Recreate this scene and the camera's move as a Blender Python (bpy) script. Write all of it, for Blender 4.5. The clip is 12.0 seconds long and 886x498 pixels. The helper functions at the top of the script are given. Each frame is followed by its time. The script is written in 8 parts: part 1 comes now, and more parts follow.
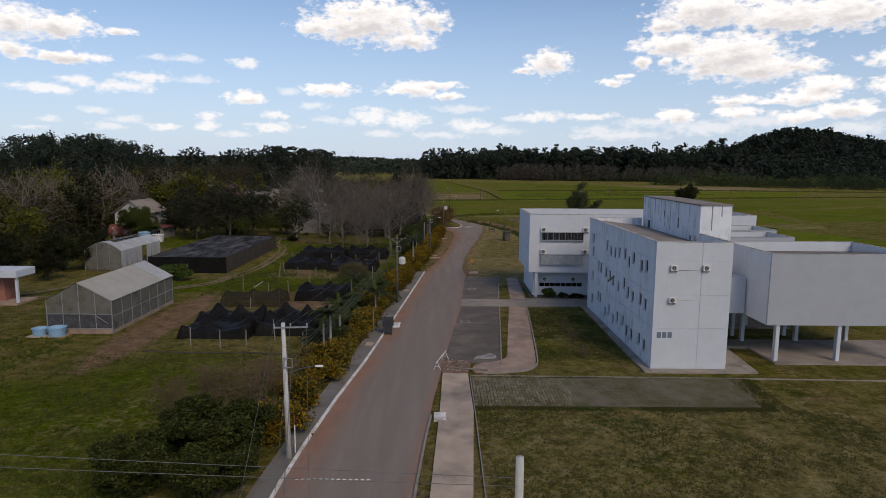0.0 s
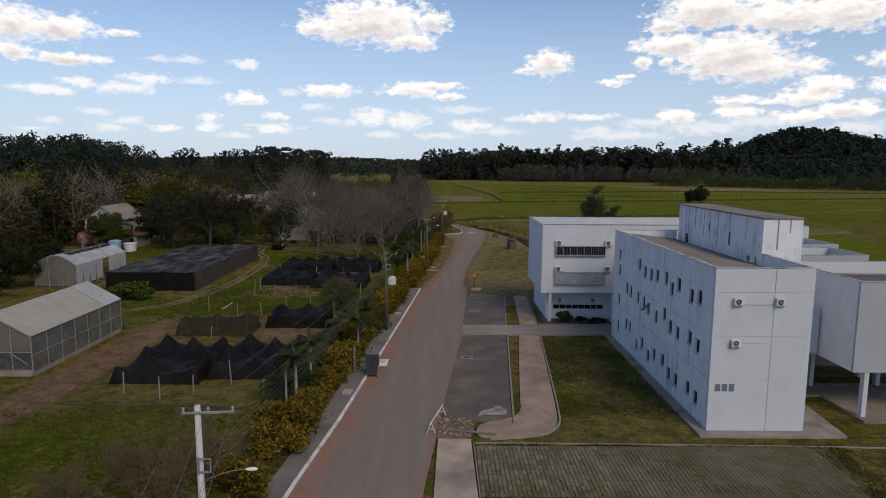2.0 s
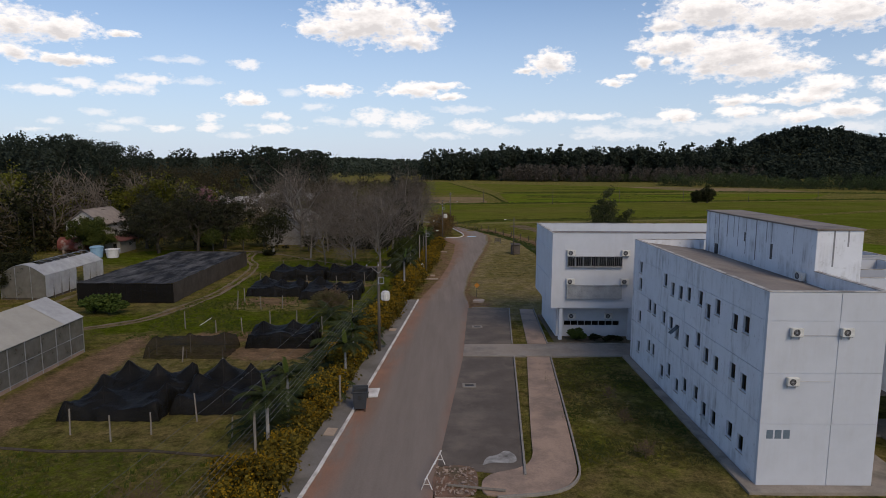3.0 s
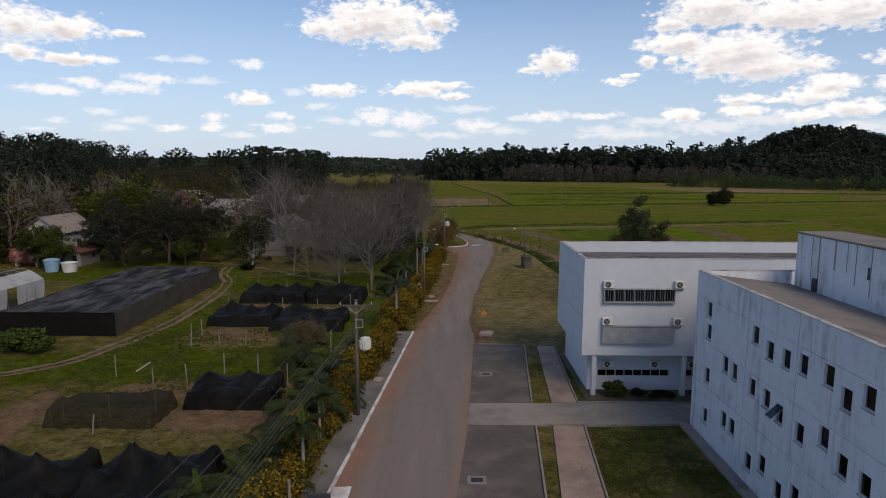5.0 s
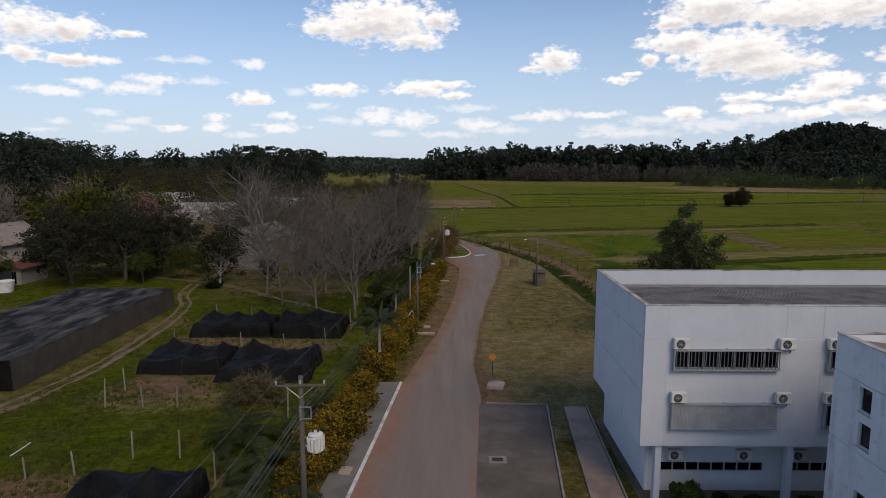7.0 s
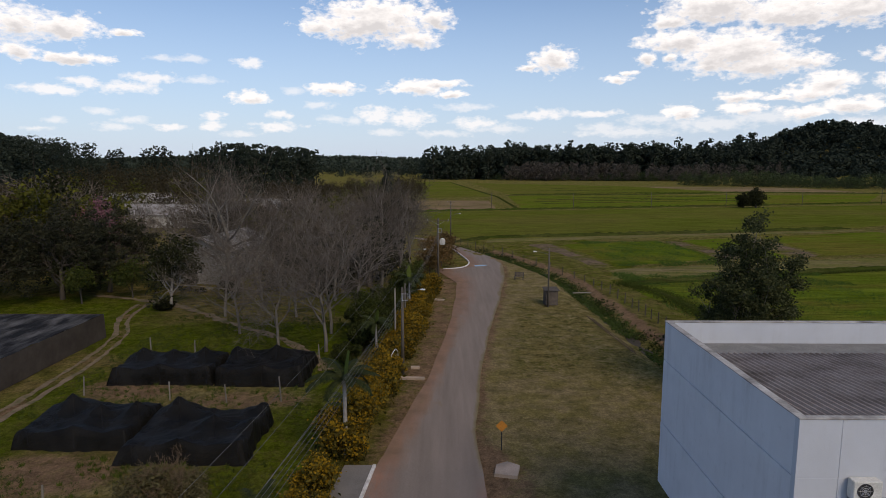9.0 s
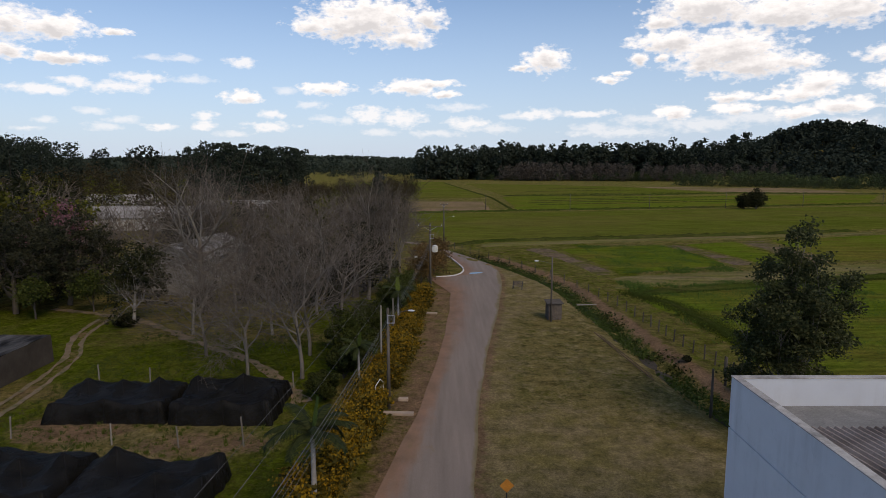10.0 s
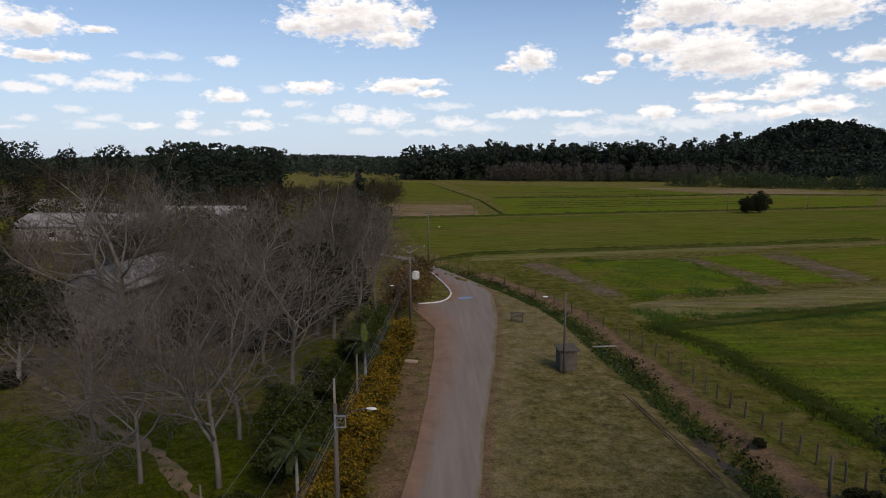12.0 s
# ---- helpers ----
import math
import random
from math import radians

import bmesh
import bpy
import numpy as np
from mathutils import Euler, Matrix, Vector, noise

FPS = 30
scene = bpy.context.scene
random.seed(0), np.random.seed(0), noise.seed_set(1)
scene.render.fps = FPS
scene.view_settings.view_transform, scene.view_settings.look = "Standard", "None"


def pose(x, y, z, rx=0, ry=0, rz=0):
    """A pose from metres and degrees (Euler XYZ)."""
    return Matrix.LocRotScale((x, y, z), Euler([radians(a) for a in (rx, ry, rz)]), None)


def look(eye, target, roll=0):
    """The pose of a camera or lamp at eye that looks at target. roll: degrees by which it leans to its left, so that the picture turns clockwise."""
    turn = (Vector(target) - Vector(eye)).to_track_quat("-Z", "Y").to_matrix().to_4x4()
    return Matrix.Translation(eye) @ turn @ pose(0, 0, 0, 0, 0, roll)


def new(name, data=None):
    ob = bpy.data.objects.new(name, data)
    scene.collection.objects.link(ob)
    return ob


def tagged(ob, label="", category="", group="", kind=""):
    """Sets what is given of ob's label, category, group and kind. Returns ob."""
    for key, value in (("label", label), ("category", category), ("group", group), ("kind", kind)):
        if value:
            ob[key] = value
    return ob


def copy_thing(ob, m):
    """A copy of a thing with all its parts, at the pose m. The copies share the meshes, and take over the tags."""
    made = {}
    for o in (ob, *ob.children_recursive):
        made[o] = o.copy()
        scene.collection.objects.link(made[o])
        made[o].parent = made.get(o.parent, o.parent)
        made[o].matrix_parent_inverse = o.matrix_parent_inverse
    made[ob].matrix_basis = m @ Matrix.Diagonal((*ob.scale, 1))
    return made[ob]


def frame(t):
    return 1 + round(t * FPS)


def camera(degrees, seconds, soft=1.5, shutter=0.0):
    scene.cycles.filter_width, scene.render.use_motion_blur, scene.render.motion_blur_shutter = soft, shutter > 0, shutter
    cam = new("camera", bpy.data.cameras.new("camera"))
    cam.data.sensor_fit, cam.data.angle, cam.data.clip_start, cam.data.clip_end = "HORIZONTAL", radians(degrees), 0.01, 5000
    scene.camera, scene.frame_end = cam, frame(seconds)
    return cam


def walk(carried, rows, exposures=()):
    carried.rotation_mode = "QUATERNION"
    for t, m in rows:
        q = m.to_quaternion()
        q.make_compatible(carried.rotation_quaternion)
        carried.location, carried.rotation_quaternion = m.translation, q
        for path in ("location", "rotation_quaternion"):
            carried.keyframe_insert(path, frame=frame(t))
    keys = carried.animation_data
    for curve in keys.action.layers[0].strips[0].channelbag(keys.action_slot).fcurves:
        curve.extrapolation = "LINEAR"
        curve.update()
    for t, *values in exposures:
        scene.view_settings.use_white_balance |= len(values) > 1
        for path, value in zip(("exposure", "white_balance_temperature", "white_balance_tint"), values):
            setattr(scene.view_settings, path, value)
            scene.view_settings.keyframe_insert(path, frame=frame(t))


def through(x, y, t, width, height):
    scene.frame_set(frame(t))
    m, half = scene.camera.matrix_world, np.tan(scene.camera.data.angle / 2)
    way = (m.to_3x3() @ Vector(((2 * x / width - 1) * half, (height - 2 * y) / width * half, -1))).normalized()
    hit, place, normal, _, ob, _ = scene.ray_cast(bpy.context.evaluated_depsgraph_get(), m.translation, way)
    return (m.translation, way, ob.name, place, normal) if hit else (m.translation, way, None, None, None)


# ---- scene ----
cam = camera(70.9, 12.0, soft=0.6)
PATH = [
    (0, (-0.24, -14.013, 17.338), (-0.238, -12.031, 17.067), 0.4),
    (0.5, (-0.155, -11.176, 17.4), (-0.153, -9.194, 17.128), 0.4),
    (1, (-0.021, -8.287, 17.427), (-0.022, -6.306, 17.156), 0.4),
    (1.5, (0.051, -5.191, 17.475), (0.051, -3.21, 17.205), 0.3),
    (2, (0.119, -1.945, 17.511), (0.118, 0.037, 17.242), 0.3),
    (2.5, (0.213, 1.444, 17.575), (0.211, 3.426, 17.307), 0.2),
    (3, (0.29, 4.886, 17.681), (0.286, 6.867, 17.412), 0.2),
    (5, (0.598, 19.376, 18.089), (0.583, 21.358, 17.818), 0.2),
    (5.5, (0.671, 23.349, 18.136), (0.655, 25.331, 17.865), 0.1),
    (6, (0.741, 27.215, 18.19), (0.722, 29.197, 17.919), 0.0),
    (6.5, (0.839, 31.115, 18.247), (0.819, 33.096, 17.975), -0.0),
    (7, (0.974, 34.987, 18.227), (0.952, 36.968, 17.954), 0.0),
    (9, (1.255, 49.89, 18.055), (1.241, 51.871, 17.779), -0.0),
    (9.5, (1.267, 53.409, 18.045), (1.264, 55.39, 17.768), 0.0),
    (10, (1.287, 57.169, 18.103), (1.295, 59.149, 17.827), -0.0),
    (10.5, (1.388, 61.172, 18.1), (1.405, 63.152, 17.825), -0.1),
    (11, (1.522, 65.178, 18.409), (1.55, 67.159, 18.132), -0.1),
    (11.5, (1.586, 69.306, 18.633), (1.626, 71.286, 18.355), 0.0),
    (12, (1.782, 73.456, 18.851), (1.833, 75.436, 18.572), 0.0),
]
walk(cam, [(t, look(eye, target, roll)) for t, eye, target, roll in PATH], [(0, 0.08, 6900, 14), (12, 0.08, 6900, 14)])

# World, sun and exposure: daylight under broken cloud, the place itself in a cloud's shade.
SUN_AZ, SUN_EL = 150.0, 42.0   # degrees clockwise from +y, degrees above the horizon


def math_node(nt, op, a, b=None, c=None, clamp=False):
    n = nt.nodes.new("ShaderNodeMath")
    n.operation, n.use_clamp = op, clamp
    for i, v in enumerate((a, b, c)):
        if v is None:
            continue
        if isinstance(v, (int, float)):
            n.inputs[i].default_value = v
        else:
            nt.links.new(v, n.inputs[i])
    return n.outputs[0]


def vec_node(nt, op, a, b=None, c=None):
    n = nt.nodes.new("ShaderNodeVectorMath")
    n.operation = op
    for i, v in enumerate((a, b, c)):
        if v is None:
            continue
        if isinstance(v, (tuple, list)):
            n.inputs[i].default_value = v
        else:
            nt.links.new(v, n.inputs[i])
    return n.outputs["Value"] if op in ("LENGTH", "DISTANCE", "DOT_PRODUCT") else n.outputs[0]


# Clouds in degrees: azimuth from +y, elevation, half width, half height.
HIGH_CLOUDS = [(-6.3, 12.4, 5.4, 2.2), (-8.3, 11.7, 4.4, 1.15), (-3.1, 10.8, 2.75, .93), (-11.2, 11.5, 2.0, .64), (-1.1, 12.4, 1.75, 1.0), (-33.7, 10.1, 2.1, 1.4),
               (-30.8, 10.1, 2.8, 1.1), (-26.6, 10.1, 1.2, .34), (-33.8, 8.1, 1.3, .64), (-30.4, 7.9, 3.0, .46), (23.9, 9.0, 5.0, 1.95), (19.5, 10.0, 3.3, 1.05),
               (26.0, 7.8, 4.5, 1.2), (29.2, 7.7, 1.9, .5), (17.3, 8.7, .92, .64), (19.1, 8.7, .8, .36), (22.2, 7.9, 1.7, .63), (22.4, 12.5, 4.7, 1.7),
               (27.7, 11.6, 4.7, 1.5), (31.8, 11.4, 4.0, 1.5), (19.0, 11.5, 2.0, .7), (9.4, 8.8, 2.05, 1.2), (7.2, 8.4, 1.2, .38), (36.0, 8.0, 3.0, .8)]
LOW_CLOUDS = [(14.8, 7.1, 1.3, .33), (15.7, 7.5, .66, .28), (-17.3, 5.5, 1.85, .52), (-10.1, 6.4, 2.55, .53), (-2.6, 6.6, 3.0, .68), (-.8, 6.9, 2.5, .39),
              (.2, 6.0, 1.8, .34), (24.5, 5.3, 1.9, .4), (30.8, 6.2, 2.05, .76), (29.7, 5.4, 2.3, .69), (27.4, 5.1, 1.4, .26), (36, 6.0, 2.4, .73),
              (20.2, 4.2, 1.7, .65), (25.0, 4.3, 2.1, .54), (32.4, 4.3, 2.5, .67), (29.4, 3.9, 2.3, .52)]
HAZE_CLOUDS = [(8.8, 4.2, 2.1, .44), (12.8, 4.2, 2.7, .29), (-6.4, 4.2, 1.6, .69), (-3.4, 3.9, 2.05, .7), (2.3, 3.5, 1.8, .5), (-14.8, 4.1, 1.25, .34), (-15.0, 3.1, 1.8, .39),
               (-20.3, 3.9, .9, .37), (-20.4, 3.1, 1.0, .38), (-23.7, 2.9, 1.3, .28), (-17.2, 8.3, 1.15, .41), (-32.2, 5.5, 2.2, .38), (-29.8, 6.2, 1.5, .38), (-26.8, 6.0, 2.0, .48), (-24.9, 6.8, 1.9, .4)]
FAINT_CLOUDS = [(-21.3, 6.8, 1.5, .32), (-28.7, 4.1, 1.2, .22), (-31.8, 3.2, .66, .21), (-26.6, 3.4, 1.0, .27), (-28.0, 2.9, 1.2, .27), (-33.1, 2.6, .9, .17), (-18.1, 2.4, 1.4, .24), (-13.5, 6.2, .86, .29),
                (-11.4, 5.0, 1.1, .29), (-10.4, 3.8, 1.1, .29), (-8.4, 3.8, .9, .35), (18.0, 3.7, 2.3, .48), (4.8, 3.0, 2.0, .4), (6.3, 4.0, .8, .25), (13.8, 3.0, 1.9, .39), (22.5, 3.1, 3.0, .56),
                (26.7, 3.6, 3.3, .45), (15.7, 2.6, 3.8, .39), (1.7, 4.9, 2.0, .3), (33.2, 3.0, 2.1, .42), (-21.9, 8.5, 1.3, .27), (-24.2, 8.4, .9, .22), (-.3, 2.6, 2.0, .3), (-5.4, 2.7, 1.5, .25)]


def make_world():
    w = bpy.data.worlds.new("sky")
    scene.world = w
    w.use_nodes = True
    nt = w.node_tree
    nt.nodes.clear()
    sky = nt.nodes.new("ShaderNodeTexSky")
    sky.sky_type, sky.sun_disc = "NISHITA", False
    sky.sun_elevation, sky.sun_rotation = radians(SUN_EL), radians(SUN_AZ)
    sky.air_density, sky.dust_density, sky.ozone_density = 1.0, 0.2, 5.0
    tc = nt.nodes.new("ShaderNodeTexCoord")
    sep = nt.nodes.new("ShaderNodeSeparateXYZ")
    nt.links.new(tc.outputs["Generated"], sep.inputs[0])
    x, y, z = sep.outputs
    az = math_node(nt, "MULTIPLY", math_node(nt, "ARCTAN2", x, y), 57.2958)
    el = math_node(nt, "MULTIPLY", math_node(nt, "ARCSINE", z), 57.2958)
    comb = nt.nodes.new("ShaderNodeCombineXYZ")
    nt.links.new(az, comb.inputs[0]), nt.links.new(el, comb.inputs[1])
    place = comb.outputs[0]

    def noise_tex(scale, detail, rough, stretch, offset=0.0):
        v = vec_node(nt, "MULTIPLY", place, stretch)
        n = nt.nodes.new("ShaderNodeTexNoise")
        n.noise_dimensions = "3D"
        n.inputs["Scale"].default_value, n.inputs["Detail"].default_value, n.inputs["Roughness"].default_value = scale, detail, rough
        nt.links.new(vec_node(nt, "ADD", v, (offset, offset, offset)), n.inputs["Vector"])
        return n
    warp = noise_tex(1.0, 4, 0.6, (0.6, 1.0, 0))
    shift = vec_node(nt, "MULTIPLY", vec_node(nt, "SUBTRACT", warp.outputs["Color"], (0.5, 0.5, 0.5)), (1.3, 0.7, 0))
    bent = vec_node(nt, "ADD", place, shift)

    def field(rows, up, grow):
        out = None
        for a, e, hw, hh in rows:
            v = vec_node(nt, "MULTIPLY_ADD", bent, (1 / (hw * grow), 1 / (hh * grow), 0), (-a / (hw * grow), -(e + up * hh) / (hh * grow), 0))
            d = math_node(nt, "SUBTRACT", 1.0, vec_node(nt, "LENGTH", v))
            out = d if out is None else math_node(nt, "MAXIMUM", out, d)
        return out
    fine = noise_tex(1.0, 7, 0.6, (0.7, 1.35, 0))
    puff = math_node(nt, "SUBTRACT", fine.outputs["Fac"], 0.5)
    # the sky outside the view: a loose field of the same clouds
    rest = noise_tex(1.0, 4, 0.55, (0.06, 0.11, 0), 7.0)
    wide = math_node(nt, "MULTIPLY", math_node(nt, "SUBTRACT", rest.outputs["Fac"], 0.6), 5.0)
    far_side = math_node(nt, "ABSOLUTE", az)
    outside = math_node(nt, "MAXIMUM", math_node(nt, "MULTIPLY", math_node(nt, "SUBTRACT", far_side, 41.0), 0.15, clamp=True),
                        math_node(nt, "MULTIPLY", math_node(nt, "SUBTRACT", el, 17.0), 0.2, clamp=True))
    wide = math_node(nt, "MULTIPLY_ADD", math_node(nt, "SUBTRACT", outside, 1.0), 4.0, wide)
    high, low, haze, faint = field(HIGH_CLOUDS, 0, 1.1), field(LOW_CLOUDS, 0, 1.15), field(HAZE_CLOUDS, 0, 1.25), field(FAINT_CLOUDS, 0, 1.4)
    strong = math_node(nt, "MAXIMUM", math_node(nt, "MAXIMUM", high, low), wide)
    wool = noise_tex(1.0, 5, 0.55, (1.4, 2.3, 0), 3.0)
    tuft = math_node(nt, "SUBTRACT", wool.outputs["Fac"], 0.5)
    body = math_node(nt, "MULTIPLY_ADD", tuft, 1.3, math_node(nt, "MULTIPLY_ADD", puff, 1.5, strong))
    mask = math_node(nt, "MULTIPLY", body, 2.0, clamp=True)
    thin = math_node(nt, "MULTIPLY_ADD", tuft, 1.4, math_node(nt, "MULTIPLY_ADD", puff, 1.6, haze))
    thin = math_node(nt, "MULTIPLY", math_node(nt, "MULTIPLY", thin, 1.6, clamp=True), 0.74)
    wisp = math_node(nt, "MULTIPLY_ADD", tuft, 1.4, math_node(nt, "MULTIPLY_ADD", puff, 1.6, faint))
    thin = math_node(nt, "MAXIMUM", thin, math_node(nt, "MULTIPLY", math_node(nt, "MULTIPLY", wisp, 1.3, clamp=True), 0.5))
    mask = math_node(nt, "MAXIMUM", mask, thin)
    # a haze that whitens the sky towards the horizon
    veil = math_node(nt, "MULTIPLY", math_node(nt, "SUBTRACT", 1.0, math_node(nt, "MULTIPLY", el, 1 / 16.0), clamp=True), 0.85)
    # grey undersides
    under = math_node(nt, "MAXIMUM", field(HIGH_CLOUDS, -0.35, 0.75), math_node(nt, "SUBTRACT", field(LOW_CLOUDS, -0.5, 0.75), 0.2))
    grey = math_node(nt, "MULTIPLY", math_node(nt, "MULTIPLY_ADD", tuft, 0.4, math_node(nt, "MULTIPLY_ADD", puff, 2.4, under)), 1.1, clamp=True)
    ramp = nt.nodes.new("ShaderNodeMix")
    ramp.data_type = "RGBA"
    nt.links.new(grey, ramp.inputs[0])
    ramp.inputs[6].default_value, ramp.inputs[7].default_value = (0.98, 0.98, 0.985, 1), (0.66, 0.665, 0.685, 1)
    blue, cloud = nt.nodes.new("ShaderNodeBackground"), nt.nodes.new("ShaderNodeBackground")
    nt.links.new(sky.outputs[0], blue.inputs[0])
    blue.inputs[1].default_value = 0.115
    nt.links.new(ramp.outputs[2], cloud.inputs[0])
    cloud.inputs[1].default_value = 1.0
    mix, out = nt.nodes.new("ShaderNodeMixShader"), nt.nodes.new("ShaderNodeOutputWorld")
    air, haze_mix = nt.nodes.new("ShaderNodeBackground"), nt.nodes.new("ShaderNodeMixShader")
    air.inputs[0].default_value, air.inputs[1].default_value = (0.51, 0.65, 0.87, 1), 0.92
    nt.links.new(veil, haze_mix.inputs[0])
    nt.links.new(blue.outputs[0], haze_mix.inputs[1]), nt.links.new(air.outputs[0], haze_mix.inputs[2])
    nt.links.new(mask, mix.inputs[0])
    nt.links.new(haze_mix.outputs[0], mix.inputs[1]), nt.links.new(cloud.outputs[0], mix.inputs[2])
    nt.links.new(mix.outputs[0], out.inputs[0])


make_world()
sun = new("sun", bpy.data.lights.new("sun", "SUN"))
sun.data.energy, sun.data.angle, sun.data.color = 1.75, radians(28), (1.0, 0.85, 0.62)
_d = Vector((math.sin(radians(SUN_AZ)) * math.cos(radians(SUN_EL)), math.cos(radians(SUN_AZ)) * math.cos(radians(SUN_EL)), math.sin(radians(SUN_EL))))
sun.matrix_world = look(_d * 500, (0, 0, 0))


# ---- materials ----
def material(name, rough=0.8, metal=0.0, spec=0.3):
    m = bpy.data.materials.new(name)
    m.use_nodes = True
    b = m.node_tree.nodes["Principled BSDF"]
    b.inputs["Roughness"].default_value, b.inputs["Metallic"].default_value = rough, metal
    b.inputs["Specular IOR Level"].default_value = spec
    return m, m.node_tree, b


def coords(nt, stretch=(1, 1, 1), world=True):
    if world:
        out = nt.nodes.new("ShaderNodeNewGeometry").outputs["Position"]
    else:
        out = nt.nodes.new("ShaderNodeTexCoord").outputs["Object"]
    return out if stretch == (1, 1, 1) else vec_node(nt, "MULTIPLY", out, stretch)


def noise_fac(nt, vec, scale, detail=4, rough=0.55, lo=0.3, hi=0.7):
    n = nt.nodes.new("ShaderNodeTexNoise")
    n.inputs["Scale"].default_value, n.inputs["Detail"].default_value, n.inputs["Roughness"].default_value = scale, detail, rough
    nt.links.new(vec, n.inputs["Vector"])
    r = nt.nodes.new("ShaderNodeMapRange")
    r.inputs["From Min"].default_value, r.inputs["From Max"].default_value = lo, hi
    nt.links.new(n.outputs["Fac"], r.inputs["Value"])
    return r.outputs[0]


def mix_colour(nt, fac, a, b, mode="MIX"):
    n = nt.nodes.new("ShaderNodeMix")
    n.data_type, n.blend_type = "RGBA", mode
    for sock, v in ((n.inputs[0], fac), (n.inputs[6], a), (n.inputs[7], b)):
        if isinstance(v, (int, float)):
            sock.default_value = v
        elif isinstance(v, tuple):
            sock.default_value = (*v, 1) if len(v) == 3 else v
        else:
            nt.links.new(v, sock)
    return n.outputs[2]


def bump(nt, b, height, strength=0.3, dist=0.05):
    n = nt.nodes.new("ShaderNodeBump")
    n.inputs["Strength"].default_value, n.inputs["Distance"].default_value = strength, dist
    nt.links.new(height, n.inputs["Height"])
    nt.links.new(n.outputs[0], b.inputs["Normal"])


def surface(name, base, second, scale=2.0, fine=20.0, rough=0.85, mixamt=1.0, third=None, tscale=0.3, bumps=0.3, bdist=0.02, metal=0.0, spec=0.3, stretch=(1, 1, 1), world=True, random=0.0):
    """Two-scale mottled surface: base and second by a middle noise, third by a broad one, fine grain as value and relief."""
    m, nt, b = material(name, rough, metal, spec)
    v = coords(nt, stretch, world)
    col = mix_colour(nt, math_node(nt, "MULTIPLY", noise_fac(nt, v, scale), mixamt), base, second)
    if third:
        col = mix_colour(nt, noise_fac(nt, v, tscale, 5, 0.6, 0.48, 0.68), col, third)
    g = noise_fac(nt, v, fine, 3, 0.6, 0.25, 0.75)
    col = mix_colour(nt, 0.35, col, mix_colour(nt, g, (0.55, 0.55, 0.55), (1.45, 1.45, 1.45)), "MULTIPLY")
    if random:
        info = nt.nodes.new("ShaderNodeObjectInfo")
        amt = math_node(nt, "MULTIPLY_ADD", info.outputs["Random"], 2 * random, 1 - random)
        comb = nt.nodes.new("ShaderNodeCombineColor")
        for i in range(3):
            nt.links.new(amt, comb.inputs[i])
        col = mix_colour(nt, 1.0, col, comb.outputs[0], "MULTIPLY")
    nt.links.new(col, b.inputs["Base Color"])
    if bumps:
        bump(nt, b, g, bumps, bdist)
    return m


def wall_paint(name, base, stain, streak=0.5, rough=0.7):
    """Painted render: faint mottling, rain streaks that run down, and a fine grain."""
    m, nt, b = material(name, rough, 0, 0.25)
    v = coords(nt)
    run = noise_fac(nt, coords(nt, (1.3, 1.3, 0.13)), 1.6, 6, 0.65, 0.46, 0.74)
    spot = noise_fac(nt, v, 0.45, 5, 0.6, 0.42, 0.75)
    fac = math_node(nt, "MULTIPLY", math_node(nt, "MULTIPLY", run, spot), streak)
    col = mix_colour(nt, noise_fac(nt, v, 0.8, 4, 0.6, 0.3, 0.8), base, tuple(c * 0.9 for c in base))
    col = mix_colour(nt, math_node(nt, "MINIMUM", fac, 0.9), col, stain)
    col = mix_colour(nt, math_node(nt, "MULTIPLY", noise_fac(nt, v, 2.6, 6, 0.7, 0.58, 0.8), streak * 0.5), col, stain)
    nt.links.new(col, b.inputs["Base Color"])
    bump(nt, b, noise_fac(nt, v, 30, 3), 0.15, 0.01)
    return m


def leaves(name, a, b_, c=None, rough=0.6, through=0.25):
    """Leaf colour that varies from leaf to leaf and from plant to plant, with some light passing through."""
    m, nt, b = material(name, rough, 0, 0.08)
    geo, info = nt.nodes.new("ShaderNodeNewGeometry"), nt.nodes.new("ShaderNodeObjectInfo")
    col = mix_colour(nt, geo.outputs["Random Per Island"], a, b_)
    if c:
        col = mix_colour(nt, noise_fac(nt, geo.outputs["Position"], 0.12, 3, 0.6, 0.45, 0.62), col, c)
    amt = math_node(nt, "MULTIPLY_ADD", info.outputs["Random"], 0.5, 0.75)
    comb = nt.nodes.new("ShaderNodeCombineColor")
    for i in range(3):
        nt.links.new(amt, comb.inputs[i])
    col = mix_colour(nt, 1.0, col, comb.outputs[0], "MULTIPLY")
    nt.links.new(col, b.inputs["Base Color"])
    if through:
        t = nt.nodes.new("ShaderNodeBsdfTranslucent")
        nt.links.new(col, t.inputs[0])
        mx = nt.nodes.new("ShaderNodeMixShader")
        mx.inputs[0].default_value = through
        nt.links.new(b.outputs[0], mx.inputs[1]), nt.links.new(t.outputs[0], mx.inputs[2])
        nt.links.new(mx.outputs[0], nt.nodes["Material Output"].inputs[0])
    return m


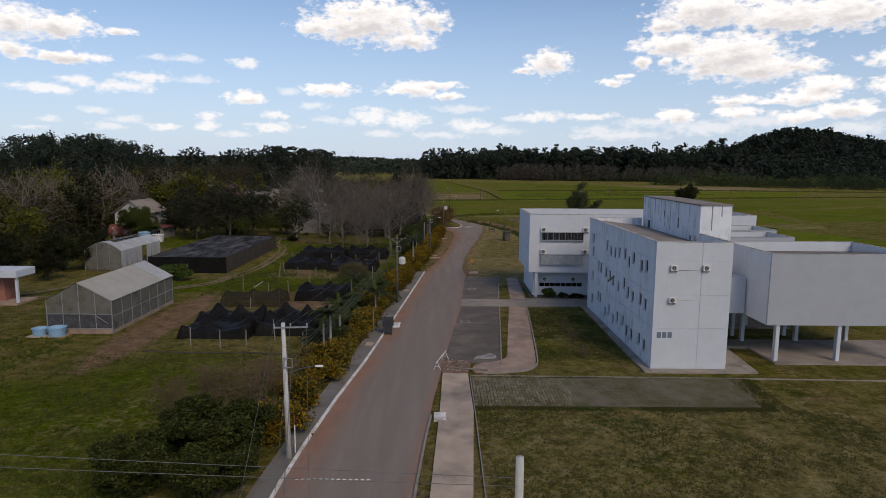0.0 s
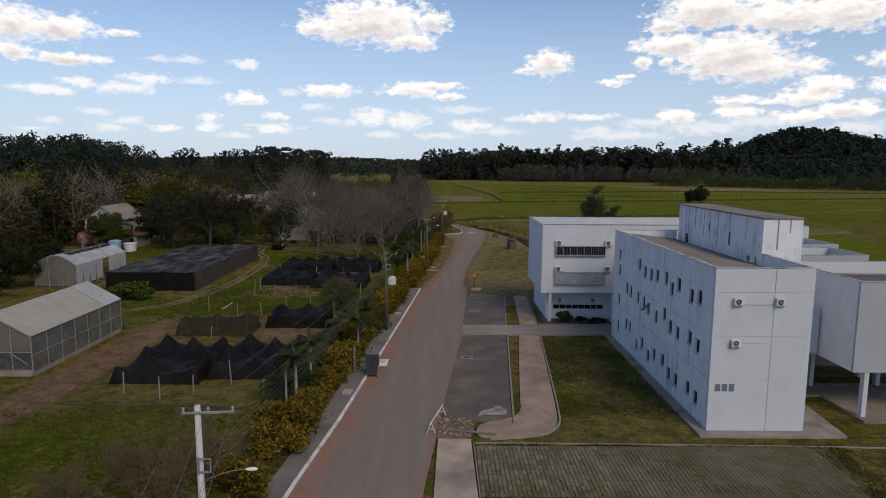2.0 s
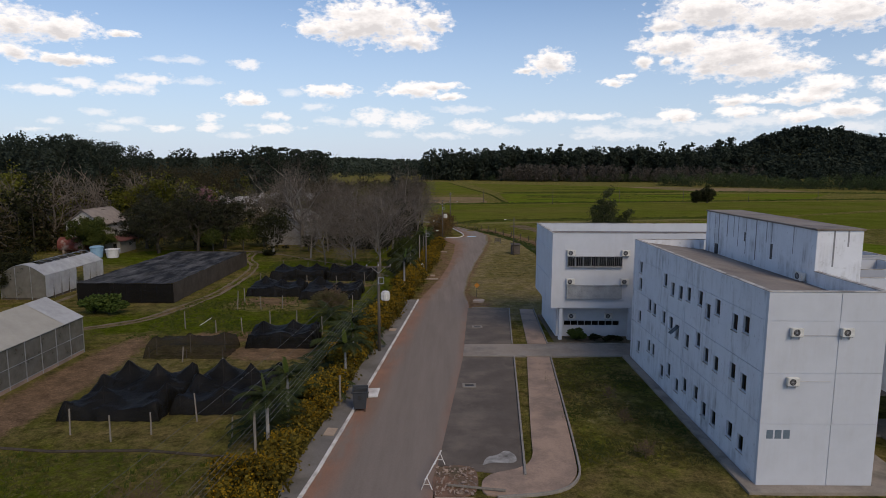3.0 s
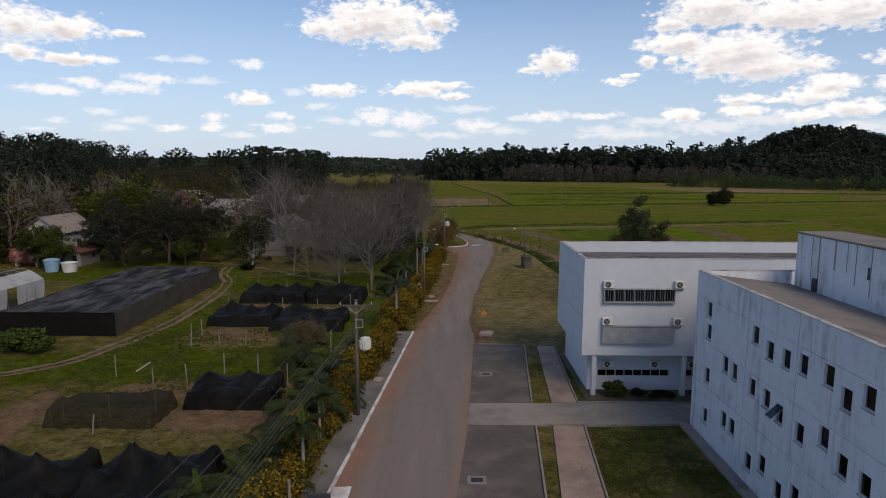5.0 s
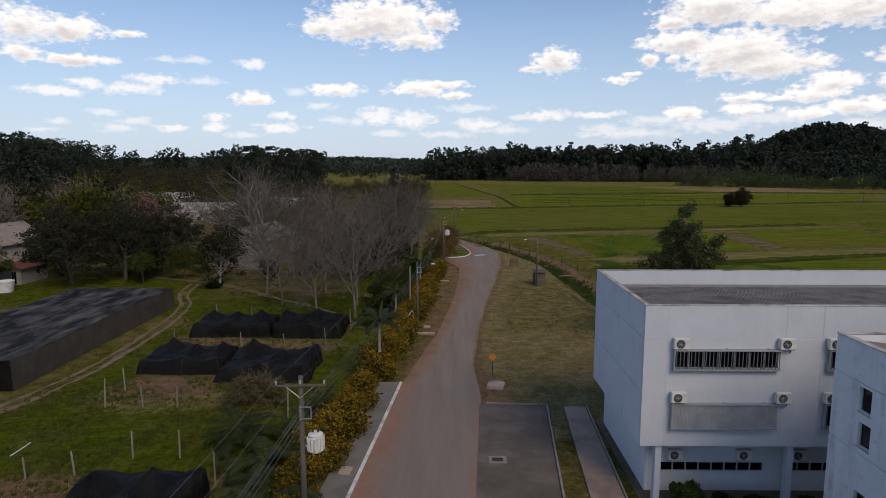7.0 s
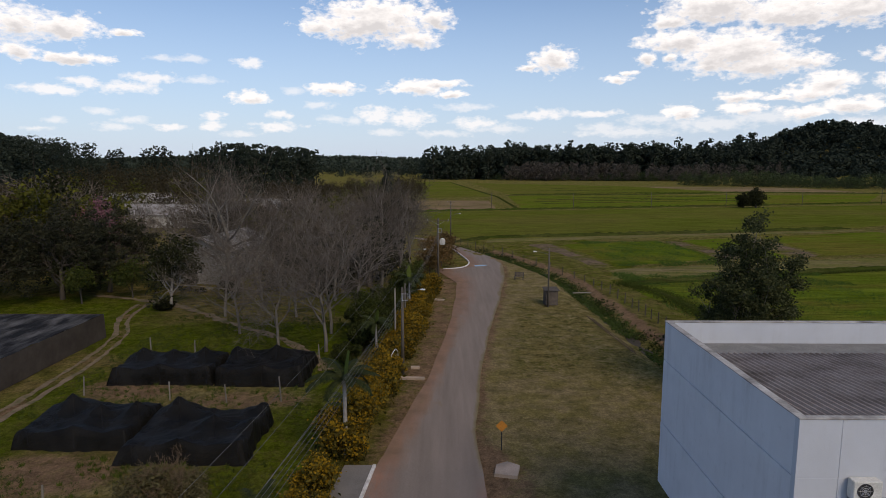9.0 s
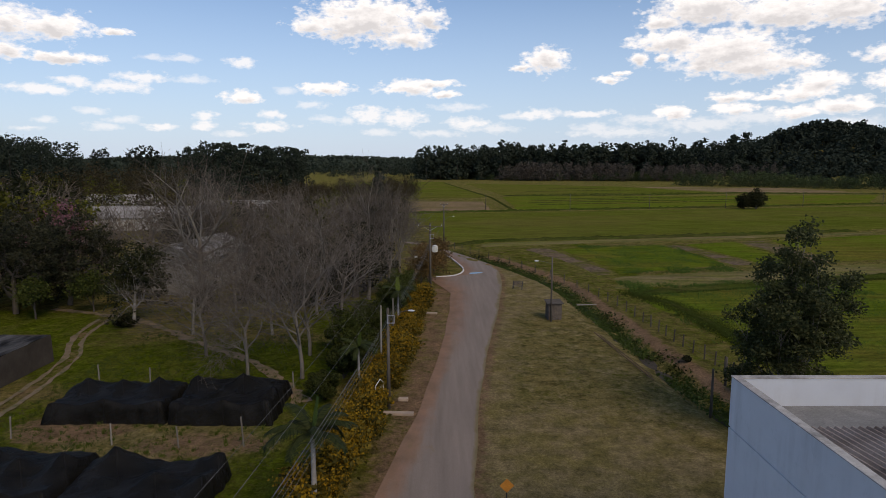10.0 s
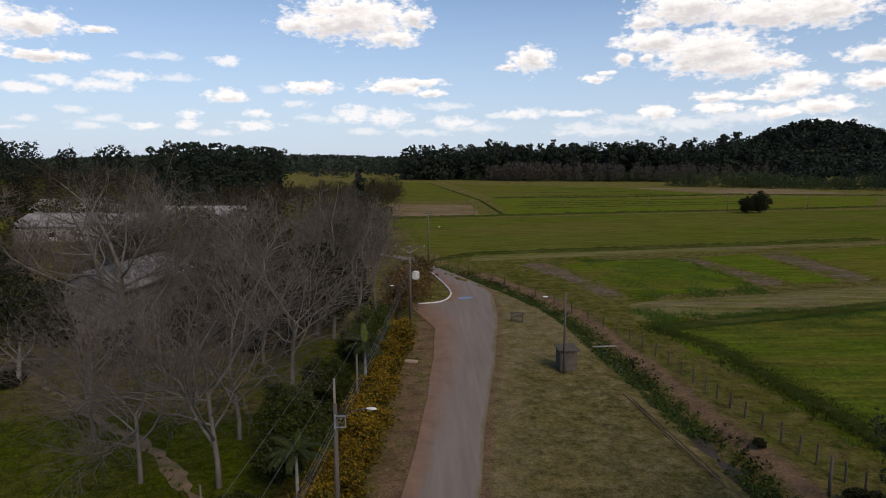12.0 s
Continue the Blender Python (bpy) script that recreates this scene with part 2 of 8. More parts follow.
def sheer(name, base, second, clear, rough=0.7, scale=1.0, tint=(1, 1, 1), lo=0.3, hi=0.7, stretch=(1, 1, 1)):
    """A film or woven net: partly see-through, uneven."""
    m, nt, b = material(name, rough, 0, 0.06)
    v = coords(nt, stretch)
    f = noise_fac(nt, v, scale, 6, 0.68, lo, hi)
    nt.links.new(mix_colour(nt, f, base, second), b.inputs["Base Color"])
    bump(nt, b, noise_fac(nt, v, scale * 3, 4), 0.4, 0.05)
    t = nt.nodes.new("ShaderNodeBsdfTransparent")
    t.inputs[0].default_value = (*tint, 1)
    mx = nt.nodes.new("ShaderNodeMixShader")
    nt.links.new(math_node(nt, "MULTIPLY_ADD", f, -clear * 0.5, clear), mx.inputs[0])
    nt.links.new(b.outputs[0], mx.inputs[1]), nt.links.new(t.outputs[0], mx.inputs[2])
    nt.links.new(mx.outputs[0], nt.nodes["Material Output"].inputs[0])
    return m


def glass(name, tint, rough=0.05):
    m, nt, b = material(name, rough)
    t, g, f = nt.nodes.new("ShaderNodeBsdfTransparent"), nt.nodes.new("ShaderNodeBsdfGlossy"), nt.nodes.new("ShaderNodeLayerWeight")
    t.inputs[0].default_value = (*tint, 1)
    g.inputs["Roughness"].default_value = rough
    f.inputs[0].default_value = 0.5
    shine = math_node(nt, "MULTIPLY_ADD", math_node(nt, "POWER", f.outputs["Facing"], 5.0), 0.7, 0.04)
    mx = nt.nodes.new("ShaderNodeMixShader")
    nt.links.new(shine, mx.inputs[0]), nt.links.new(t.outputs[0], mx.inputs[1]), nt.links.new(g.outputs[0], mx.inputs[2])
    nt.links.new(mx.outputs[0], nt.nodes["Material Output"].inputs[0])
    return m


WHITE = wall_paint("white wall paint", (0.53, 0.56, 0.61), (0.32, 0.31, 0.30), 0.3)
# Front-wall tone of the windowless raised blocks, darker than WHITE.
WHITE_DULL = wall_paint("darker grey-white wall paint", (0.37, 0.39, 0.43), (0.28, 0.27, 0.26), 0.12)
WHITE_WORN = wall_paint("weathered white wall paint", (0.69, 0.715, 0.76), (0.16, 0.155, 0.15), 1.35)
WHITE_SIDE = wall_paint("pale blue-white wall paint", (0.66, 0.68, 0.715), (0.27, 0.27, 0.27), 0.55)
COPING = surface("coping concrete", (0.52, 0.50, 0.47), (0.33, 0.31, 0.285), 1.5, 14, third=(0.15, 0.14, 0.13), tscale=0.9)
JOINT = surface("grey letter paint", (0.10, 0.14, 0.18), (0.14, 0.18, 0.22), 3, 20)
ROOF_BROWN = surface("brown roof membrane", (0.20, 0.165, 0.14), (0.27, 0.235, 0.205), 0.7, 8, third=(0.13, 0.11, 0.1), tscale=0.35)
FIBRE = surface("weathered fibre-cement roofing", (0.24, 0.19, 0.155), (0.34, 0.285, 0.245), 1.2, 12, third=(0.16, 0.125, 0.10), tscale=0.5)
FLAT_GREY = surface("grey gutter roofing", (0.16, 0.16, 0.155), (0.24, 0.235, 0.225), 1.5, 12)
CONCRETE = surface("concrete", (0.45, 0.35, 0.275), (0.34, 0.265, 0.205), 0.7, 12, third=(0.19, 0.16, 0.135), tscale=0.25)
APRON = surface("stained apron concrete", (0.30, 0.26, 0.22), (0.22, 0.19, 0.16), 0.8, 12, third=(0.13, 0.115, 0.10), tscale=0.5)
DRIVE = surface("worn drive concrete", (0.25, 0.205, 0.165), (0.28, 0.25, 0.22), 0.6, 12, third=(0.16, 0.14, 0.12), tscale=0.25)
CONCRETE_RED = surface("reddish dusty concrete", (0.37, 0.26, 0.195), (0.28, 0.20, 0.155), 0.6, 12, third=(0.2, 0.15, 0.12), tscale=0.3)
KERB = surface("kerb concrete", (0.27, 0.245, 0.215), (0.19, 0.17, 0.15), 1.5, 14)
KERB_WHITE = surface("white kerb paint", (0.74, 0.73, 0.72), (0.55, 0.53, 0.5), 1.2, 14, third=(0.36, 0.32, 0.29), tscale=0.8)
PAVER = surface("grass paver concrete", (0.19, 0.158, 0.112), (0.135, 0.116, 0.068), 0.9, 14, third=(0.105, 0.10, 0.036), tscale=0.5, random=0.25)
ASPHALT_DARK = surface("dark parking asphalt", (0.085, 0.069, 0.057), (0.125, 0.102, 0.085), 0.5, 18, third=(0.17, 0.138, 0.112), tscale=0.3)
METAL = surface("galvanised metal", (0.42, 0.43, 0.44), (0.3, 0.3, 0.31), 3, 20, rough=0.45, metal=0.6, world=False)
ALU = surface("grey aluminium frame", (0.46, 0.47, 0.48), (0.36, 0.36, 0.37), 3, 20, rough=0.5, metal=0.3)
FIN_DARK = surface("dark louvre metal", (0.15, 0.16, 0.17), (0.10, 0.107, 0.115), 2, 20, rough=0.5, metal=0.2)
FIN = surface("grey louvre metal", (0.36, 0.38, 0.4), (0.27, 0.285, 0.3), 2, 20, rough=0.5, metal=0.2)
AC_WHITE = surface("off-white appliance paint", (0.66, 0.66, 0.63), (0.52, 0.52, 0.49), 4, 20, rough=0.5, world=False)
BLACK = surface("black plastic", (0.02, 0.02, 0.022), (0.035, 0.035, 0.035), 5, 20, rough=0.5, world=False)
DARK_METAL = surface("dark grille metal", (0.05, 0.05, 0.055), (0.08, 0.08, 0.08), 5, 20, rough=0.5, metal=0.4, world=False)
GLASS = glass("window glass", (0.10, 0.11, 0.12))
INSIDE = surface("dim plaster", (0.42, 0.41, 0.39), (0.36, 0.35, 0.33), 1, 12)
POLE_PALE = surface("pale concrete pole", (0.52, 0.51, 0.48), (0.4, 0.39, 0.37), 1.5, 14, stretch=(1, 1, 0.3))
POLE_DARK = surface("dark weathered pole", (0.07, 0.06, 0.05), (0.12, 0.105, 0.09), 1.5, 14, stretch=(1, 1, 0.2))
WOOD_POST = surface("grey weathered wood", (0.25, 0.225, 0.19), (0.16, 0.14, 0.12), 3, 18, stretch=(1, 1, 0.2), random=0.25)
WOOD_DARK = surface("dark stained timber", (0.085, 0.07, 0.06), (0.14, 0.115, 0.095), 3, 18)
CERAMIC = surface("grey ceramic", (0.4, 0.4, 0.4), (0.3, 0.3, 0.3), 4, 18, rough=0.3)
WIRE = surface("grey cable", (0.15, 0.15, 0.145), (0.10, 0.10, 0.10), 1, 10, bumps=0)
BARK_GREY = surface("pale grey bark", (0.23, 0.205, 0.175), (0.135, 0.12, 0.10), 2.0, 14, third=(0.085, 0.075, 0.063), tscale=0.6, stretch=(1, 1, 0.4), random=0.2)
TWIG = surface("grey-brown twigs", (0.165, 0.138, 0.112), (0.075, 0.062, 0.05), 0.6, 6, bumps=0, random=0.4)
BARK_FAR = surface("dark far trunks", (0.02, 0.018, 0.014), (0.03, 0.026, 0.021), 1.0, 4, bumps=0)
BARK_DARK = surface("dark brown bark", (0.06, 0.05, 0.042), (0.095, 0.08, 0.065), 2.0, 14, stretch=(1, 1, 0.4), random=0.2)
BARK_WHITE = surface("whitish lichen bark", (0.33, 0.32, 0.3), (0.18, 0.165, 0.15), 2.0, 14, random=0.1)
LEAF_DARK = leaves("dark evergreen leaves", (0.012, 0.014, 0.006), (0.04, 0.042, 0.016))
LEAF_GREY = leaves("grey-green evergreen leaves", (0.017, 0.019, 0.010), (0.058, 0.058, 0.032))
LEAF_TWIG = leaves("massed far twigs", (0.08, 0.069, 0.058), (0.135, 0.118, 0.10), None, 0.9, 0.1)
TWIG_DRY = surface("dry brown thicket twigs", (0.17, 0.118, 0.07), (0.10, 0.07, 0.04), 0.8, 6, bumps=0)
TWIG_WOOD = surface("grey-brown wood twigs", (0.165, 0.135, 0.107), (0.08, 0.066, 0.052), 0.35, 6, bumps=0)
LEAF_BROWN = leaves("brown-olive thin leaves", (0.035, 0.028, 0.014), (0.075, 0.06, 0.03))
LEAF_PINK = leaves("pink blossom", (0.20, 0.09, 0.11), (0.28, 0.14, 0.16))
LEAF_SHRUB = leaves("shrub leaves", (0.014, 0.020, 0.005), (0.075, 0.085, 0.022))
LEAF_BUSH = leaves("bushy tree leaves", (0.026, 0.038, 0.009), (0.09, 0.105, 0.024))
LEAF_MID = leaves("green leaves", (0.04, 0.065, 0.014), (0.10, 0.14, 0.032))
LEAF_OLIVE = leaves("olive spring leaves", (0.05, 0.053, 0.010), (0.14, 0.14, 0.02))
LEAF_DRY = leaves("dry olive scrub leaves", (0.085, 0.075, 0.035), (0.13, 0.115, 0.055), None, 0.8)
# Far wood greens lifted and turned bluish: distance haze put into the leaf colour.
LEAF_FAR_HAZED = leaves("hazed far wood leaves", (0.019, 0.026, 0.019), (0.040, 0.050, 0.036), (0.027, 0.036, 0.025), 0.8, 0.1)
LEAF_FAR_LIGHT = leaves("far scrub leaves", (0.028, 0.042, 0.017), (0.062, 0.082, 0.030), (0.03, 0.04, 0.02), 0.8, 0.1)
FLOWER = leaves("yellow hedge flowers", (0.19, 0.115, 0.009), (0.31, 0.19, 0.014), None, 0.7)
HEDGE_LEAF = leaves("hedge leaves", (0.035, 0.035, 0.009), (0.17, 0.125, 0.02))
PALM_LEAF = leaves("palm fronds", (0.02, 0.03, 0.010), (0.055, 0.066, 0.022))
PALM_NEW = leaves("bright new palm frond", (0.07, 0.10, 0.018), (0.11, 0.14, 0.03))
GRASS_BLADE = leaves("grass blades", (0.085, 0.095, 0.025), (0.16, 0.145, 0.06), (0.08, 0.11, 0.025), 0.8, 0.4)
CLUMP = leaves("rank grass clumps", (0.045, 0.064, 0.010), (0.10, 0.125, 0.022), None, 0.8)
CROP = leaves("crop blades", (0.045, 0.085, 0.015), (0.085, 0.13, 0.025), None, 0.8)
NET = sheer("black shade netting", (0.004, 0.004, 0.004), (0.017, 0.0165, 0.016), 0.12, rough=0.5, scale=0.7)
NET_WORN = sheer("brownish worn shade netting", (0.02, 0.016, 0.011), (0.04, 0.033, 0.024), 0.5, scale=0.5)
NET_FRONT = sheer("black side netting", (0.006, 0.006, 0.006), (0.014, 0.013, 0.012), 0.08)
NET_ROOF = sheer("grey-black screen netting", (0.015, 0.0145, 0.014), (0.17, 0.162, 0.155), 0.03, scale=0.75, lo=0.42, hi=0.80, stretch=(0.9, 0.28, 1))
NET_SIDE = sheer("brown-grey screen netting", (0.055, 0.046, 0.038), (0.085, 0.072, 0.06), 0.1, scale=0.6)
FILM = sheer("milky greenhouse film", (0.33, 0.31, 0.265), (0.40, 0.375, 0.325), 0.06, 0.4, 0.6, (0.9, 0.9, 0.88))
FILM_SIDE = sheer("dusty greenhouse side film", (0.13, 0.125, 0.105), (0.20, 0.19, 0.165), 0.4, 0.5, 0.8, (0.8, 0.8, 0.76))
FILM_WHITE = sheer("white greenhouse film", (0.40, 0.40, 0.40), (0.52, 0.52, 0.52), 0.3, 0.4, 0.6)
MESH_DARK = sheer("dark insect mesh", (0.06, 0.06, 0.068), (0.1, 0.1, 0.11), 0.3, 0.7, 2.0)
BLUE_TANK = surface("light blue tank plastic", (0.20, 0.36, 0.52), (0.26, 0.42, 0.56), 2, 14, rough=0.5)
WHITE_TANK = surface("white tank plastic", (0.66, 0.67, 0.68), (0.55, 0.55, 0.55), 2, 14, rough=0.5)
RUST = surface("rust-red tank paint", (0.18, 0.04, 0.03), (0.15, 0.06, 0.05), 1.2, 12, third=(0.35, 0.32, 0.3), tscale=0.5)
BRICK_RED = surface("red brick", (0.30, 0.13, 0.095), (0.24, 0.10, 0.075), 1.5, 12)
ROOF_TILE = surface("dull brown roof sheet", (0.30, 0.25, 0.21), (0.23, 0.19, 0.16), 0.9, 10, third=(0.18, 0.15, 0.13), tscale=0.3)
ROOF_PALE = surface("pale roof sheet", (0.33, 0.315, 0.30), (0.22, 0.21, 0.195), 0.5, 8, third=(0.2, 0.18, 0.16), tscale=0.25)
PLASTER = wall_paint("old white plaster", (0.42, 0.41, 0.39), (0.2, 0.18, 0.16), 0.9)
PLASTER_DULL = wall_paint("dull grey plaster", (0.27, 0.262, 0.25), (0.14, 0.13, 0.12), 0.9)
BIN = surface("grey-blue bin plastic", (0.045, 0.05, 0.058), (0.032, 0.036, 0.042), 2, 14, rough=0.55)
LAMP_SHELL = surface("white lamp shell", (0.74, 0.74, 0.72), (0.6, 0.6, 0.58), 3, 16, rough=0.4)
ORANGE = surface("faded orange sign paint", (0.5, 0.21, 0.03), (0.42, 0.17, 0.03), 3, 18, rough=0.5)
WATER = material("ditch water", 0.08, 0, 0.5)[0]
WATER.node_tree.nodes["Principled BSDF"].inputs["Base Color"].default_value = (0.05, 0.055, 0.05, 1)
DIRT = surface("bare brown earth", (0.16, 0.115, 0.08), (0.105, 0.08, 0.055), 1.0, 8, third=(0.075, 0.07, 0.03), tscale=0.4, bumps=0.6, bdist=0.1)
DIRT_DARK = surface("dark damp earth", (0.04, 0.032, 0.022), (0.07, 0.055, 0.04), 1.0, 8, bumps=0.6, bdist=0.1)
DIRT_RED = surface("reddish earth", (0.22, 0.125, 0.085), (0.16, 0.10, 0.07), 0.8, 8, third=(0.11, 0.09, 0.055), tscale=0.4, bumps=0.6, bdist=0.1)
RUBBLE = surface("broken rubble", (0.26, 0.2, 0.165), (0.17, 0.13, 0.105), 2, 10, random=0.3)


def ground_material():
    """Grass whose share of dry straw, bare earth and lush growth comes from the ground's own zone colours."""
    m, nt, b = material("mixed grass", 1.0, 0, 0.0)
    zone = nt.nodes.new("ShaderNodeVertexColor")
    zone.layer_name = "zone"
    sep = nt.nodes.new("ShaderNodeSeparateColor")
    nt.links.new(zone.outputs[0], sep.inputs[0])
    v = coords(nt)
    big, mid, fine = noise_fac(nt, v, 0.09, 5, 0.6), noise_fac(nt, v, 0.55, 6, 0.65), noise_fac(nt, v, 5.0, 4, 0.7, 0.2, 0.8)
    tuft = noise_fac(nt, v, 1.8, 6, 0.75, 0.38, 0.64)
    patch = noise_fac(nt, v, 0.33, 7, 0.68, 0.43, 0.58)
    clump = noise_fac(nt, v, 0.8, 7, 0.75, 0.50, 0.62)
    green = mix_colour(nt, mid, (0.085, 0.087, 0.011), (0.15, 0.14, 0.022))
    straw = mix_colour(nt, tuft, (0.155, 0.113, 0.046), (0.275, 0.197, 0.094))
    green = mix_colour(nt, math_node(nt, "MULTIPLY", patch, 0.8), green, straw)
    green = mix_colour(nt, math_node(nt, "MULTIPLY", noise_fac(nt, v, 0.21, 6, 0.7, 0.5, 0.62), 0.85), green, mix_colour(nt, tuft, (0.038, 0.05, 0.006), (0.09, 0.105, 0.012)))
    green = mix_colour(nt, math_node(nt, "MULTIPLY", clump, 0.62), green, (0.026, 0.033, 0.006))
    lush = mix_colour(nt, tuft, (0.055, 0.078, 0.005), (0.115, 0.138, 0.013))
    lush = mix_colour(nt, math_node(nt, "MULTIPLY", patch, 0.3), lush, (0.15, 0.125, 0.04))
    lush = mix_colour(nt, math_node(nt, "MULTIPLY", clump, 0.5), lush, (0.028, 0.042, 0.004))
    dry = mix_colour(nt, mid, (0.21, 0.165, 0.080), (0.30, 0.232, 0.128))
    dry = mix_colour(nt, math_node(nt, "MULTIPLY", patch, 0.5), dry, (0.17, 0.148, 0.034))
    dry = mix_colour(nt, math_node(nt, "MULTIPLY", clump, 0.28), dry, (0.07, 0.056, 0.018))
    earth = mix_colour(nt, mid, (0.27, 0.172, 0.108), (0.18, 0.117, 0.072))

    def share(channel, soft=0.35):
        s = math_node(nt, "ADD", sep.outputs[channel], math_node(nt, "MULTIPLY_ADD", math_node(nt, "ADD", tuft, mid), soft, -soft))
        return math_node(nt, "MULTIPLY", math_node(nt, "SUBTRACT", s, 0.32), 2.8, clamp=True)
    col = mix_colour(nt, math_node(nt, "MULTIPLY", big, 0.4), green, dry)
    col = mix_colour(nt, share(2), col, lush)
    col = mix_colour(nt, share(0), col, dry)
    col = mix_colour(nt, share(1), col, earth)
    blade = noise_fac(nt, v, 13.0, 3, 0.7, 0.3, 0.7)
    pace = noise_fac(nt, v, 0.7, 8, 0.8, 0.38, 0.6)
    col = mix_colour(nt, 0.6, col, mix_colour(nt, pace, (0.6, 0.64, 0.6), (1.62, 1.6, 1.52)), "MULTIPLY")
    col = mix_colour(nt, 0.7, col, mix_colour(nt, fine, (0.4, 0.4, 0.4), (1.65, 1.65, 1.65)), "MULTIPLY")
    col = mix_colour(nt, 0.5, col, mix_colour(nt, blade, (0.45, 0.45, 0.45), (1.6, 1.6, 1.6)), "MULTIPLY")
    nt.links.new(col, b.inputs["Base Color"])
    bump(nt, b, math_node(nt, "ADD", math_node(nt, "ADD", fine, tuft), blade), 0.9, 0.12)
    return m


def road_material():
    """Worn grey-brown asphalt; red dust drifts along both edges (the u of the map runs across the road)."""
    m, nt, b = material("dusty road asphalt", 0.95, 0, 0.08)
    uv = nt.nodes.new("ShaderNodeUVMap")
    sep = nt.nodes.new("ShaderNodeSeparateXYZ")
    nt.links.new(uv.outputs[0], sep.inputs[0])
    u, along = sep.outputs[0], sep.outputs[1]
    v = coords(nt)
    streaks = noise_fac(nt, coords(nt, (1.0, 0.06, 1)), 1.1, 5, 0.6)
    mid, fine = noise_fac(nt, v, 0.5, 6, 0.65), noise_fac(nt, v, 12, 3, 0.6, 0.25, 0.75)
    col = mix_colour(nt, streaks, (0.176, 0.147, 0.126), (0.228, 0.191, 0.165))
    col = mix_colour(nt, math_node(nt, "MULTIPLY", mid, 0.4), col, (0.22, 0.182, 0.157))
    edge_l = math_node(nt, "MULTIPLY", math_node(nt, "SUBTRACT", 0.28, u), 5.0, clamp=True)
    near_side = math_node(nt, "MULTIPLY", math_node(nt, "SUBTRACT", 84.0, along), 0.5, clamp=True)
    edge_r = math_node(nt, "MULTIPLY", math_node(nt, "MULTIPLY", math_node(nt, "SUBTRACT", u, 0.88), 8.0, clamp=True), near_side)
    edge = math_node(nt, "MAXIMUM", edge_l, math_node(nt, "MULTIPLY", edge_r, 0.8))
    drift = noise_fac(nt, coords(nt, (1.0, 0.22, 1)), 0.6, 6, 0.7, 0.32, 0.54)
    far = math_node(nt, "MULTIPLY", math_node(nt, "SUBTRACT", along, 84.0), 0.5, clamp=True)
    col = mix_colour(nt, math_node(nt, "MULTIPLY", far, 0.8), col, mix_colour(nt, streaks, (0.186, 0.152, 0.128), (0.262, 0.215, 0.182)))
    # the red ruts past the bend
    rut = math_node(nt, "MULTIPLY", math_node(nt, "SUBTRACT", along, 108.0), 0.06, clamp=True)
    side = math_node(nt, "MULTIPLY", math_node(nt, "SUBTRACT", 0.5, u), 2.2, clamp=True)
    edge = math_node(nt, "MAXIMUM", edge, math_node(nt, "MULTIPLY", rut, side))
    # past the kerbs earth creeps in from both sides
    creep = noise_fac(nt, coords(nt, (1.0, 0.3, 1)), 0.55, 7, 0.72, 0.3, 0.7)
    left = math_node(nt, "MULTIPLY", math_node(nt, "SUBTRACT", 0.46, u), 2.2, clamp=True)
    left = math_node(nt, "MULTIPLY", math_node(nt, "SUBTRACT", math_node(nt, "MULTIPLY_ADD", creep, 0.8, left), 0.72), 2.0, clamp=True)
    right = math_node(nt, "MULTIPLY", math_node(nt, "SUBTRACT", u, 0.9), 10.0, clamp=True)
    right = math_node(nt, "MULTIPLY", math_node(nt, "SUBTRACT", math_node(nt, "ADD", right, creep), 0.8), 2.0, clamp=True)
    left, right = math_node(nt, "MULTIPLY", left, far), math_node(nt, "MULTIPLY", right, far)
    col = mix_colour(nt, math_node(nt, "MULTIPLY", math_node(nt, "MULTIPLY", edge, drift), 0.95), col, mix_colour(nt, mid, (0.30, 0.165, 0.115), (0.22, 0.13, 0.095)))
    col = mix_colour(nt, math_node(nt, "MULTIPLY", left, 0.85), col, mix_colour(nt, mid, (0.27, 0.165, 0.11), (0.17, 0.115, 0.075)))
    col = mix_colour(nt, math_node(nt, "MULTIPLY", right, 0.9), col, mix_colour(nt, mid, (0.20, 0.155, 0.085), (0.14, 0.115, 0.05)))
    col = mix_colour(nt, 0.3, col, mix_colour(nt, fine, (0.6, 0.6, 0.6), (1.4, 1.4, 1.4)), "MULTIPLY")
    nt.links.new(col, b.inputs["Base Color"])
    bump(nt, b, fine, 0.3, 0.01)
    return m


def field_material(name, a, b_, c, scale=0.2, rows=(0.12, 1.0, 1)):
    m, nt, b = material(name, 1.0, 0, 0.0)
    v = coords(nt)
    col = mix_colour(nt, noise_fac(nt, coords(nt, (0.5, 1, 1)), scale, 6, 0.65), a, b_)
    col = mix_colour(nt, noise_fac(nt, coords(nt, (0.35, 1, 1)), scale * 0.4, 6, 0.65, 0.44, 0.62), col, c)
    row = noise_fac(nt, coords(nt, rows), 0.9, 5, 0.7, 0.35, 0.65)
    col = mix_colour(nt, 0.55, col, mix_colour(nt, row, (0.45, 0.47, 0.5), (1.5, 1.48, 1.45)), "MULTIPLY")
    fine = noise_fac(nt, v, 1.6, 6, 0.75, 0.25, 0.75)
    col = mix_colour(nt, 0.6, col, mix_colour(nt, fine, (0.4, 0.42, 0.45), (1.6, 1.58, 1.5)), "MULTIPLY")
    nt.links.new(col, b.inputs["Base Color"])
    bump(nt, b, math_node(nt, "ADD", fine, row), 0.9, 0.25)
    return m


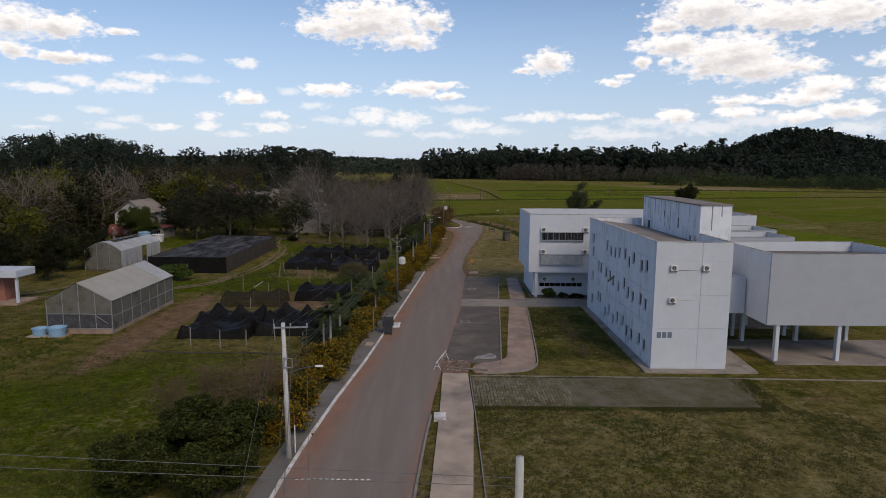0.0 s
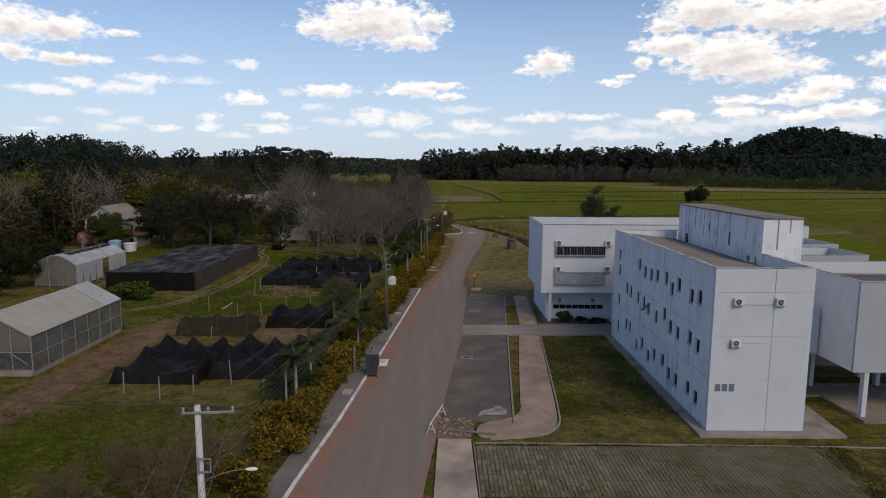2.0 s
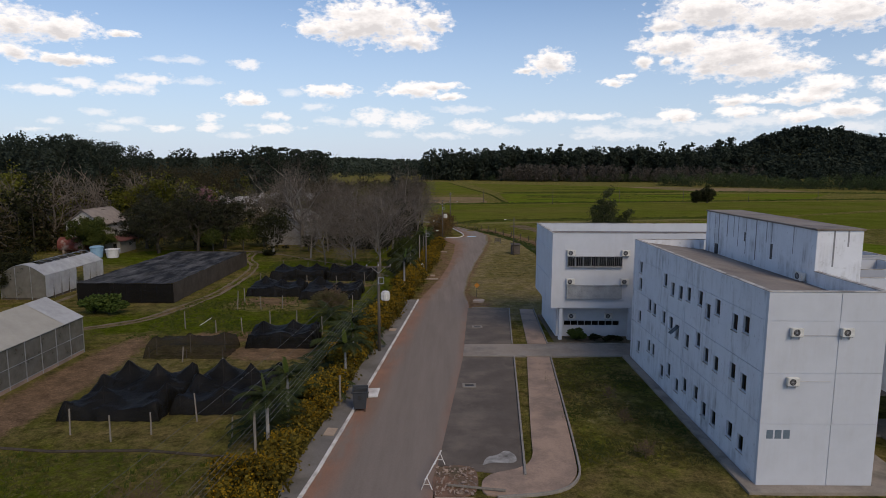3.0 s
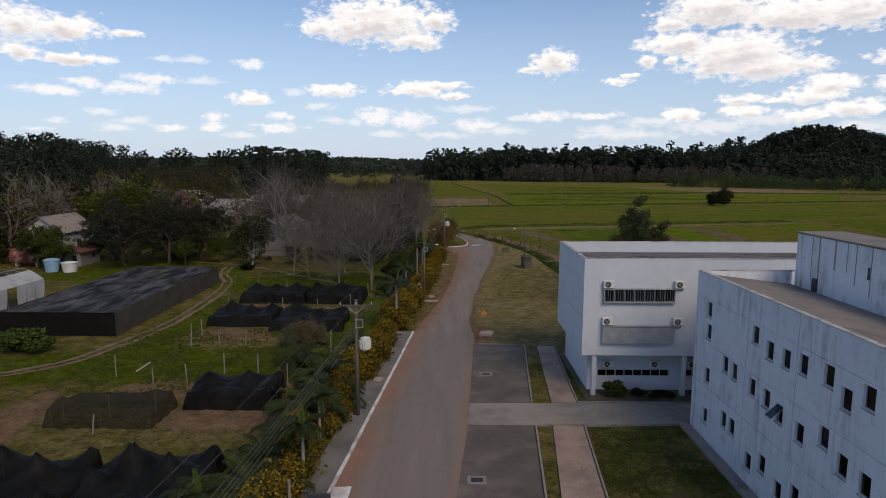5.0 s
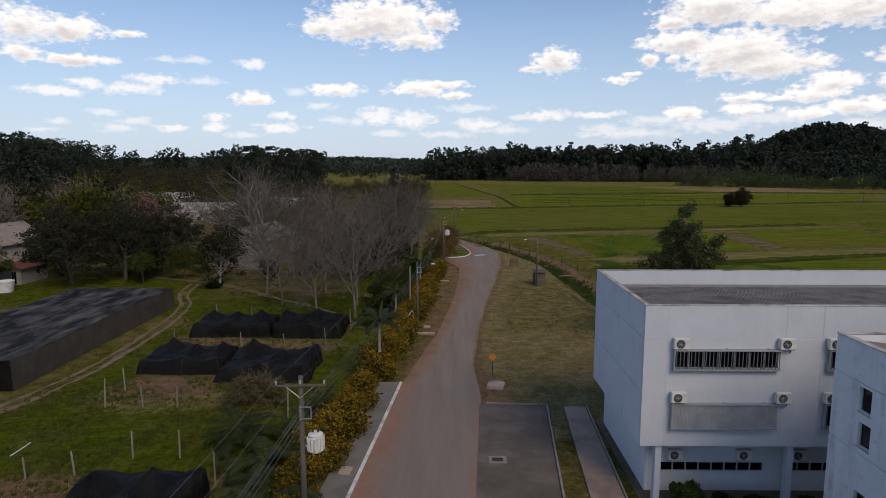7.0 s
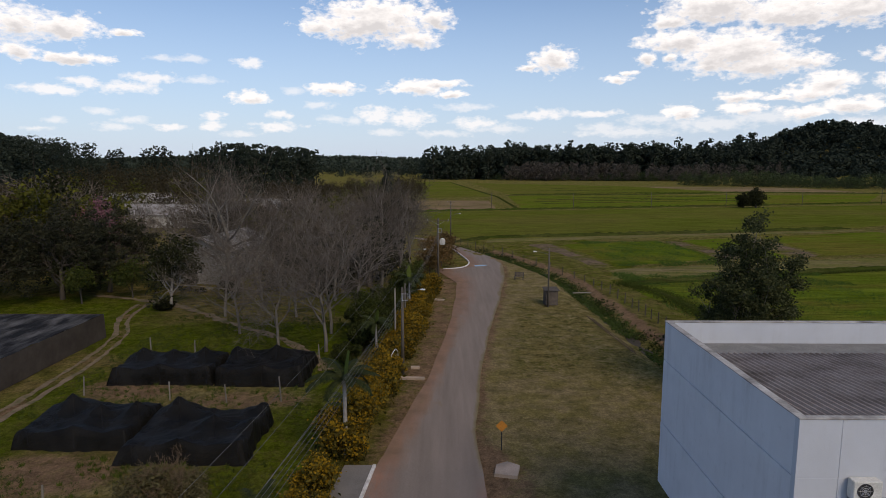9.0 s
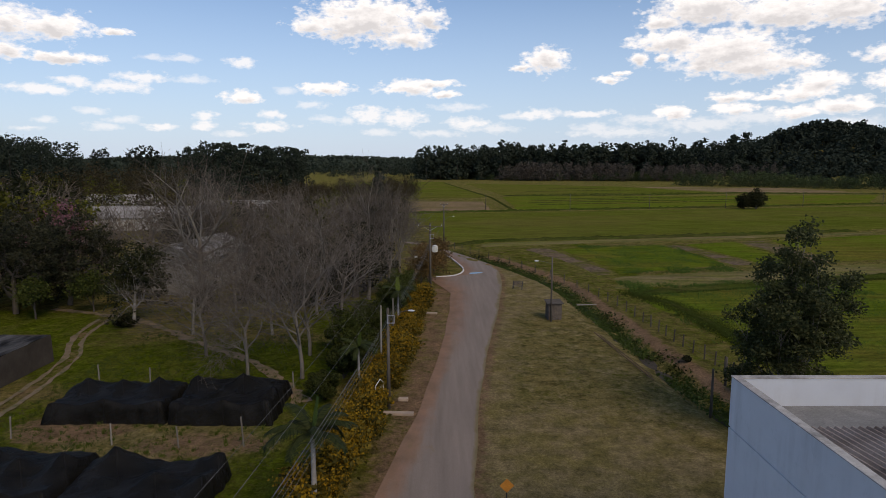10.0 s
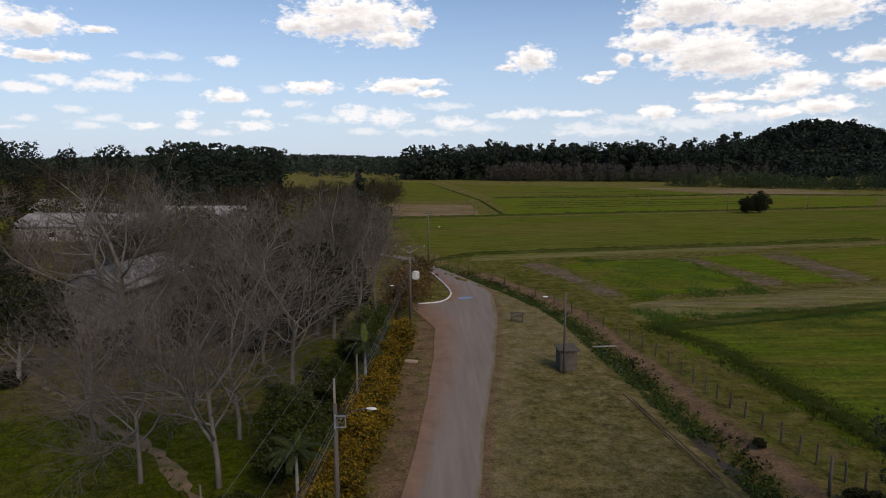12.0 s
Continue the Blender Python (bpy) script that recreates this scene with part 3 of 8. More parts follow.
GROUND = ground_material()
ROAD = road_material()
FIELD_LUSH = field_material("lush crop field", (0.085, 0.125, 0.010), (0.135, 0.175, 0.019), (0.15, 0.135, 0.026))
FIELD_PALE = field_material("pale mown field", (0.135, 0.14, 0.034), (0.20, 0.18, 0.06), (0.22, 0.175, 0.09), 0.5)
FIELD_OLIVE = field_material("olive meadow", (0.09, 0.112, 0.014), (0.135, 0.148, 0.023), (0.14, 0.13, 0.03), 0.08)
FIELD_BROWN = field_material("ploughed plot", (0.17, 0.125, 0.085), (0.205, 0.15, 0.105), (0.12, 0.115, 0.03), 0.5, (1.0, 1.0, 1))
FIELD_STRAW = field_material("straw-coloured field", (0.29, 0.20, 0.12), (0.24, 0.17, 0.10), (0.17, 0.14, 0.06), 0.1)
BANK_DARK = field_material("rank field-edge grass", (0.038, 0.055, 0.010), (0.06, 0.078, 0.015), (0.07, 0.072, 0.022), 0.5)
DIRT_TAN = surface("pale trodden earth", (0.235, 0.168, 0.105), (0.15, 0.112, 0.064), 1.2, 9, third=(0.075, 0.082, 0.018), tscale=0.9, bumps=0.5, bdist=0.08)
FENCE_WOOD = surface("dark weathered fence wood", (0.05, 0.042, 0.034), (0.09, 0.075, 0.06), 3, 18, random=0.25)


# ---- building blocks ----
class Geo:
    """Collects vertices and faces for one mesh."""

    def __init__(self):
        self.v, self.f = [], []

    def add(self, verts, faces):
        o = len(self.v)
        self.v.extend(tuple(p) for p in verts)
        self.f.extend(tuple(i + o for i in f) for f in faces)
        return self

    def quad(self, a, b, c, d):
        return self.add((a, b, c, d), ((0, 1, 2, 3),))

    def box(self, x0, y0, z0, x1, y1, z1, c=0.0):
        """A box, with its edges chamfered by c."""
        if c <= 0:
            vs = [(x, y, z) for x in (x0, x1) for y in (y0, y1) for z in (z0, z1)]
            return self.add(vs, ((0, 1, 3, 2), (4, 6, 7, 5), (0, 4, 5, 1), (2, 3, 7, 6), (0, 2, 6, 4), (1, 5, 7, 3)))
        lo, hi = (x0, y0, z0), (x1, y1, z1)
        idx, vs, fs = {}, [], []
        for s in np.ndindex(2, 2, 2):
            for ax in range(3):
                p = [(hi[k] - c if s[k] else lo[k] + c) for k in range(3)]
                p[ax] = hi[ax] if s[ax] else lo[ax]
                idx[(s, ax)] = len(vs)
                vs.append(tuple(p))
        for ax in range(3):
            o = [k for k in range(3) if k != ax]
            for side in (0, 1):
                ring = []
                for a, b in ((0, 0), (0, 1), (1, 1), (1, 0)):
                    s = [0, 0, 0]
                    s[ax], s[o[0]], s[o[1]] = side, a, b
                    ring.append(idx[(tuple(s), ax)])
                fs.append(tuple(ring))
            for a in (0, 1):
                for b in (0, 1):
                    s0, s1 = [0, 0, 0], [0, 0, 0]
                    s0[ax], s1[ax] = 0, 1
                    s0[o[0]] = s1[o[0]] = a
                    s0[o[1]] = s1[o[1]] = b
                    fs.append((idx[(tuple(s0), o[0])], idx[(tuple(s1), o[0])], idx[(tuple(s1), o[1])], idx[(tuple(s0), o[1])]))
        for s in np.ndindex(2, 2, 2):
            fs.append(tuple(idx[(s, ax)] for ax in range(3)))
        return self.add(vs, fs)

    def tube(self, p0, p1, r0, r1=None, n=8, caps=True):
        p0, p1 = Vector(p0), Vector(p1)
        r1 = r0 if r1 is None else r1
        d = p1 - p0
        if d.length < 1e-6:
            return self
        q = d.to_track_quat("Z", "Y")
        vs = []
        for p, r in ((p0, r0), (p1, r1)):
            for i in range(n):
                a = 2 * math.pi * i / n
                vs.append(p + q @ Vector((r * math.cos(a), r * math.sin(a), 0)))
        fs = [(i, (i + 1) % n, n + (i + 1) % n, n + i) for i in range(n)]
        if caps:
            fs += [tuple(range(n - 1, -1, -1)), tuple(range(n, 2 * n))]
        return self.add(vs, fs)

    def path(self, pts, r, n=6):
        """One tube swept along a line."""
        P = [Vector(p) for p in pts]
        vs = []
        for i, p in enumerate(P):
            d = P[min(i + 1, len(P) - 1)] - P[max(i - 1, 0)]
            q = d.to_track_quat("Z", "Y")
            vs += [p + q @ Vector((r * math.cos(2 * math.pi * k / n), r * math.sin(2 * math.pi * k / n), 0)) for k in range(n)]
        fs = [(i * n + k, i * n + (k + 1) % n, (i + 1) * n + (k + 1) % n, (i + 1) * n + k) for i in range(len(P) - 1) for k in range(n)]
        fs += [tuple(range(n - 1, -1, -1)), tuple(range(len(vs) - n, len(vs)))]
        return self.add(vs, fs)

    def lathe(self, profile, n=16, centre=(0, 0, 0)):
        """Rings of (radius, z) about an upright axis."""
        vs, fs = [], []
        for r, z in profile:
            for i in range(n):
                a = 2 * math.pi * i / n
                vs.append((centre[0] + r * math.cos(a), centre[1] + r * math.sin(a), centre[2] + z))
        for k in range(len(profile) - 1):
            for i in range(n):
                j = (i + 1) % n
                fs.append((k * n + i, k * n + j, (k + 1) * n + j, (k + 1) * n + i))
        return self.add(vs, fs)

    def data(self, name, mat, smooth=False, tidy=True):
        me = bpy.data.meshes.new(name)
        me.from_pydata(self.v, [], self.f)
        if tidy:
            bm = bmesh.new()
            bm.from_mesh(me)
            bmesh.ops.recalc_face_normals(bm, faces=bm.faces)
            bm.to_mesh(me)
            bm.free()
        me.materials.append(mat)
        if smooth:
            me.polygons.foreach_set("use_smooth", [True] * len(me.polygons))
        return me


def part(name, geo, mat, parent=None, label="", smooth=False, tidy=True):
    """One mesh object, under a thing or under a part where a parent is given."""
    ob = new(name, geo.data(name, mat, smooth, tidy))
    ob.parent = parent
    return tagged(ob, label) if label else ob


def thing(name, label, category, at=(0, 0, 0), turn=0.0, group=""):
    ob = new(name)
    ob.empty_display_size = 0.2
    ob.matrix_basis = pose(*at, 0, 0, turn)
    return tagged(ob, label, category, group)


def setting(name, geo, mat, label, category, smooth=False, tidy=True):
    return tagged(part(name, geo, mat, None, "", smooth, tidy), label, category, kind="structure")


def ribbon(left, right, z, n=1, thick=0.0):
    """A strip between two polylines of the same length, with the map's u across and v along."""
    g = Geo()
    for a, b in zip(left, right):
        for k in range(n + 1):
            f = k / n
            g.v.append((a[0] + (b[0] - a[0]) * f, a[1] + (b[1] - a[1]) * f, z))
    w = n + 1
    for i in range(len(left) - 1):
        for k in range(n):
            g.f.append((i * w + k, i * w + k + 1, (i + 1) * w + k + 1, (i + 1) * w + k))
    return g


def resample(pts, step):
    out = []
    for a, b in zip(pts, pts[1:]):
        a, b = Vector(a), Vector(b)
        k = max(1, int((b - a).length / step))
        out += [a.lerp(b, i / k) for i in range(k)]
    return [tuple(p) for p in out] + [tuple(pts[-1])]


def smooth_line(pts, rounds=2):
    """Chaikin corner cutting that keeps the ends."""
    for _ in range(rounds):
        out = [pts[0]]
        for a, b in zip(pts, pts[1:]):
            out.append(tuple(a[k] * 0.75 + b[k] * 0.25 for k in range(len(a))))
            out.append(tuple(a[k] * 0.25 + b[k] * 0.75 for k in range(len(a))))
        pts = out + [pts[-1]]
    return pts


def slab(poly, z0, z1):
    """An upright prism over a plan polygon."""
    n = len(poly)
    return Geo().add([(x, y, z0) for x, y in poly] + [(x, y, z1) for x, y in poly],
                     [tuple(range(n, 2 * n))] + [tuple(range(n - 1, -1, -1))] + [(i, (i + 1) % n, n + (i + 1) % n, n + i) for i in range(n)])


def dist_line(X, Y, pts):
    """The distance of grid points from a polyline."""
    best = np.full(X.shape, 1e9)
    for (ax, ay), (bx, by) in zip(pts, pts[1:]):
        dx, dy = bx - ax, by - ay
        t = np.clip(((X - ax) * dx + (Y - ay) * dy) / (dx * dx + dy * dy), 0, 1)
        best = np.minimum(best, np.hypot(X - ax - t * dx, Y - ay - t * dy))
    return best


def blob(X, Y, cx, cy, rx, ry, soft=0.5):
    d = np.hypot((X - cx) / rx, (Y - cy) / ry)
    return np.clip((1 + soft - d) / soft, 0, 1)


# ---- ground ----
DITCH = smooth_line([(2, 188), (8.5, 177.5), (16.4, 158), (19.2, 146), (19.8, 134), (20.6, 125), (21.0, 116), (21.5, 108), (22.3, 101), (23.6, 94), (26, 85), (29, 75)])
TRACK = smooth_line([(-60, 62), (-46, 66), (-34.2, 72.5), (-32.4, 79.4), (-31.0, 86.6), (-30.8, 95), (-31.8, 107), (-33.2, 114), (-36.4, 119.5), (-38, 128)])
FOOTWAY = smooth_line([(-47, 133), (-35.5, 129), (-28.5, 123.3), (-21.9, 117.3), (-16.5, 112.8), (-11.6, 107), (-9.2, 102.5)])


ROAD_L = [(-10.8, -70), (-9.6, -14), (-9.1, 10), (-8.9, 18), (-8.5, 24), (-7.9, 30.5), (-6.9, 39), (-6.1, 48), (-5.0, 61), (-3.9, 74), (-3.0, 85), (-2.6, 88), (-1.8, 92), (-0.4, 100), (1.2, 115), (2.4, 132), (2.7, 142), (0.5, 150), (-1.0, 154.6), (3.8, 155.8), (5.2, 160.5), (4.9, 165), (2.6, 178), (-2, 192), (-14, 205)]
ROAD_R = [(-3.8, -70), (-2.4, -14), (-1.8, 10), (-1.6, 18), (-1.25, 24), (-0.8, 30.5), (0.0, 39), (0.9, 48), (2.2, 61), (2.9, 74), (3.4, 82), (3.4, 85), (3.2, 90), (3.9, 99), (5.8, 115), (8.4, 132), (9.7, 142), (10.6, 150), (11.0, 156), (11.0, 160), (10.4, 165), (9.6, 169), (7.6, 174), (3.4, 184), (-3, 197)]


def worn_edges(left, right, step=0.7):
    """Both road edges cut finer, ragged where no kerb holds them."""
    a, b = [], []
    for (p, q), (u, v) in zip(zip(left, left[1:]), zip(right, right[1:])):
        k = max(1, int(math.hypot(q[0] - p[0], q[1] - p[1]) / step))
        for n in range(k):
            f = n / k
            x, y, x2, y2 = p[0] + (q[0] - p[0]) * f, p[1] + (q[1] - p[1]) * f, u[0] + (v[0] - u[0]) * f, u[1] + (v[1] - u[1]) * f
            if 86 < y < 148:
                x += 0.25 * noise.noise((1.0, y * 0.12, 4.0)) + 0.06 * noise.noise((1.0, y * 1.9, 8.0))
            if y2 > 80.5:
                x2 += 0.16 * noise.noise((2.0, y2 * 0.12, 1.0)) + 0.05 * noise.noise((2.0, y2 * 1.7, 5.0))
            a.append((x, y)), b.append((x2, y2))
    return a + [left[-1]], b + [right[-1]]


def hill_height(x, y):
    h = 40 * np.exp(-(((x - 445) / 105) ** 2 + ((y - 790) / 90) ** 2))
    h += 26 * np.exp(-(((x - 610) / 150) ** 2 + ((y - 810) / 100) ** 2))
    h += 10 * np.exp(-(((x - 200) / 190) ** 2 + ((y - 860) / 80) ** 2))
    h += 34 * np.exp(-((y - 2600) / 700) ** 2) * np.exp(-((x + 700) / 900) ** 2)
    return h


def build_ground():
    out = [120, 170, 240, 330, 440, 560, 700, 900, 1200, 1700, 2500, 3500, 4600]
    xs = np.array([-v for v in reversed(out)] + list(np.arange(-92, 72.1, 1.0)) + [80, 90, 105] + out)
    ys = np.array([-4600, -2000, -800, -300, -120, -60, -30] + list(np.arange(-14, 200.1, 1.0)) + [206, 214, 225, 240, 260, 285, 315, 350, 390, 430, 470, 510, 550, 590, 630, 670, 710, 750, 800, 860, 930, 1000, 1200, 1500, 1800, 2100, 2400, 2700, 3100, 3800, 4700])
    X, Y = np.meshgrid(xs, ys)
    Z = -0.05 + hill_height(X, Y)
    n1 = np.array([noise.noise((x * 0.13, y * 0.13, 0.3)) for x, y in zip(X.ravel(), Y.ravel())]).reshape(X.shape)
    n2 = np.array([noise.noise((x * 0.45, y * 0.45, 5.3)) for x, y in zip(X.ravel(), Y.ravel())]).reshape(X.shape)
    near = ((np.abs(X) < 95) & (Y > -15) & (Y < 205)).astype(float)
    Z += near * np.minimum(0.035 * n1 + 0.02 * n2, 0.03)
    dd = dist_line(X, Y, DITCH)
    Z -= 1.1 * np.exp(-(dd / 1.5) ** 2) * (0.75 + 0.5 * n2)
    Z += 0.22 * np.exp(-((dd - 2.6) / 0.9) ** 2) * (Y < 180) * (0.6 + n2)
    dry = 0.5 * blob(X, Y, 12, 112, 9, 34) + 0.5 * blob(X, Y, 13, 150, 7, 14) + 0.45 * blob(X, Y, 10, 88, 7, 10)
    dry += 0.45 * blob(X, Y, 24, 15, 34, 12, 1.4) + 0.08 * blob(X, Y, -15, 34, 8, 7) + 0.45 * blob(X, Y, -22, 62, 9, 5) + 0.5 * blob(X, Y, -21, 82, 6, 3)
    dry += 0.55 * blob(X, Y, -17, 96, 7, 3) + 0.35 * blob(X, Y, 13, 48, 3, 5) + 0.1 * blob(X, Y, -26, 33, 11, 9)
    earth = 0.95 * blob(X, Y, -30.6, 52, 1.6, 11, 1.0) + 0.5 * np.clip(1.6 - dist_line(X, Y, TRACK) / 0.9, 0, 1) * (0.8 + n2)
    earth += 0.25 * np.clip(1.6 - dist_line(X, Y, FOOTWAY) / 0.9, 0, 1) + 0.75 * blob(X, Y, -16, 62.0, 4, 2.2) + 0.7 * blob(X, Y, -22, 67.5, 3.5, 2.0) + 0.65 * blob(X, Y, -22.5, 84.0, 4, 2.4) + 0.6 * blob(X, Y, -14, 95.5, 4, 1.6)
    earth += 0.7 * blob(X, Y, -24, 98, 3.5, 2.2) + 1.0 * np.exp(-((dd - 2.2) / 0.9) ** 2) * (Y < 178) * (X > np.interp(Y, [q[1] for q in reversed(DITCH)], [q[0] for q in reversed(DITCH)]))
    left_verge = np.clip(1.5 - np.abs(X - (-1.5 + (Y - 88) * 0.06)) / 2.0, 0, 1) * (Y > 84) * (Y < 154)
    earth += 0.62 * left_verge * (1 + 0.5 * n2)
    dry += 0.4 * left_verge
    lush = 0.8 * blob(X, Y, -24, 74, 12, 5) + 0.7 * blob(X, Y, -9.5, 92, 3.5, 12) + 0.8 * blob(X, Y, -20, 112, 14, 6) + 0.7 * blob(X, Y, -29, 91, 3, 10) + 0.25 * np.exp(-(dd / 1.0) ** 2)
    lush += 0.6 * blob(X, Y, -24, 24, 13, 9) + 0.7 * blob(X, Y, -9, 130, 5, 8) + 0.5 * blob(X, Y, -44, 70, 9, 5) + 0.3 * blob(X, Y, 9, 26, 6, 3) + 0.8 * blob(X, Y, -50, 122, 14, 9)
    lush += 0.3 * blob(X, Y, -36, 34, 16, 10, 1.0) + 0.25 * blob(X, Y, -20, 36, 6, 4, 1.0)
    lush += 0.5 * blob(X, Y, 6.8, 104, 1.8, 22) + 0.45 * blob(X, Y, 9.5, 92, 3, 5) + 0.4 * blob(X, Y, 12.5, 119, 2.5, 4)
    side = dist_line(X, Y, ROAD_R[10:22])
    earth += 0.75 * np.clip(1.3 - side / 0.9, 0, 1) * (Y > 80) + 0.6 * blob(X, Y, 4.2, 83, 1.6, 3.0, 1.0)
    dry += 0.35 * np.clip(1.5 - side / 2.2, 0, 1) * (Y > 80)
    far = ((Y > 200) | (X > 30)).astype(float)
    lush += 0.35 * far + 0.45 * ((X > np.interp(Y, [q[1] for q in reversed(DITCH)], [q[0] for q in reversed(DITCH)]) + 3.6) & (Y < 200) & (Y > 70) & (X < 34)) + 0.4 * blob(X, Y, 12.5, 50, 3.5, 9, 1.0)
    earth += 0.7 * blob(X, Y, 28.5, 31.2, 1.3, 0.5, 1.0)
    g = Geo()
    g.v = np.stack([X, Y, Z], -1).reshape(-1, 3).tolist()
    w = len(xs)
    i = (np.arange(len(ys) - 1)[:, None] * w + np.arange(w - 1)[None, :]).ravel()
    g.f = np.stack([i, i + 1, i + w + 1, i + w], -1).tolist()
    ob = setting("ground", g, GROUND, "uneven grass with dry, lush and bare earthy patches", "ground", smooth=True, tidy=False)
    col = ob.data.color_attributes.new("zone", "FLOAT_COLOR", "POINT")
    rgba = np.stack([dry, earth, lush, np.ones_like(dry)], -1)
    col.data.foreach_set("color", np.clip(rgba, 0, 1).astype(np.float32).ravel())
    bed = [(x, y) for x, y in resample(DITCH, 1.0)]
    setting("ditch_bed", ribbon([(x - 1.0 - 0.25 * math.sin(y * 0.9), y) for x, y in bed], [(x + 1.0 + 0.25 * math.sin(y * 0.7), y) for x, y in bed], -0.72, 2), DIRT_DARK, "dark wet mud along the bottom of the ditch", "ditch", tidy=False)
    for a, b in ((127, 140), (145, 153), (155, 162), (166, 172)):
        run = [(x, y) for x, y in resample(DITCH, 1.0) if a < y < b]
        setting("ditch_water", ribbon([(x - 0.55 - 0.2 * math.sin(y * 1.3), y) for x, y in run], [(x + 0.55 + 0.2 * math.sin(y * 1.7), y) for x, y in run], -0.68), WATER, "shallow grey water in an overgrown ditch", "water")
    return ob


build_ground()

# ---- trodden tracks ----
def worn_track(pts, offset, width, label):
    """A trodden line with ragged edges, a hair above the grass."""
    pts = resample([(x, y) for x, y in pts], 0.5)
    left, right = [], []
    for i, p in enumerate(pts):
        a, b = Vector(pts[max(i - 1, 0)]), Vector(pts[min(i + 1, len(pts) - 1)])
        t = (b - a).normalized()
        nx, ny = -t.y, t.x
        wl = width * (0.5 + 0.5 * noise.noise((p[0] * 0.9, p[1] * 0.9, offset)) + 0.4 * noise.noise((p[0] * 0.2, p[1] * 0.2, offset)))
        wr = width * (0.5 + 0.5 * noise.noise((p[0] * 0.9, p[1] * 0.9, offset + 9)) + 0.4 * noise.noise((p[0] * 0.2, p[1] * 0.2, offset + 4)))
        left.append((p[0] + nx * (offset + wl), p[1] + ny * (offset + wl)))
        right.append((p[0] + nx * (offset - wr), p[1] + ny * (offset - wr)))
    setting("track", ribbon(left, right, 0.004, 2), DIRT_TAN, label, "track", tidy=False)


worn_track(TRACK, 0.6, 0.5, "pale wheel rut of a farm track")
worn_track(TRACK, -0.6, 0.45, "pale wheel rut of a farm track")
worn_track(smooth_line([(-60, 61), (-54.5, 66.5), (-51.5, 73), (-50.5, 79), (-49.5, 86), (-49, 100), (-50, 114)]), 0.0, 1.1, "trodden earth path past the greenhouses")
worn_track(FOOTWAY, 0.0, 1.1, "trodden earth footpath across the grass")

# ---- road, kerbs, pavements ----



def build_road():
    g = ribbon(*worn_edges(ROAD_L, ROAD_R), 0.02, 4)
    ob = setting("road", g, ROAD, "worn grey-brown asphalt road with red dust along its edges", "road", tidy=False)
    uv = ob.data.uv_layers.new(name="UVMap")
    for loop in ob.data.loops:
        k = loop.vertex_index
        uv.data[loop.index].uv = ((k % 5) / 4, g.v[k][1])


build_road()


def strip(name, pts, width, z0, z1, mat, label, category):
    """A raised strip along a polyline, with upright sides."""
    g = Geo()
    rows = []
    for i, p in enumerate(pts):
        a, b = Vector(pts[max(i - 1, 0)][:2]), Vector(pts[min(i + 1, len(pts) - 1)][:2])
        t = (b - a).normalized()
        nrm = Vector((-t.y, t.x)) * width / 2
        rows.append((p[0] + nrm.x, p[1] + nrm.y, p[0] - nrm.x, p[1] - nrm.y))
    for ax, ay, bx, by in rows:
        g.v += [(ax, ay, z0), (ax, ay, z1 - 0.015), (ax * 0.93 + bx * 0.07, ay * 0.93 + by * 0.07, z1), (bx * 0.93 + ax * 0.07, by * 0.93 + ay * 0.07, z1), (bx, by, z1 - 0.015), (bx, by, z0)]
    for i in range(len(rows) - 1):
        for k in range(5):
            g.f.append((i * 6 + k, i * 6 + k + 1, i * 6 + 7 + k, i * 6 + 6 + k))
    g.f += [tuple(range(6)), tuple(len(g.v) - 6 + k for k in range(6))]
    return setting(name, g, mat, label, category)


KERB_L = [(x - 0.1, y) for x, y in ROAD_L[:11]]
strip("kerb", resample(KERB_L, 3), 0.2, -0.05, 0.14, KERB_WHITE, "white-painted concrete kerb along the road", "kerb")
LEFT_WALK_OUT = [(-12.4, -70), (-11.2, -14), (-10.7, 10), (-10.3, 18), (-9.9, 24), (-9.4, 30.5), (-8.5, 39), (-7.8, 48), (-6.8, 61), (-5.8, 74), (-4.9, 85)]
setting("pavement", ribbon(LEFT_WALK_OUT, [(x - 0.2, y) for x, y in ROAD_L[:11]], 0.09, 2), surface("grey footpath cement", (0.15, 0.14, 0.13), (0.20, 0.185, 0.17), 0.5, 12, third=(0.11, 0.1, 0.085), tscale=0.3),
        "grey cement footpath between hedge and kerb", "pavement", tidy=False)
# right-hand footpath, verge and kerbs
setting("pavement", slab([(-0.9, 14), (1.35, 14), (1.75, 22), (2.05, 28), (1.95, 36), (-0.15, 36), (-0.35, 28), (-0.75, 18)], -0.1, 0.085), CONCRETE, "pale worn concrete footpath beside the road", "pavement")
strip("kerb", [(-1.72, 14), (-1.55, 18), (-1.2, 24), (-0.95, 27.2)], 0.14, -0.05, 0.13, KERB, "grey concrete kerb at the verge", "kerb")
strip("kerb", [(2.12, 14), (2.15, 28), (2.1, 35.4)], 0.07, -0.05, 0.09, KERB, "low concrete edging beside the lawn", "kerb")
strip("kerb", [(2.2, 35.6), (12, 35.5), (24, 35.3), (48, 34.6)], 0.09, -0.05, 0.035, KERB, "low concrete edging across the lawn", "kerb")
setting("pavement", slab([(-0.75, 26.3), (0.1, 26.3), (0.1, 27.5), (-0.75, 27.5)], -0.05, 0.16), KERB_WHITE, "pale concrete inspection cover", "pavement")
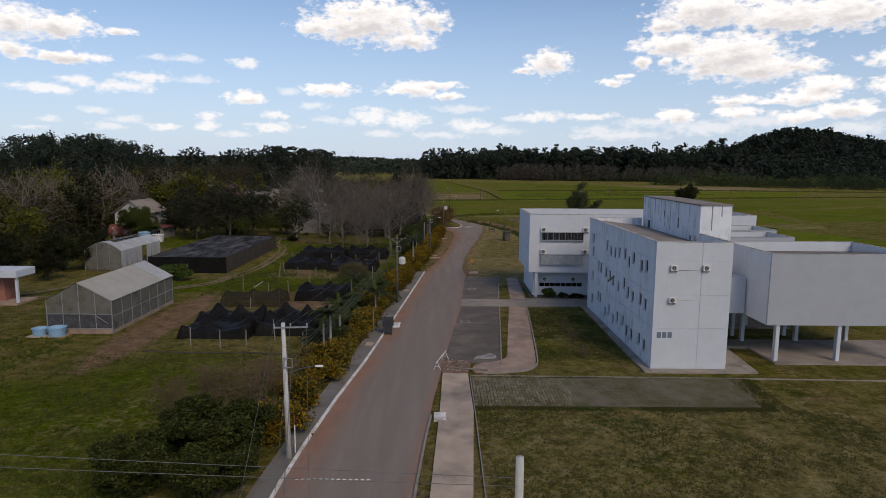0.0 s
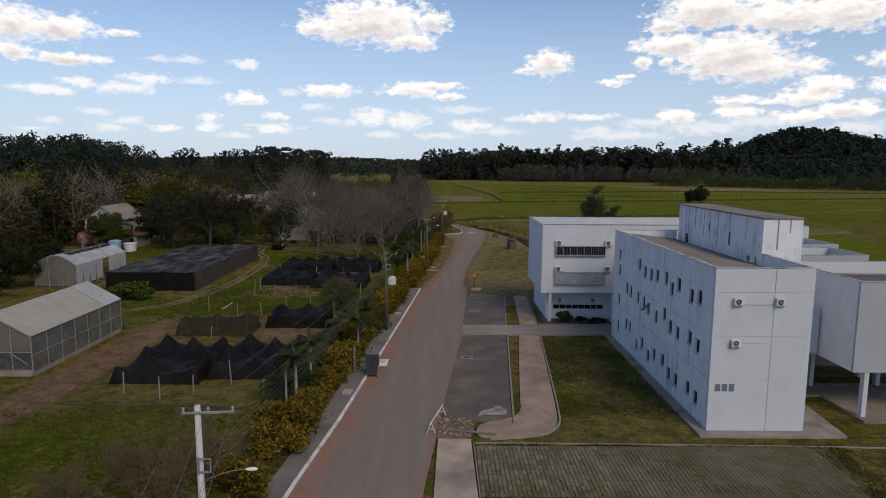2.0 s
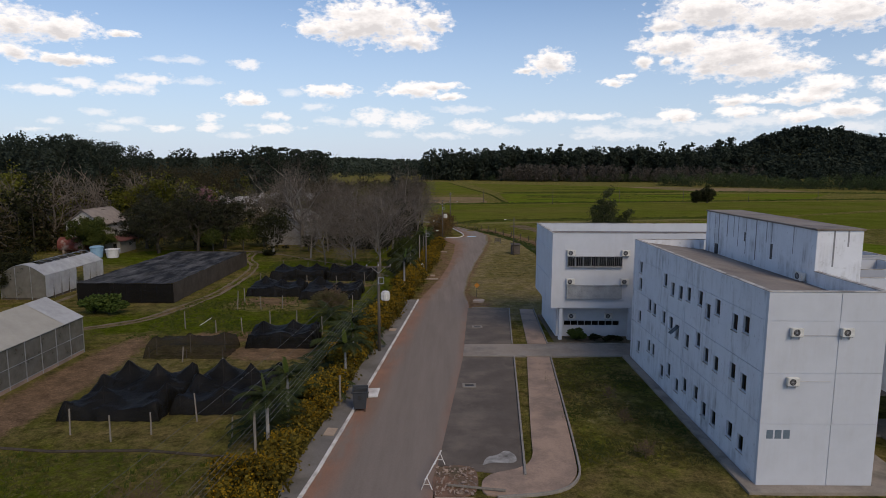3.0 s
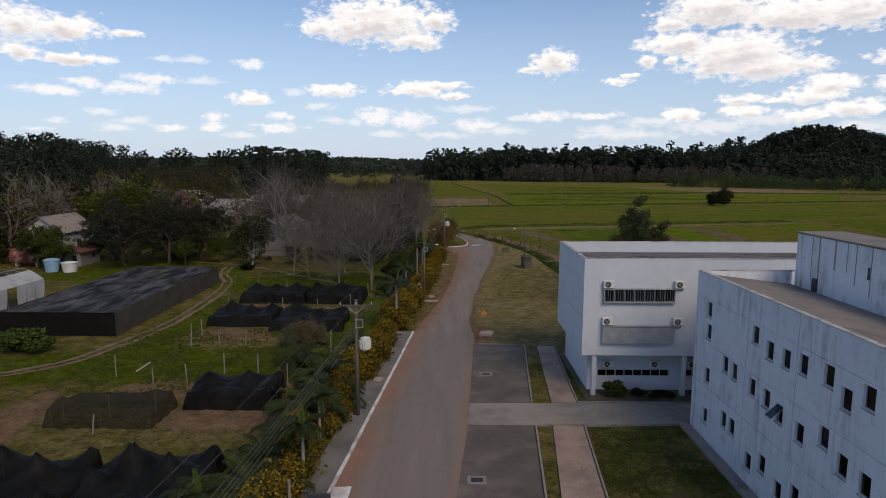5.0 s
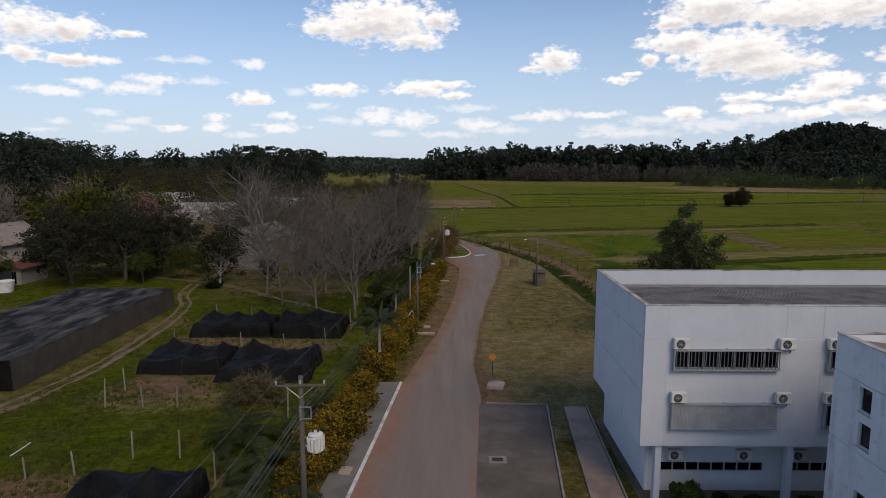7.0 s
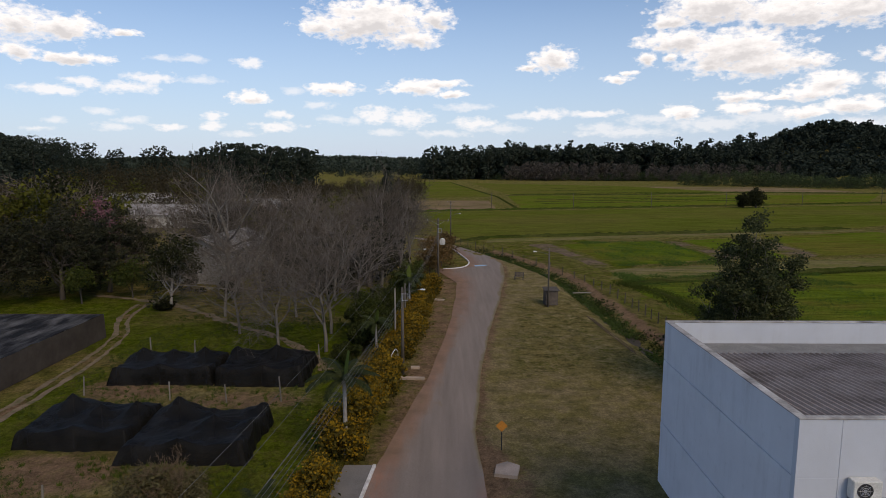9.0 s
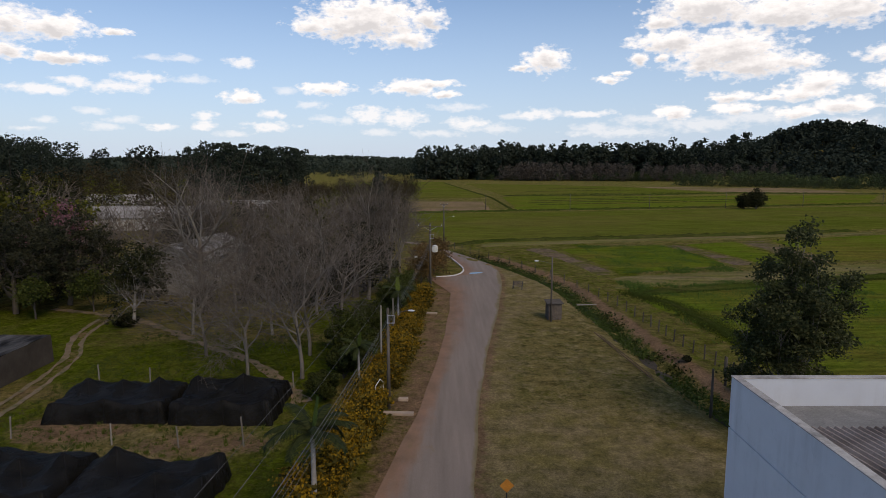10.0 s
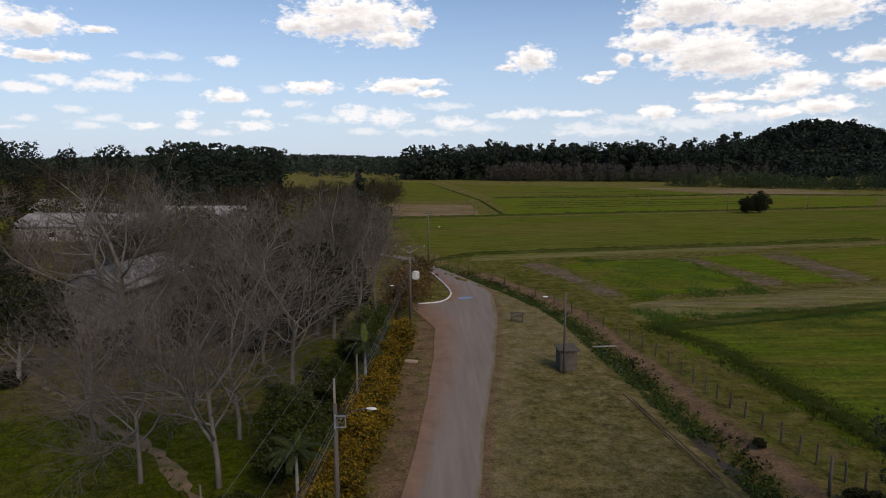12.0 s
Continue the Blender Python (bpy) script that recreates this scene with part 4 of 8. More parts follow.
# parking bays
setting("parking_bay", slab([(-0.05, 39.6), (4.9, 38.4), (6.7, 60.8), (2.1, 60.8)], -0.1, 0.032), ASPHALT_DARK, "dark patched parking asphalt", "parking")
setting("lime_spill", slab(smooth_line([(2.6, 39.7), (3.3, 40.1), (4.6, 39.9), (4.8, 40.9), (4.2, 41.8), (3.6, 41.0), (2.9, 40.8), (2.6, 39.7)], 2)[:-1], 0.0, 0.037), surface("spilled lime", (0.42, 0.41, 0.39), (0.2, 0.19, 0.18), 1.3, 9, third=(0.13, 0.12, 0.11), tscale=0.8),
        "pale lime spilt on the asphalt", "spill")
setting("parking_bay", slab([(2.3, 64.9), (7.0, 65.0), (8.25, 80.2), (3.25, 80.4)], -0.1, 0.032), ASPHALT_DARK, "dark patched parking asphalt", "parking")
setting("pavement", slab([(2.05, 60.9), (16.9, 61.2), (17.7, 61.6), (24, 61.6), (24, 64.9), (12, 64.9), (2.35, 64.8)], -0.1, 0.05), DRIVE, "grey worn concrete drive to the buildings", "pavement")
setting("pavement", slab([(8.6, 65.0), (10.5, 65.0), (11.2, 80), (9.6, 80)], -0.1, 0.045), CONCRETE_RED, "dusty concrete path by the building", "pavement")
setting("pavement", slab(smooth_line([(8.0, 60.8), (6.0, 43.5), (5.8, 40.8), (5.0, 39.4), (2.6, 38.6), (2.3, 36.6), (3.2, 36.2), (6.6, 36.7), (7.9, 38.2), (8.3, 40.2), (10.1, 60.8)], 2), -0.1, 0.04), CONCRETE_RED,
        "dusty reddish concrete path round a lawn", "pavement")
strip("kerb", smooth_line([(3.2, 36.1), (6.7, 36.6), (8.05, 38.1), (8.45, 40.2), (10.2, 60.8)]), 0.13, -0.05, 0.12, KERB, "grey concrete edging of the path", "kerb")
strip("kerb", [(5.0, 38.5), (6.8, 60.7)], 0.14, -0.05, 0.13, KERB, "grey concrete parking kerb", "kerb")
strip("kerb", [(7.1, 65.1), (8.35, 80.3), (3.75, 80.55)], 0.14, -0.05, 0.13, KERB, "grey concrete parking kerb", "kerb")
strip("kerb", [(2.4, 60.85), (7.9, 60.85)], 0.12, -0.05, 0.11, KERB, "grey concrete kerb of the drive", "kerb")
strip("kerb", [(10.6, 65.05), (18.4, 65.0), (24, 65.0)], 0.14, -0.05, 0.14, KERB, "grey concrete kerb of the drive", "kerb")
strip("kerb", [(10.6, 65.1), (11.3, 80)], 0.12, -0.05, 0.13, KERB, "grey concrete edging of the path", "kerb")
strip("kerb", [(10.3, 60.8), (16.8, 61.1)], 0.12, -0.05, 0.11, KERB, "grey concrete kerb of the drive", "kerb")
strip("kerb", smooth_line([(0.6, 154.6), (3.9, 155.6), (5.3, 160), (5.0, 165), (2.2, 180)]), 0.22, -0.05, 0.15, KERB_WHITE, "pale worn kerb round a grass island", "kerb")


def grass_pavers():
    """A band of concrete grass pavers set in earth: single blocks with open joints."""
    band = setting("paved_band", slab([(2.15, 29.0), (23.2, 29.2), (24.3, 35.2), (2.15, 35.2)], -0.1, -0.005), DIRT, "earth bed under a band of concrete grass pavers", "pavement")
    g = Geo().box(-0.108, -0.294, 0.0, 0.108, 0.294, 0.04, 0.01)
    me = g.data("paver", PAVER)
    rng = random.Random(3)
    rest = Geo()
    for j in range(10):
        y = 29.35 + j * 0.6
        for i in range(84):
            x = 2.35 + i * 0.25
            if x > 22.9 + (y - 29.2) * 0.18:
                continue
            dx, dy, dz = rng.uniform(-0.012, 0.012), rng.uniform(-0.003, 0.003), rng.uniform(-0.008, 0.006)
            if x < 9.8:
                o = new("paver", me)
                o.parent = band
                o.location = (x + dx, y + dy, dz)
            else:
                rest.box(x + dx - 0.108, y + dy - 0.294, dz, x + dx + 0.108, y + dy + 0.294, dz + 0.04, 0.01)
    tagged(part("paver_field", rest, PAVER, band), kind="stuff")


# ---- fields beyond the ditch ----
def plot(name, poly, h, mat, label, step=3.0, rough=0.12):
    """A crop or bare plot: a low uneven bed over a plan quadrilateral, with its sides down to the ground."""
    a, b, c, d = [Vector((*p, 0)) for p in poly]
    nu = max(3, min(60, int(max((b - a).length, (c - d).length) / step)))
    nv = max(3, min(60, int(max((d - a).length, (c - b).length) / step)))
    g = Geo()
    for j in range(nv + 1):
        for i in range(nu + 1):
            p = a.lerp(b, i / nu).lerp(d.lerp(c, i / nu), j / nv)
            edge = i in (0, nu) or j in (0, nv)
            wob = noise.noise((p.x * 0.25, p.y * 0.25, 2.0)) * 0.9 + noise.noise((p.x * 0.07, p.y * 0.07, 6.0)) * 1.4
            z = -0.1 if edge else h * (1 + rough * 2 * noise.noise((p.x * 0.4, p.y * 0.4, 1.0)))
            g.v.append((p.x + (wob if edge else 0), p.y + (wob * 0.6 if edge else 0), z))
    for j in range(nv):
        for i in range(nu):
            k = j * (nu + 1) + i
            g.f.append((k, k + 1, k + nu + 2, k + nu + 1))
    return setting(name, g, mat, label, "field", smooth=True, tidy=False)


plot("field", [(28.2, 141.5), (95, 160), (125, 58), (38.5, 55)], 0.10, FIELD_LUSH, "lush green field with rank edges", 2)
plot("field", [(30.4, 157), (53.4, 166), (50.6, 194.5), (25.8, 188.3)], 0.08, FIELD_LUSH, "bright green crop plot", 2)
plot("field", [(59, 167), (67.9, 168), (69.2, 199.5), (54.8, 194.7)], 0.08, FIELD_LUSH, "bright green crop plot", 2)
plot("field", [(74.5, 170), (110, 178), (115, 214), (77.6, 202)], 0.08, FIELD_LUSH, "bright green crop plot", 2)
plot("field", [(26.6, 156), (30.2, 156.9), (25.4, 188.2), (18.6, 189.5)], 0.05, FIELD_BROWN, "bare brown ploughed strip", 2)
plot("field", [(53.2, 165.5), (58.8, 166.8), (54.6, 194.6), (50.8, 194.4)], 0.05, FIELD_BROWN, "bare brown ploughed strip", 2)
plot("field", [(68.1, 168), (74.2, 169), (77, 201.5), (69.4, 199.6)], 0.05, FIELD_BROWN, "bare brown ploughed strip", 2)
plot("field", [(26, 145), (110, 160), (112, 176), (28, 155.4)], 0.04, FIELD_PALE, "pale mown grass strip", 3)
plot("field", [(9, 189.5), (110, 214), (116, 219), (11, 198.5)], 0.04, FIELD_PALE, "pale mown grass strip", 3)
plot("field", [(5, 194), (113, 222), (330, 345), (-14, 277)], 0.12, FIELD_OLIVE, "wide olive-green meadow", 6)
plot("field", [(115, 180), (420, 230), (430, 370), (122, 224)], 0.12, FIELD_OLIVE, "wide olive-green meadow", 7)
plot("field", [(-34, 284), (21.7, 292.5), (22, 349), (-44, 350)], 0.06, FIELD_STRAW, "straw-coloured stubble field", 4)
plot("field", [(30, 294), (190, 330), (250, 408), (33, 392)], 0.1, FIELD_LUSH, "green crop field", 6)
plot("field", [(35, 398), (176, 424), (138, 525), (20, 600)], 0.12, FIELD_OLIVE, "far green meadow", 7)
plot("field", [(-60, 355), (28, 380), (6, 640), (-90, 640)], 0.12, FIELD_OLIVE, "far green meadow", 8)
plot("field", [(178, 425), (258, 411), (250, 500), (142, 526)], 0.1, FIELD_STRAW, "far pale stubble field", 6)


def rank_edge(name, pts, w, h, label):
    """A long ridge of rank grass along a field's edge, ragged on top."""
    g = Geo()
    pts = resample(pts, 1.2)
    for i, p in enumerate(pts):
        a, b = Vector(pts[max(i - 1, 0)]), Vector(pts[min(i + 1, len(pts) - 1)])
        t = (b - a).normalized()
        nx, ny = -t.y, t.x
        for k, f in ((-1.0, 0.0), (-0.5, 0.75), (0.0, 1.0), (0.5, 0.7), (1.0, 0.0)):
            hh = h * f * min(1.0, i / 4, (len(pts) - 1 - i) / 4) * (1 + 0.7 * noise.noise((p[0] * 0.8, p[1] * 0.8, k * 2)))
            ww = w / 2 * k * (1 + 0.5 * noise.noise((p[0] * 0.5, p[1] * 0.5, 9)))
            g.v.append((p[0] + nx * ww, p[1] + ny * ww, max(hh, 0) - 0.08))
    for i in range(len(pts) - 1):
        for k in range(4):
            g.f.append((i * 5 + k, i * 5 + k + 1, i * 5 + k + 6, i * 5 + k + 5))
    return setting(name, g, BANK_DARK, label, "field edge", smooth=True, tidy=False)


rank_edge("field_edge", [(28.4, 141), (31.0, 135.5), (32.0, 126), (32.7, 117), (34, 105), (36, 85), (38.5, 58)], 2.0, 0.3, "dark rank grass along the field's edge")
rank_edge("field_edge", [(27.4, 141.6), (41.2, 145.3), (54.8, 150), (95, 160.5)], 2.4, 0.6, "dark rank grass along the field's edge")
rank_edge("field_edge", [(2, 191), (11.4, 198.6), (43.5, 205.5), (85.7, 214.6), (113, 222)], 2.4, 0.7, "dark rank grass on a low field bank")
rank_edge("field_edge", [(-40, 272), (-12, 279), (22, 288), (73, 300.5), (119, 310), (192, 329), (400, 372)], 2.0, 0.7, "dark hedge line across the meadows")
rank_edge("field_edge", [(29, 296), (27.8, 376), (4, 612)], 1.6, 0.4, "dark grass along a field track")
rank_edge("field_edge", [(33, 394), (104, 400), (176, 424), (260, 410), (420, 395)], 2.2, 0.8, "dark grass between far fields")
for x0, y0, x1, y1 in ((40, 322, 150, 350), (38, 335, 168, 366), (40, 348, 120, 366), (44, 362, 150, 384), (60, 410, 150, 428), (50, 440, 130, 462), (70, 480, 120, 492)):
    rank_edge("crop_row", [(x0, y0), ((x0 + x1) / 2 + 3, (y0 + y1) / 2 + 1), (x1, y1)], 1.6, 0.45, "dark crop row across a far field")


# ---- the white teaching blocks ----
def wall(place, us, vs, T, holes=(), grooves_v=(), grooves_u=(), gw=0.07, gd=0.05):
    """An upright wall in (u, v, depth) space: openings go through it, panel joints are cut gd deep. place maps (u, v, w) to the world."""
    ue, ve = {us[0], us[1]}, {vs[0], vs[1]}
    for u0, v0, u1, v1 in holes:
        ue |= {u0, u1}
        ve |= {v0, v1}
    for g in grooves_v:
        ve |= {g - gw / 2, g + gw / 2}
    for g in grooves_u:
        ue |= {g - gw / 2, g + gw / 2}
    ue, ve = sorted(ue), sorted(ve)
    nu, nv = len(ue) - 1, len(ve) - 1
    D = np.full((nu + 2, nv + 2), T)
    for i in range(nu):
        uc = (ue[i] + ue[i + 1]) / 2
        for j in range(nv):
            vc = (ve[j] + ve[j + 1]) / 2
            if any(a < uc < c and b < vc < d for a, b, c, d in holes):
                continue
            cut = any(abs(vc - g) < gw / 2 for g in grooves_v) or any(abs(uc - g) < gw / 2 for g in grooves_u)
            D[i + 1, j + 1] = gd if cut else 0.0
    geo = Geo()
    for i in range(nu):
        for j in range(nv):
            d = D[i + 1, j + 1]
            if d >= T:
                continue
            a, b, c, e = ue[i], ue[i + 1], ve[j], ve[j + 1]
            geo.quad(place(a, c, d), place(b, c, d), place(b, e, d), place(a, e, d))
            geo.quad(place(a, c, T), place(b, c, T), place(b, e, T), place(a, e, T))
    for i in range(nu + 1):
        for j in range(nv):
            d0, d1 = D[i, j + 1], D[i + 1, j + 1]
            if d0 != d1:
                u, c, e = ue[i], ve[j], ve[j + 1]
                geo.quad(place(u, c, d0), place(u, c, d1), place(u, e, d1), place(u, e, d0))
    for i in range(nu):
        for j in range(nv + 1):
            d0, d1 = D[i + 1, j], D[i + 1, j + 1]
            if d0 != d1:
                v, a, b = ve[j], ue[i], ue[i + 1]
                geo.quad(place(a, v, d0), place(a, v, d1), place(b, v, d1), place(b, v, d0))
    return geo


def put_box(geo, place, u0, v0, w0, u1, v1, w1, c=0.0):
    a, b = place(u0, v0, w0), place(u1, v1, w1)
    lo, hi = [min(p, q) for p, q in zip(a, b)], [max(p, q) for p, q in zip(a, b)]
    geo.box(*lo, *hi, c)


def window(parent, place, u, v, w, h, tilt=0.0):
    """A top-hung aluminium window set back in its opening: frame, sash bar, pane, sill."""
    f = Geo()
    put_box(f, place, u - w / 2, v - h / 2, 0.10, u + w / 2, v - h / 2 + 0.05, 0.16)
    put_box(f, place, u - w / 2, v + h / 2 - 0.05, 0.10, u + w / 2, v + h / 2, 0.16)
    for s in (-1, 1):
        put_box(f, place, u + s * (w / 2 - 0.025) - 0.025, v - h / 2 + 0.05, 0.10, u + s * (w / 2 - 0.025) + 0.025, v + h / 2 - 0.05, 0.16)
    win = part("window", f, ALU, parent)
    p = Geo()
    ww, hh = w / 2 - 0.05, h - 0.1
    out = math.sin(radians(tilt)) * hh
    top, low = v + h / 2 - 0.05, v + h / 2 - 0.05 - math.cos(radians(tilt)) * hh
    p.quad(place(u - ww, low, 0.13 - out), place(u + ww, low, 0.13 - out), place(u + ww, top, 0.13), place(u - ww, top, 0.13))
    part("pane", p, GLASS, win)
    s = Geo()
    put_box(s, place, u - w / 2 - 0.03, v - h / 2 - 0.06, -0.05, u + w / 2 + 0.03, v - h / 2 - 0.002, 0.10, 0.01)
    part("window_sill", s, COPING, win, "grey stained sill")
    if tilt:
        t = Geo()
        for s_ in (-1, 1):
            t.tube(place(u + s_ * ww, top, 0.13), place(u + s_ * ww, low, 0.13 - out), 0.018, n=6)
        t.tube(place(u - ww, low, 0.13 - out), place(u + ww, low, 0.13 - out), 0.018, n=6)
        part("open_sash", t, ALU, win, "sash swung open")
    return win


AC_UNITS = []


def air_conditioner(at, turn=0.0, size=1.0):
    """An outdoor unit on two brackets: casing, round fan grille with rings, side louvres, cable."""
    if AC_UNITS:
        AC_UNITS.append(copy_thing(AC_UNITS[0], pose(*at, 0, 0, turn)))
        AC_UNITS[-1].scale = (size, size, size)
        return AC_UNITS[-1]
    t = thing("air_conditioner", "off-white outdoor air-conditioning unit bracketed to the wall", "air conditioner", at, turn, "air-conditioning units")
    part("casing", Geo().box(-0.40, -0.34, -0.28, 0.40, -0.04, 0.28, 0.02), AC_WHITE, t)
    well = Geo().lathe([(0.225, 0), (0.225, 0.012), (0.20, 0.012), (0.20, 0.0)], 20)
    g = Geo().add([(x - 0.08, -0.342 - z, y) for x, y, z in well.v], well.f)
    ring = part("fan_grille", g, DARK_METAL, t)
    disc = Geo()
    n = 20
    disc.add([(-0.08 + 0.2 * math.cos(2 * math.pi * i / n), -0.345, 0.2 * math.sin(2 * math.pi * i / n)) for i in range(n)], [tuple(range(n))])
    part("fan_opening", disc, BLACK, t)
    bars = Geo()
    for k in range(1, 4):
        r = 0.05 * k
        for i in range(16):
            a, b = 2 * math.pi * i / 16, 2 * math.pi * (i + 1) / 16
            bars.tube((-0.08 + r * math.cos(a), -0.352, r * math.sin(a)), (-0.08 + r * math.cos(b), -0.352, r * math.sin(b)), 0.006, n=4, caps=False)
    for i in range(4):
        a = math.pi * i / 4
        bars.tube((-0.08 - 0.2 * math.cos(a), -0.354, -0.2 * math.sin(a)), (-0.08 + 0.2 * math.cos(a), -0.354, 0.2 * math.sin(a)), 0.006, n=4, caps=False)
    bars.tube((-0.08, -0.345, 0), (-0.08, -0.358, 0), 0.05, n=10)
    part("grille_bars", bars, METAL, ring)
    for s in (-0.28, 0.28):
        part("bracket", Geo().box(s - 0.02, -0.36, -0.32, s + 0.02, 0.0, -0.28).box(s - 0.02, -0.05, -0.55, s + 0.02, 0.0, -0.32), METAL, t)
    part("pipe", Geo().path([(0.42, -0.1, -0.1), (0.47, -0.1, -0.18), (0.47, -0.02, -0.3), (0.3, -0.02, -0.42)], 0.018, 5), COPING, t)
    AC_UNITS.append(t)
    t.scale = (size, size, size)
    return t


W0, W1, F0, F1, EAVE = 17.67, 24.1, 37.5, 61.2, 11.0
west = lambda u, v, w: (W0 + w, u, v)
south = lambda u, v, w: (u, F0 + w, v)
north = lambda u, v, w: (u, F1 - w, v)
east = lambda u, v, w: (W1 - w, u, v)
TOP_WINDOWS = [(59.1, 8.75), (59.0, 7.3), (53.0, 8.75), (51.4, 8.35), (49.8, 8.4), (48.3, 8.6), (46.3, 8.75), (45.0, 8.15), (43.6, 8.75), (41.2, 8.4), (39.8, 8.6)]
MID_WINDOWS = [(56.4, 5.95), (55.2, 5.9), (58.9, 4.4), (53.0, 5.75), (51.4, 5.7), (50.1, 5.4), (48.2, 5.2), (46.3, 5.85), (44.9, 5.2), (43.4, 5.1), (41.1, 5.4), (39.7, 5.2)]
LOW_WINDOWS = [(58.9, 1.65), (56.2, 2.5), (55.1, 2.5), (52.9, 1.4), (51.4, 2.0), (49.7, 1.4), (48.2, 1.95), (46.2, 2.1), (44.8, 1.5), (43.3, 1.5), (41.0, 1.75), (39.6, 1.55)]
WIN_W, WIN_H = 0.74, 1.02


def long_block():
    """The three-storey block with staggered windows and its roof tank house."""
    b = thing("building", "three-storey white rendered block with small staggered windows", "building", (0, 0, 0), group="teaching blocks")
    allw = TOP_WINDOWS + MID_WINDOWS + LOW_WINDOWS
    holes = [(y - WIN_W / 2, z - WIN_H / 2, y + WIN_W / 2, z + WIN_H / 2) for y, z in allw]
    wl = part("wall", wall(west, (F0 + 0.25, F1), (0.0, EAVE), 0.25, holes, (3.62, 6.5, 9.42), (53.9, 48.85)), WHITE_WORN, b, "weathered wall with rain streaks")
    for y, z in allw:
        window(wl, west, y, z, WIN_W, WIN_H, 48 if (y, z) == (50.1, 5.4) else 0)
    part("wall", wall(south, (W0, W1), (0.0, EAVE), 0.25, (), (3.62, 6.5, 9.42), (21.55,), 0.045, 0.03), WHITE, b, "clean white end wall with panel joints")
    part("wall", wall(north, (W0 + 0.25, 23.84), (0.0, EAVE), 0.25), WHITE_WORN, b)
    part("wall", wall(east, (F0 + 0.25, 43.99), (0.0, EAVE), 0.25), WHITE_WORN, b)
    roof = Geo()
    roof.add([(W0 + 0.24, F0 + 0.24, 10.82), (W1 - 0.25, F0 + 0.25, 10.12), (W1 - 0.25, F1 - 0.25, 10.12), (W0 + 0.25, F1 - 0.25, 10.82),
              (W0 + 0.25, F0 + 0.25, 10.5), (W1 - 0.25, F0 + 0.25, 9.8), (W1 - 0.25, F1 - 0.25, 9.8), (W0 + 0.25, F1 - 0.25, 10.5)],
             ((0, 1, 2, 3), (7, 6, 5, 4), (0, 4, 5, 1), (1, 5, 6, 2), (2, 6, 7, 3), (3, 7, 4, 0)))
    part("roof", roof, ROOF_BROWN, b, "dusty brown flat roof")
    for z in (3.6, 6.9):
        part("floor_slab", Geo().box(W0 + 0.25, F0 + 0.25, z - 0.2, W1 - 0.25, F1 - 0.25, z), INSIDE, b)
    cop = Geo()
    for x0, y0, x1, y1 in ((W0 - 0.03, F0 - 0.03, W0 + 0.28, F1 + 0.03), (W0 + 0.28, F0 - 0.03, W1 + 0.03, F0 + 0.28), (W0 + 0.28, F1 - 0.28, W1 + 0.03, F1 + 0.03), (W1 - 0.28, F0 + 0.28, W1 + 0.03, 44.0)):
        cop.box(x0, y0, EAVE, x1, y1, EAVE + 0.045, 0.01)
    part("coping", cop, COPING, b, "stained thin coping")
    # letters became plain bars of their size and colour
    for x in (18.06, 18.52, 18.98):
        part("painted_bar", Geo().box(x, F0 - 0.012, 2.78, x + 0.36, F0 - 0.002, 3.28), JOINT, b, "blue-grey painted bar")
    for x, z in ((21.3, 6.05), (21.5, 8.62)):
        part("conduit", Geo().tube((x, F0 - 0.02, z), (19.5, F0 - 0.02, z), 0.014, n=5), COPING, b)
    # tank house on the roof
    t0, t1, ya, yb, zt = 23.85, 26.8, 44.0, 60.6, 13.75
    tank = Geo()
    tank.box(t0, ya, 0.0, t1, yb, zt - 0.12, 0.02)
    tk = part("tank_house", tank, WHITE_WORN, b, "streaked white roof tank house")
    part("tank_roof", Geo().box(t0 - 0.08, ya - 0.08, zt - 0.12, t1 + 0.08, yb + 0.08, zt, 0.015), ROOF_BROWN, tk)
    rng = random.Random(4)
    stain = surface("dark rain stain", (0.17, 0.175, 0.185), (0.27, 0.28, 0.3), 2.5, 14, stretch=(1, 1, 0.3))
    for y in (46.6, 49.4, 50.1, 51.6, 53.2, 54.5, 55.3, 56.4, 58.0, 58.8):
        part("rain_stain", Geo().box(t0 - 0.006, y, zt - 0.14 - rng.uniform(1.4, 3.2), t0 - 0.001, y + rng.uniform(0.05, 0.16), zt - 0.14), stain, tk, "dark streak of rain dirt")
    for x, h in ((24.9, 2.3), (25.8, 1.0)):
        part("rain_stain", Geo().box(x, ya - 0.006, zt - 0.14 - h, x + 0.11, ya - 0.001, zt - 0.14), stain, tk, "dark streak of rain dirt")
    part("vent", Geo().box(t0 - 0.012, 49.2, 11.0, t0 - 0.001, 49.5, 12.1), DARK_METAL, tk)
    part("vent", Geo().box(t0 - 0.012, 53.3, 11.8, t0 - 0.001, 53.5, 12.5), DARK_METAL, tk)
    part("roof_hatch", Geo().box(t0 - 0.1, 58.0, 10.15, t0 + 0.02, 58.5, 11.0, 0.01), DARK_METAL, tk, "dark hatch")
    part("plinth", slab([(16.9, 36.6), (26.5, 36.6), (27.0, 43.4), (24.12, 43.4), (24.12, 37.4), (17.6, 37.4), (17.6, 61.3), (16.9, 61.3)], -0.1, 0.10), APRON, b, "worn concrete apron")
    air_conditioner((19.2, F0, 8.85), 0, 0.8)
    air_conditioner((21.9, F0, 8.85), 0, 0.8)
    air_conditioner((19.2, F0, 6.1), 0, 0.8)
    air_conditioner((23.85, 45.2, 10.5), 270)


long_block()


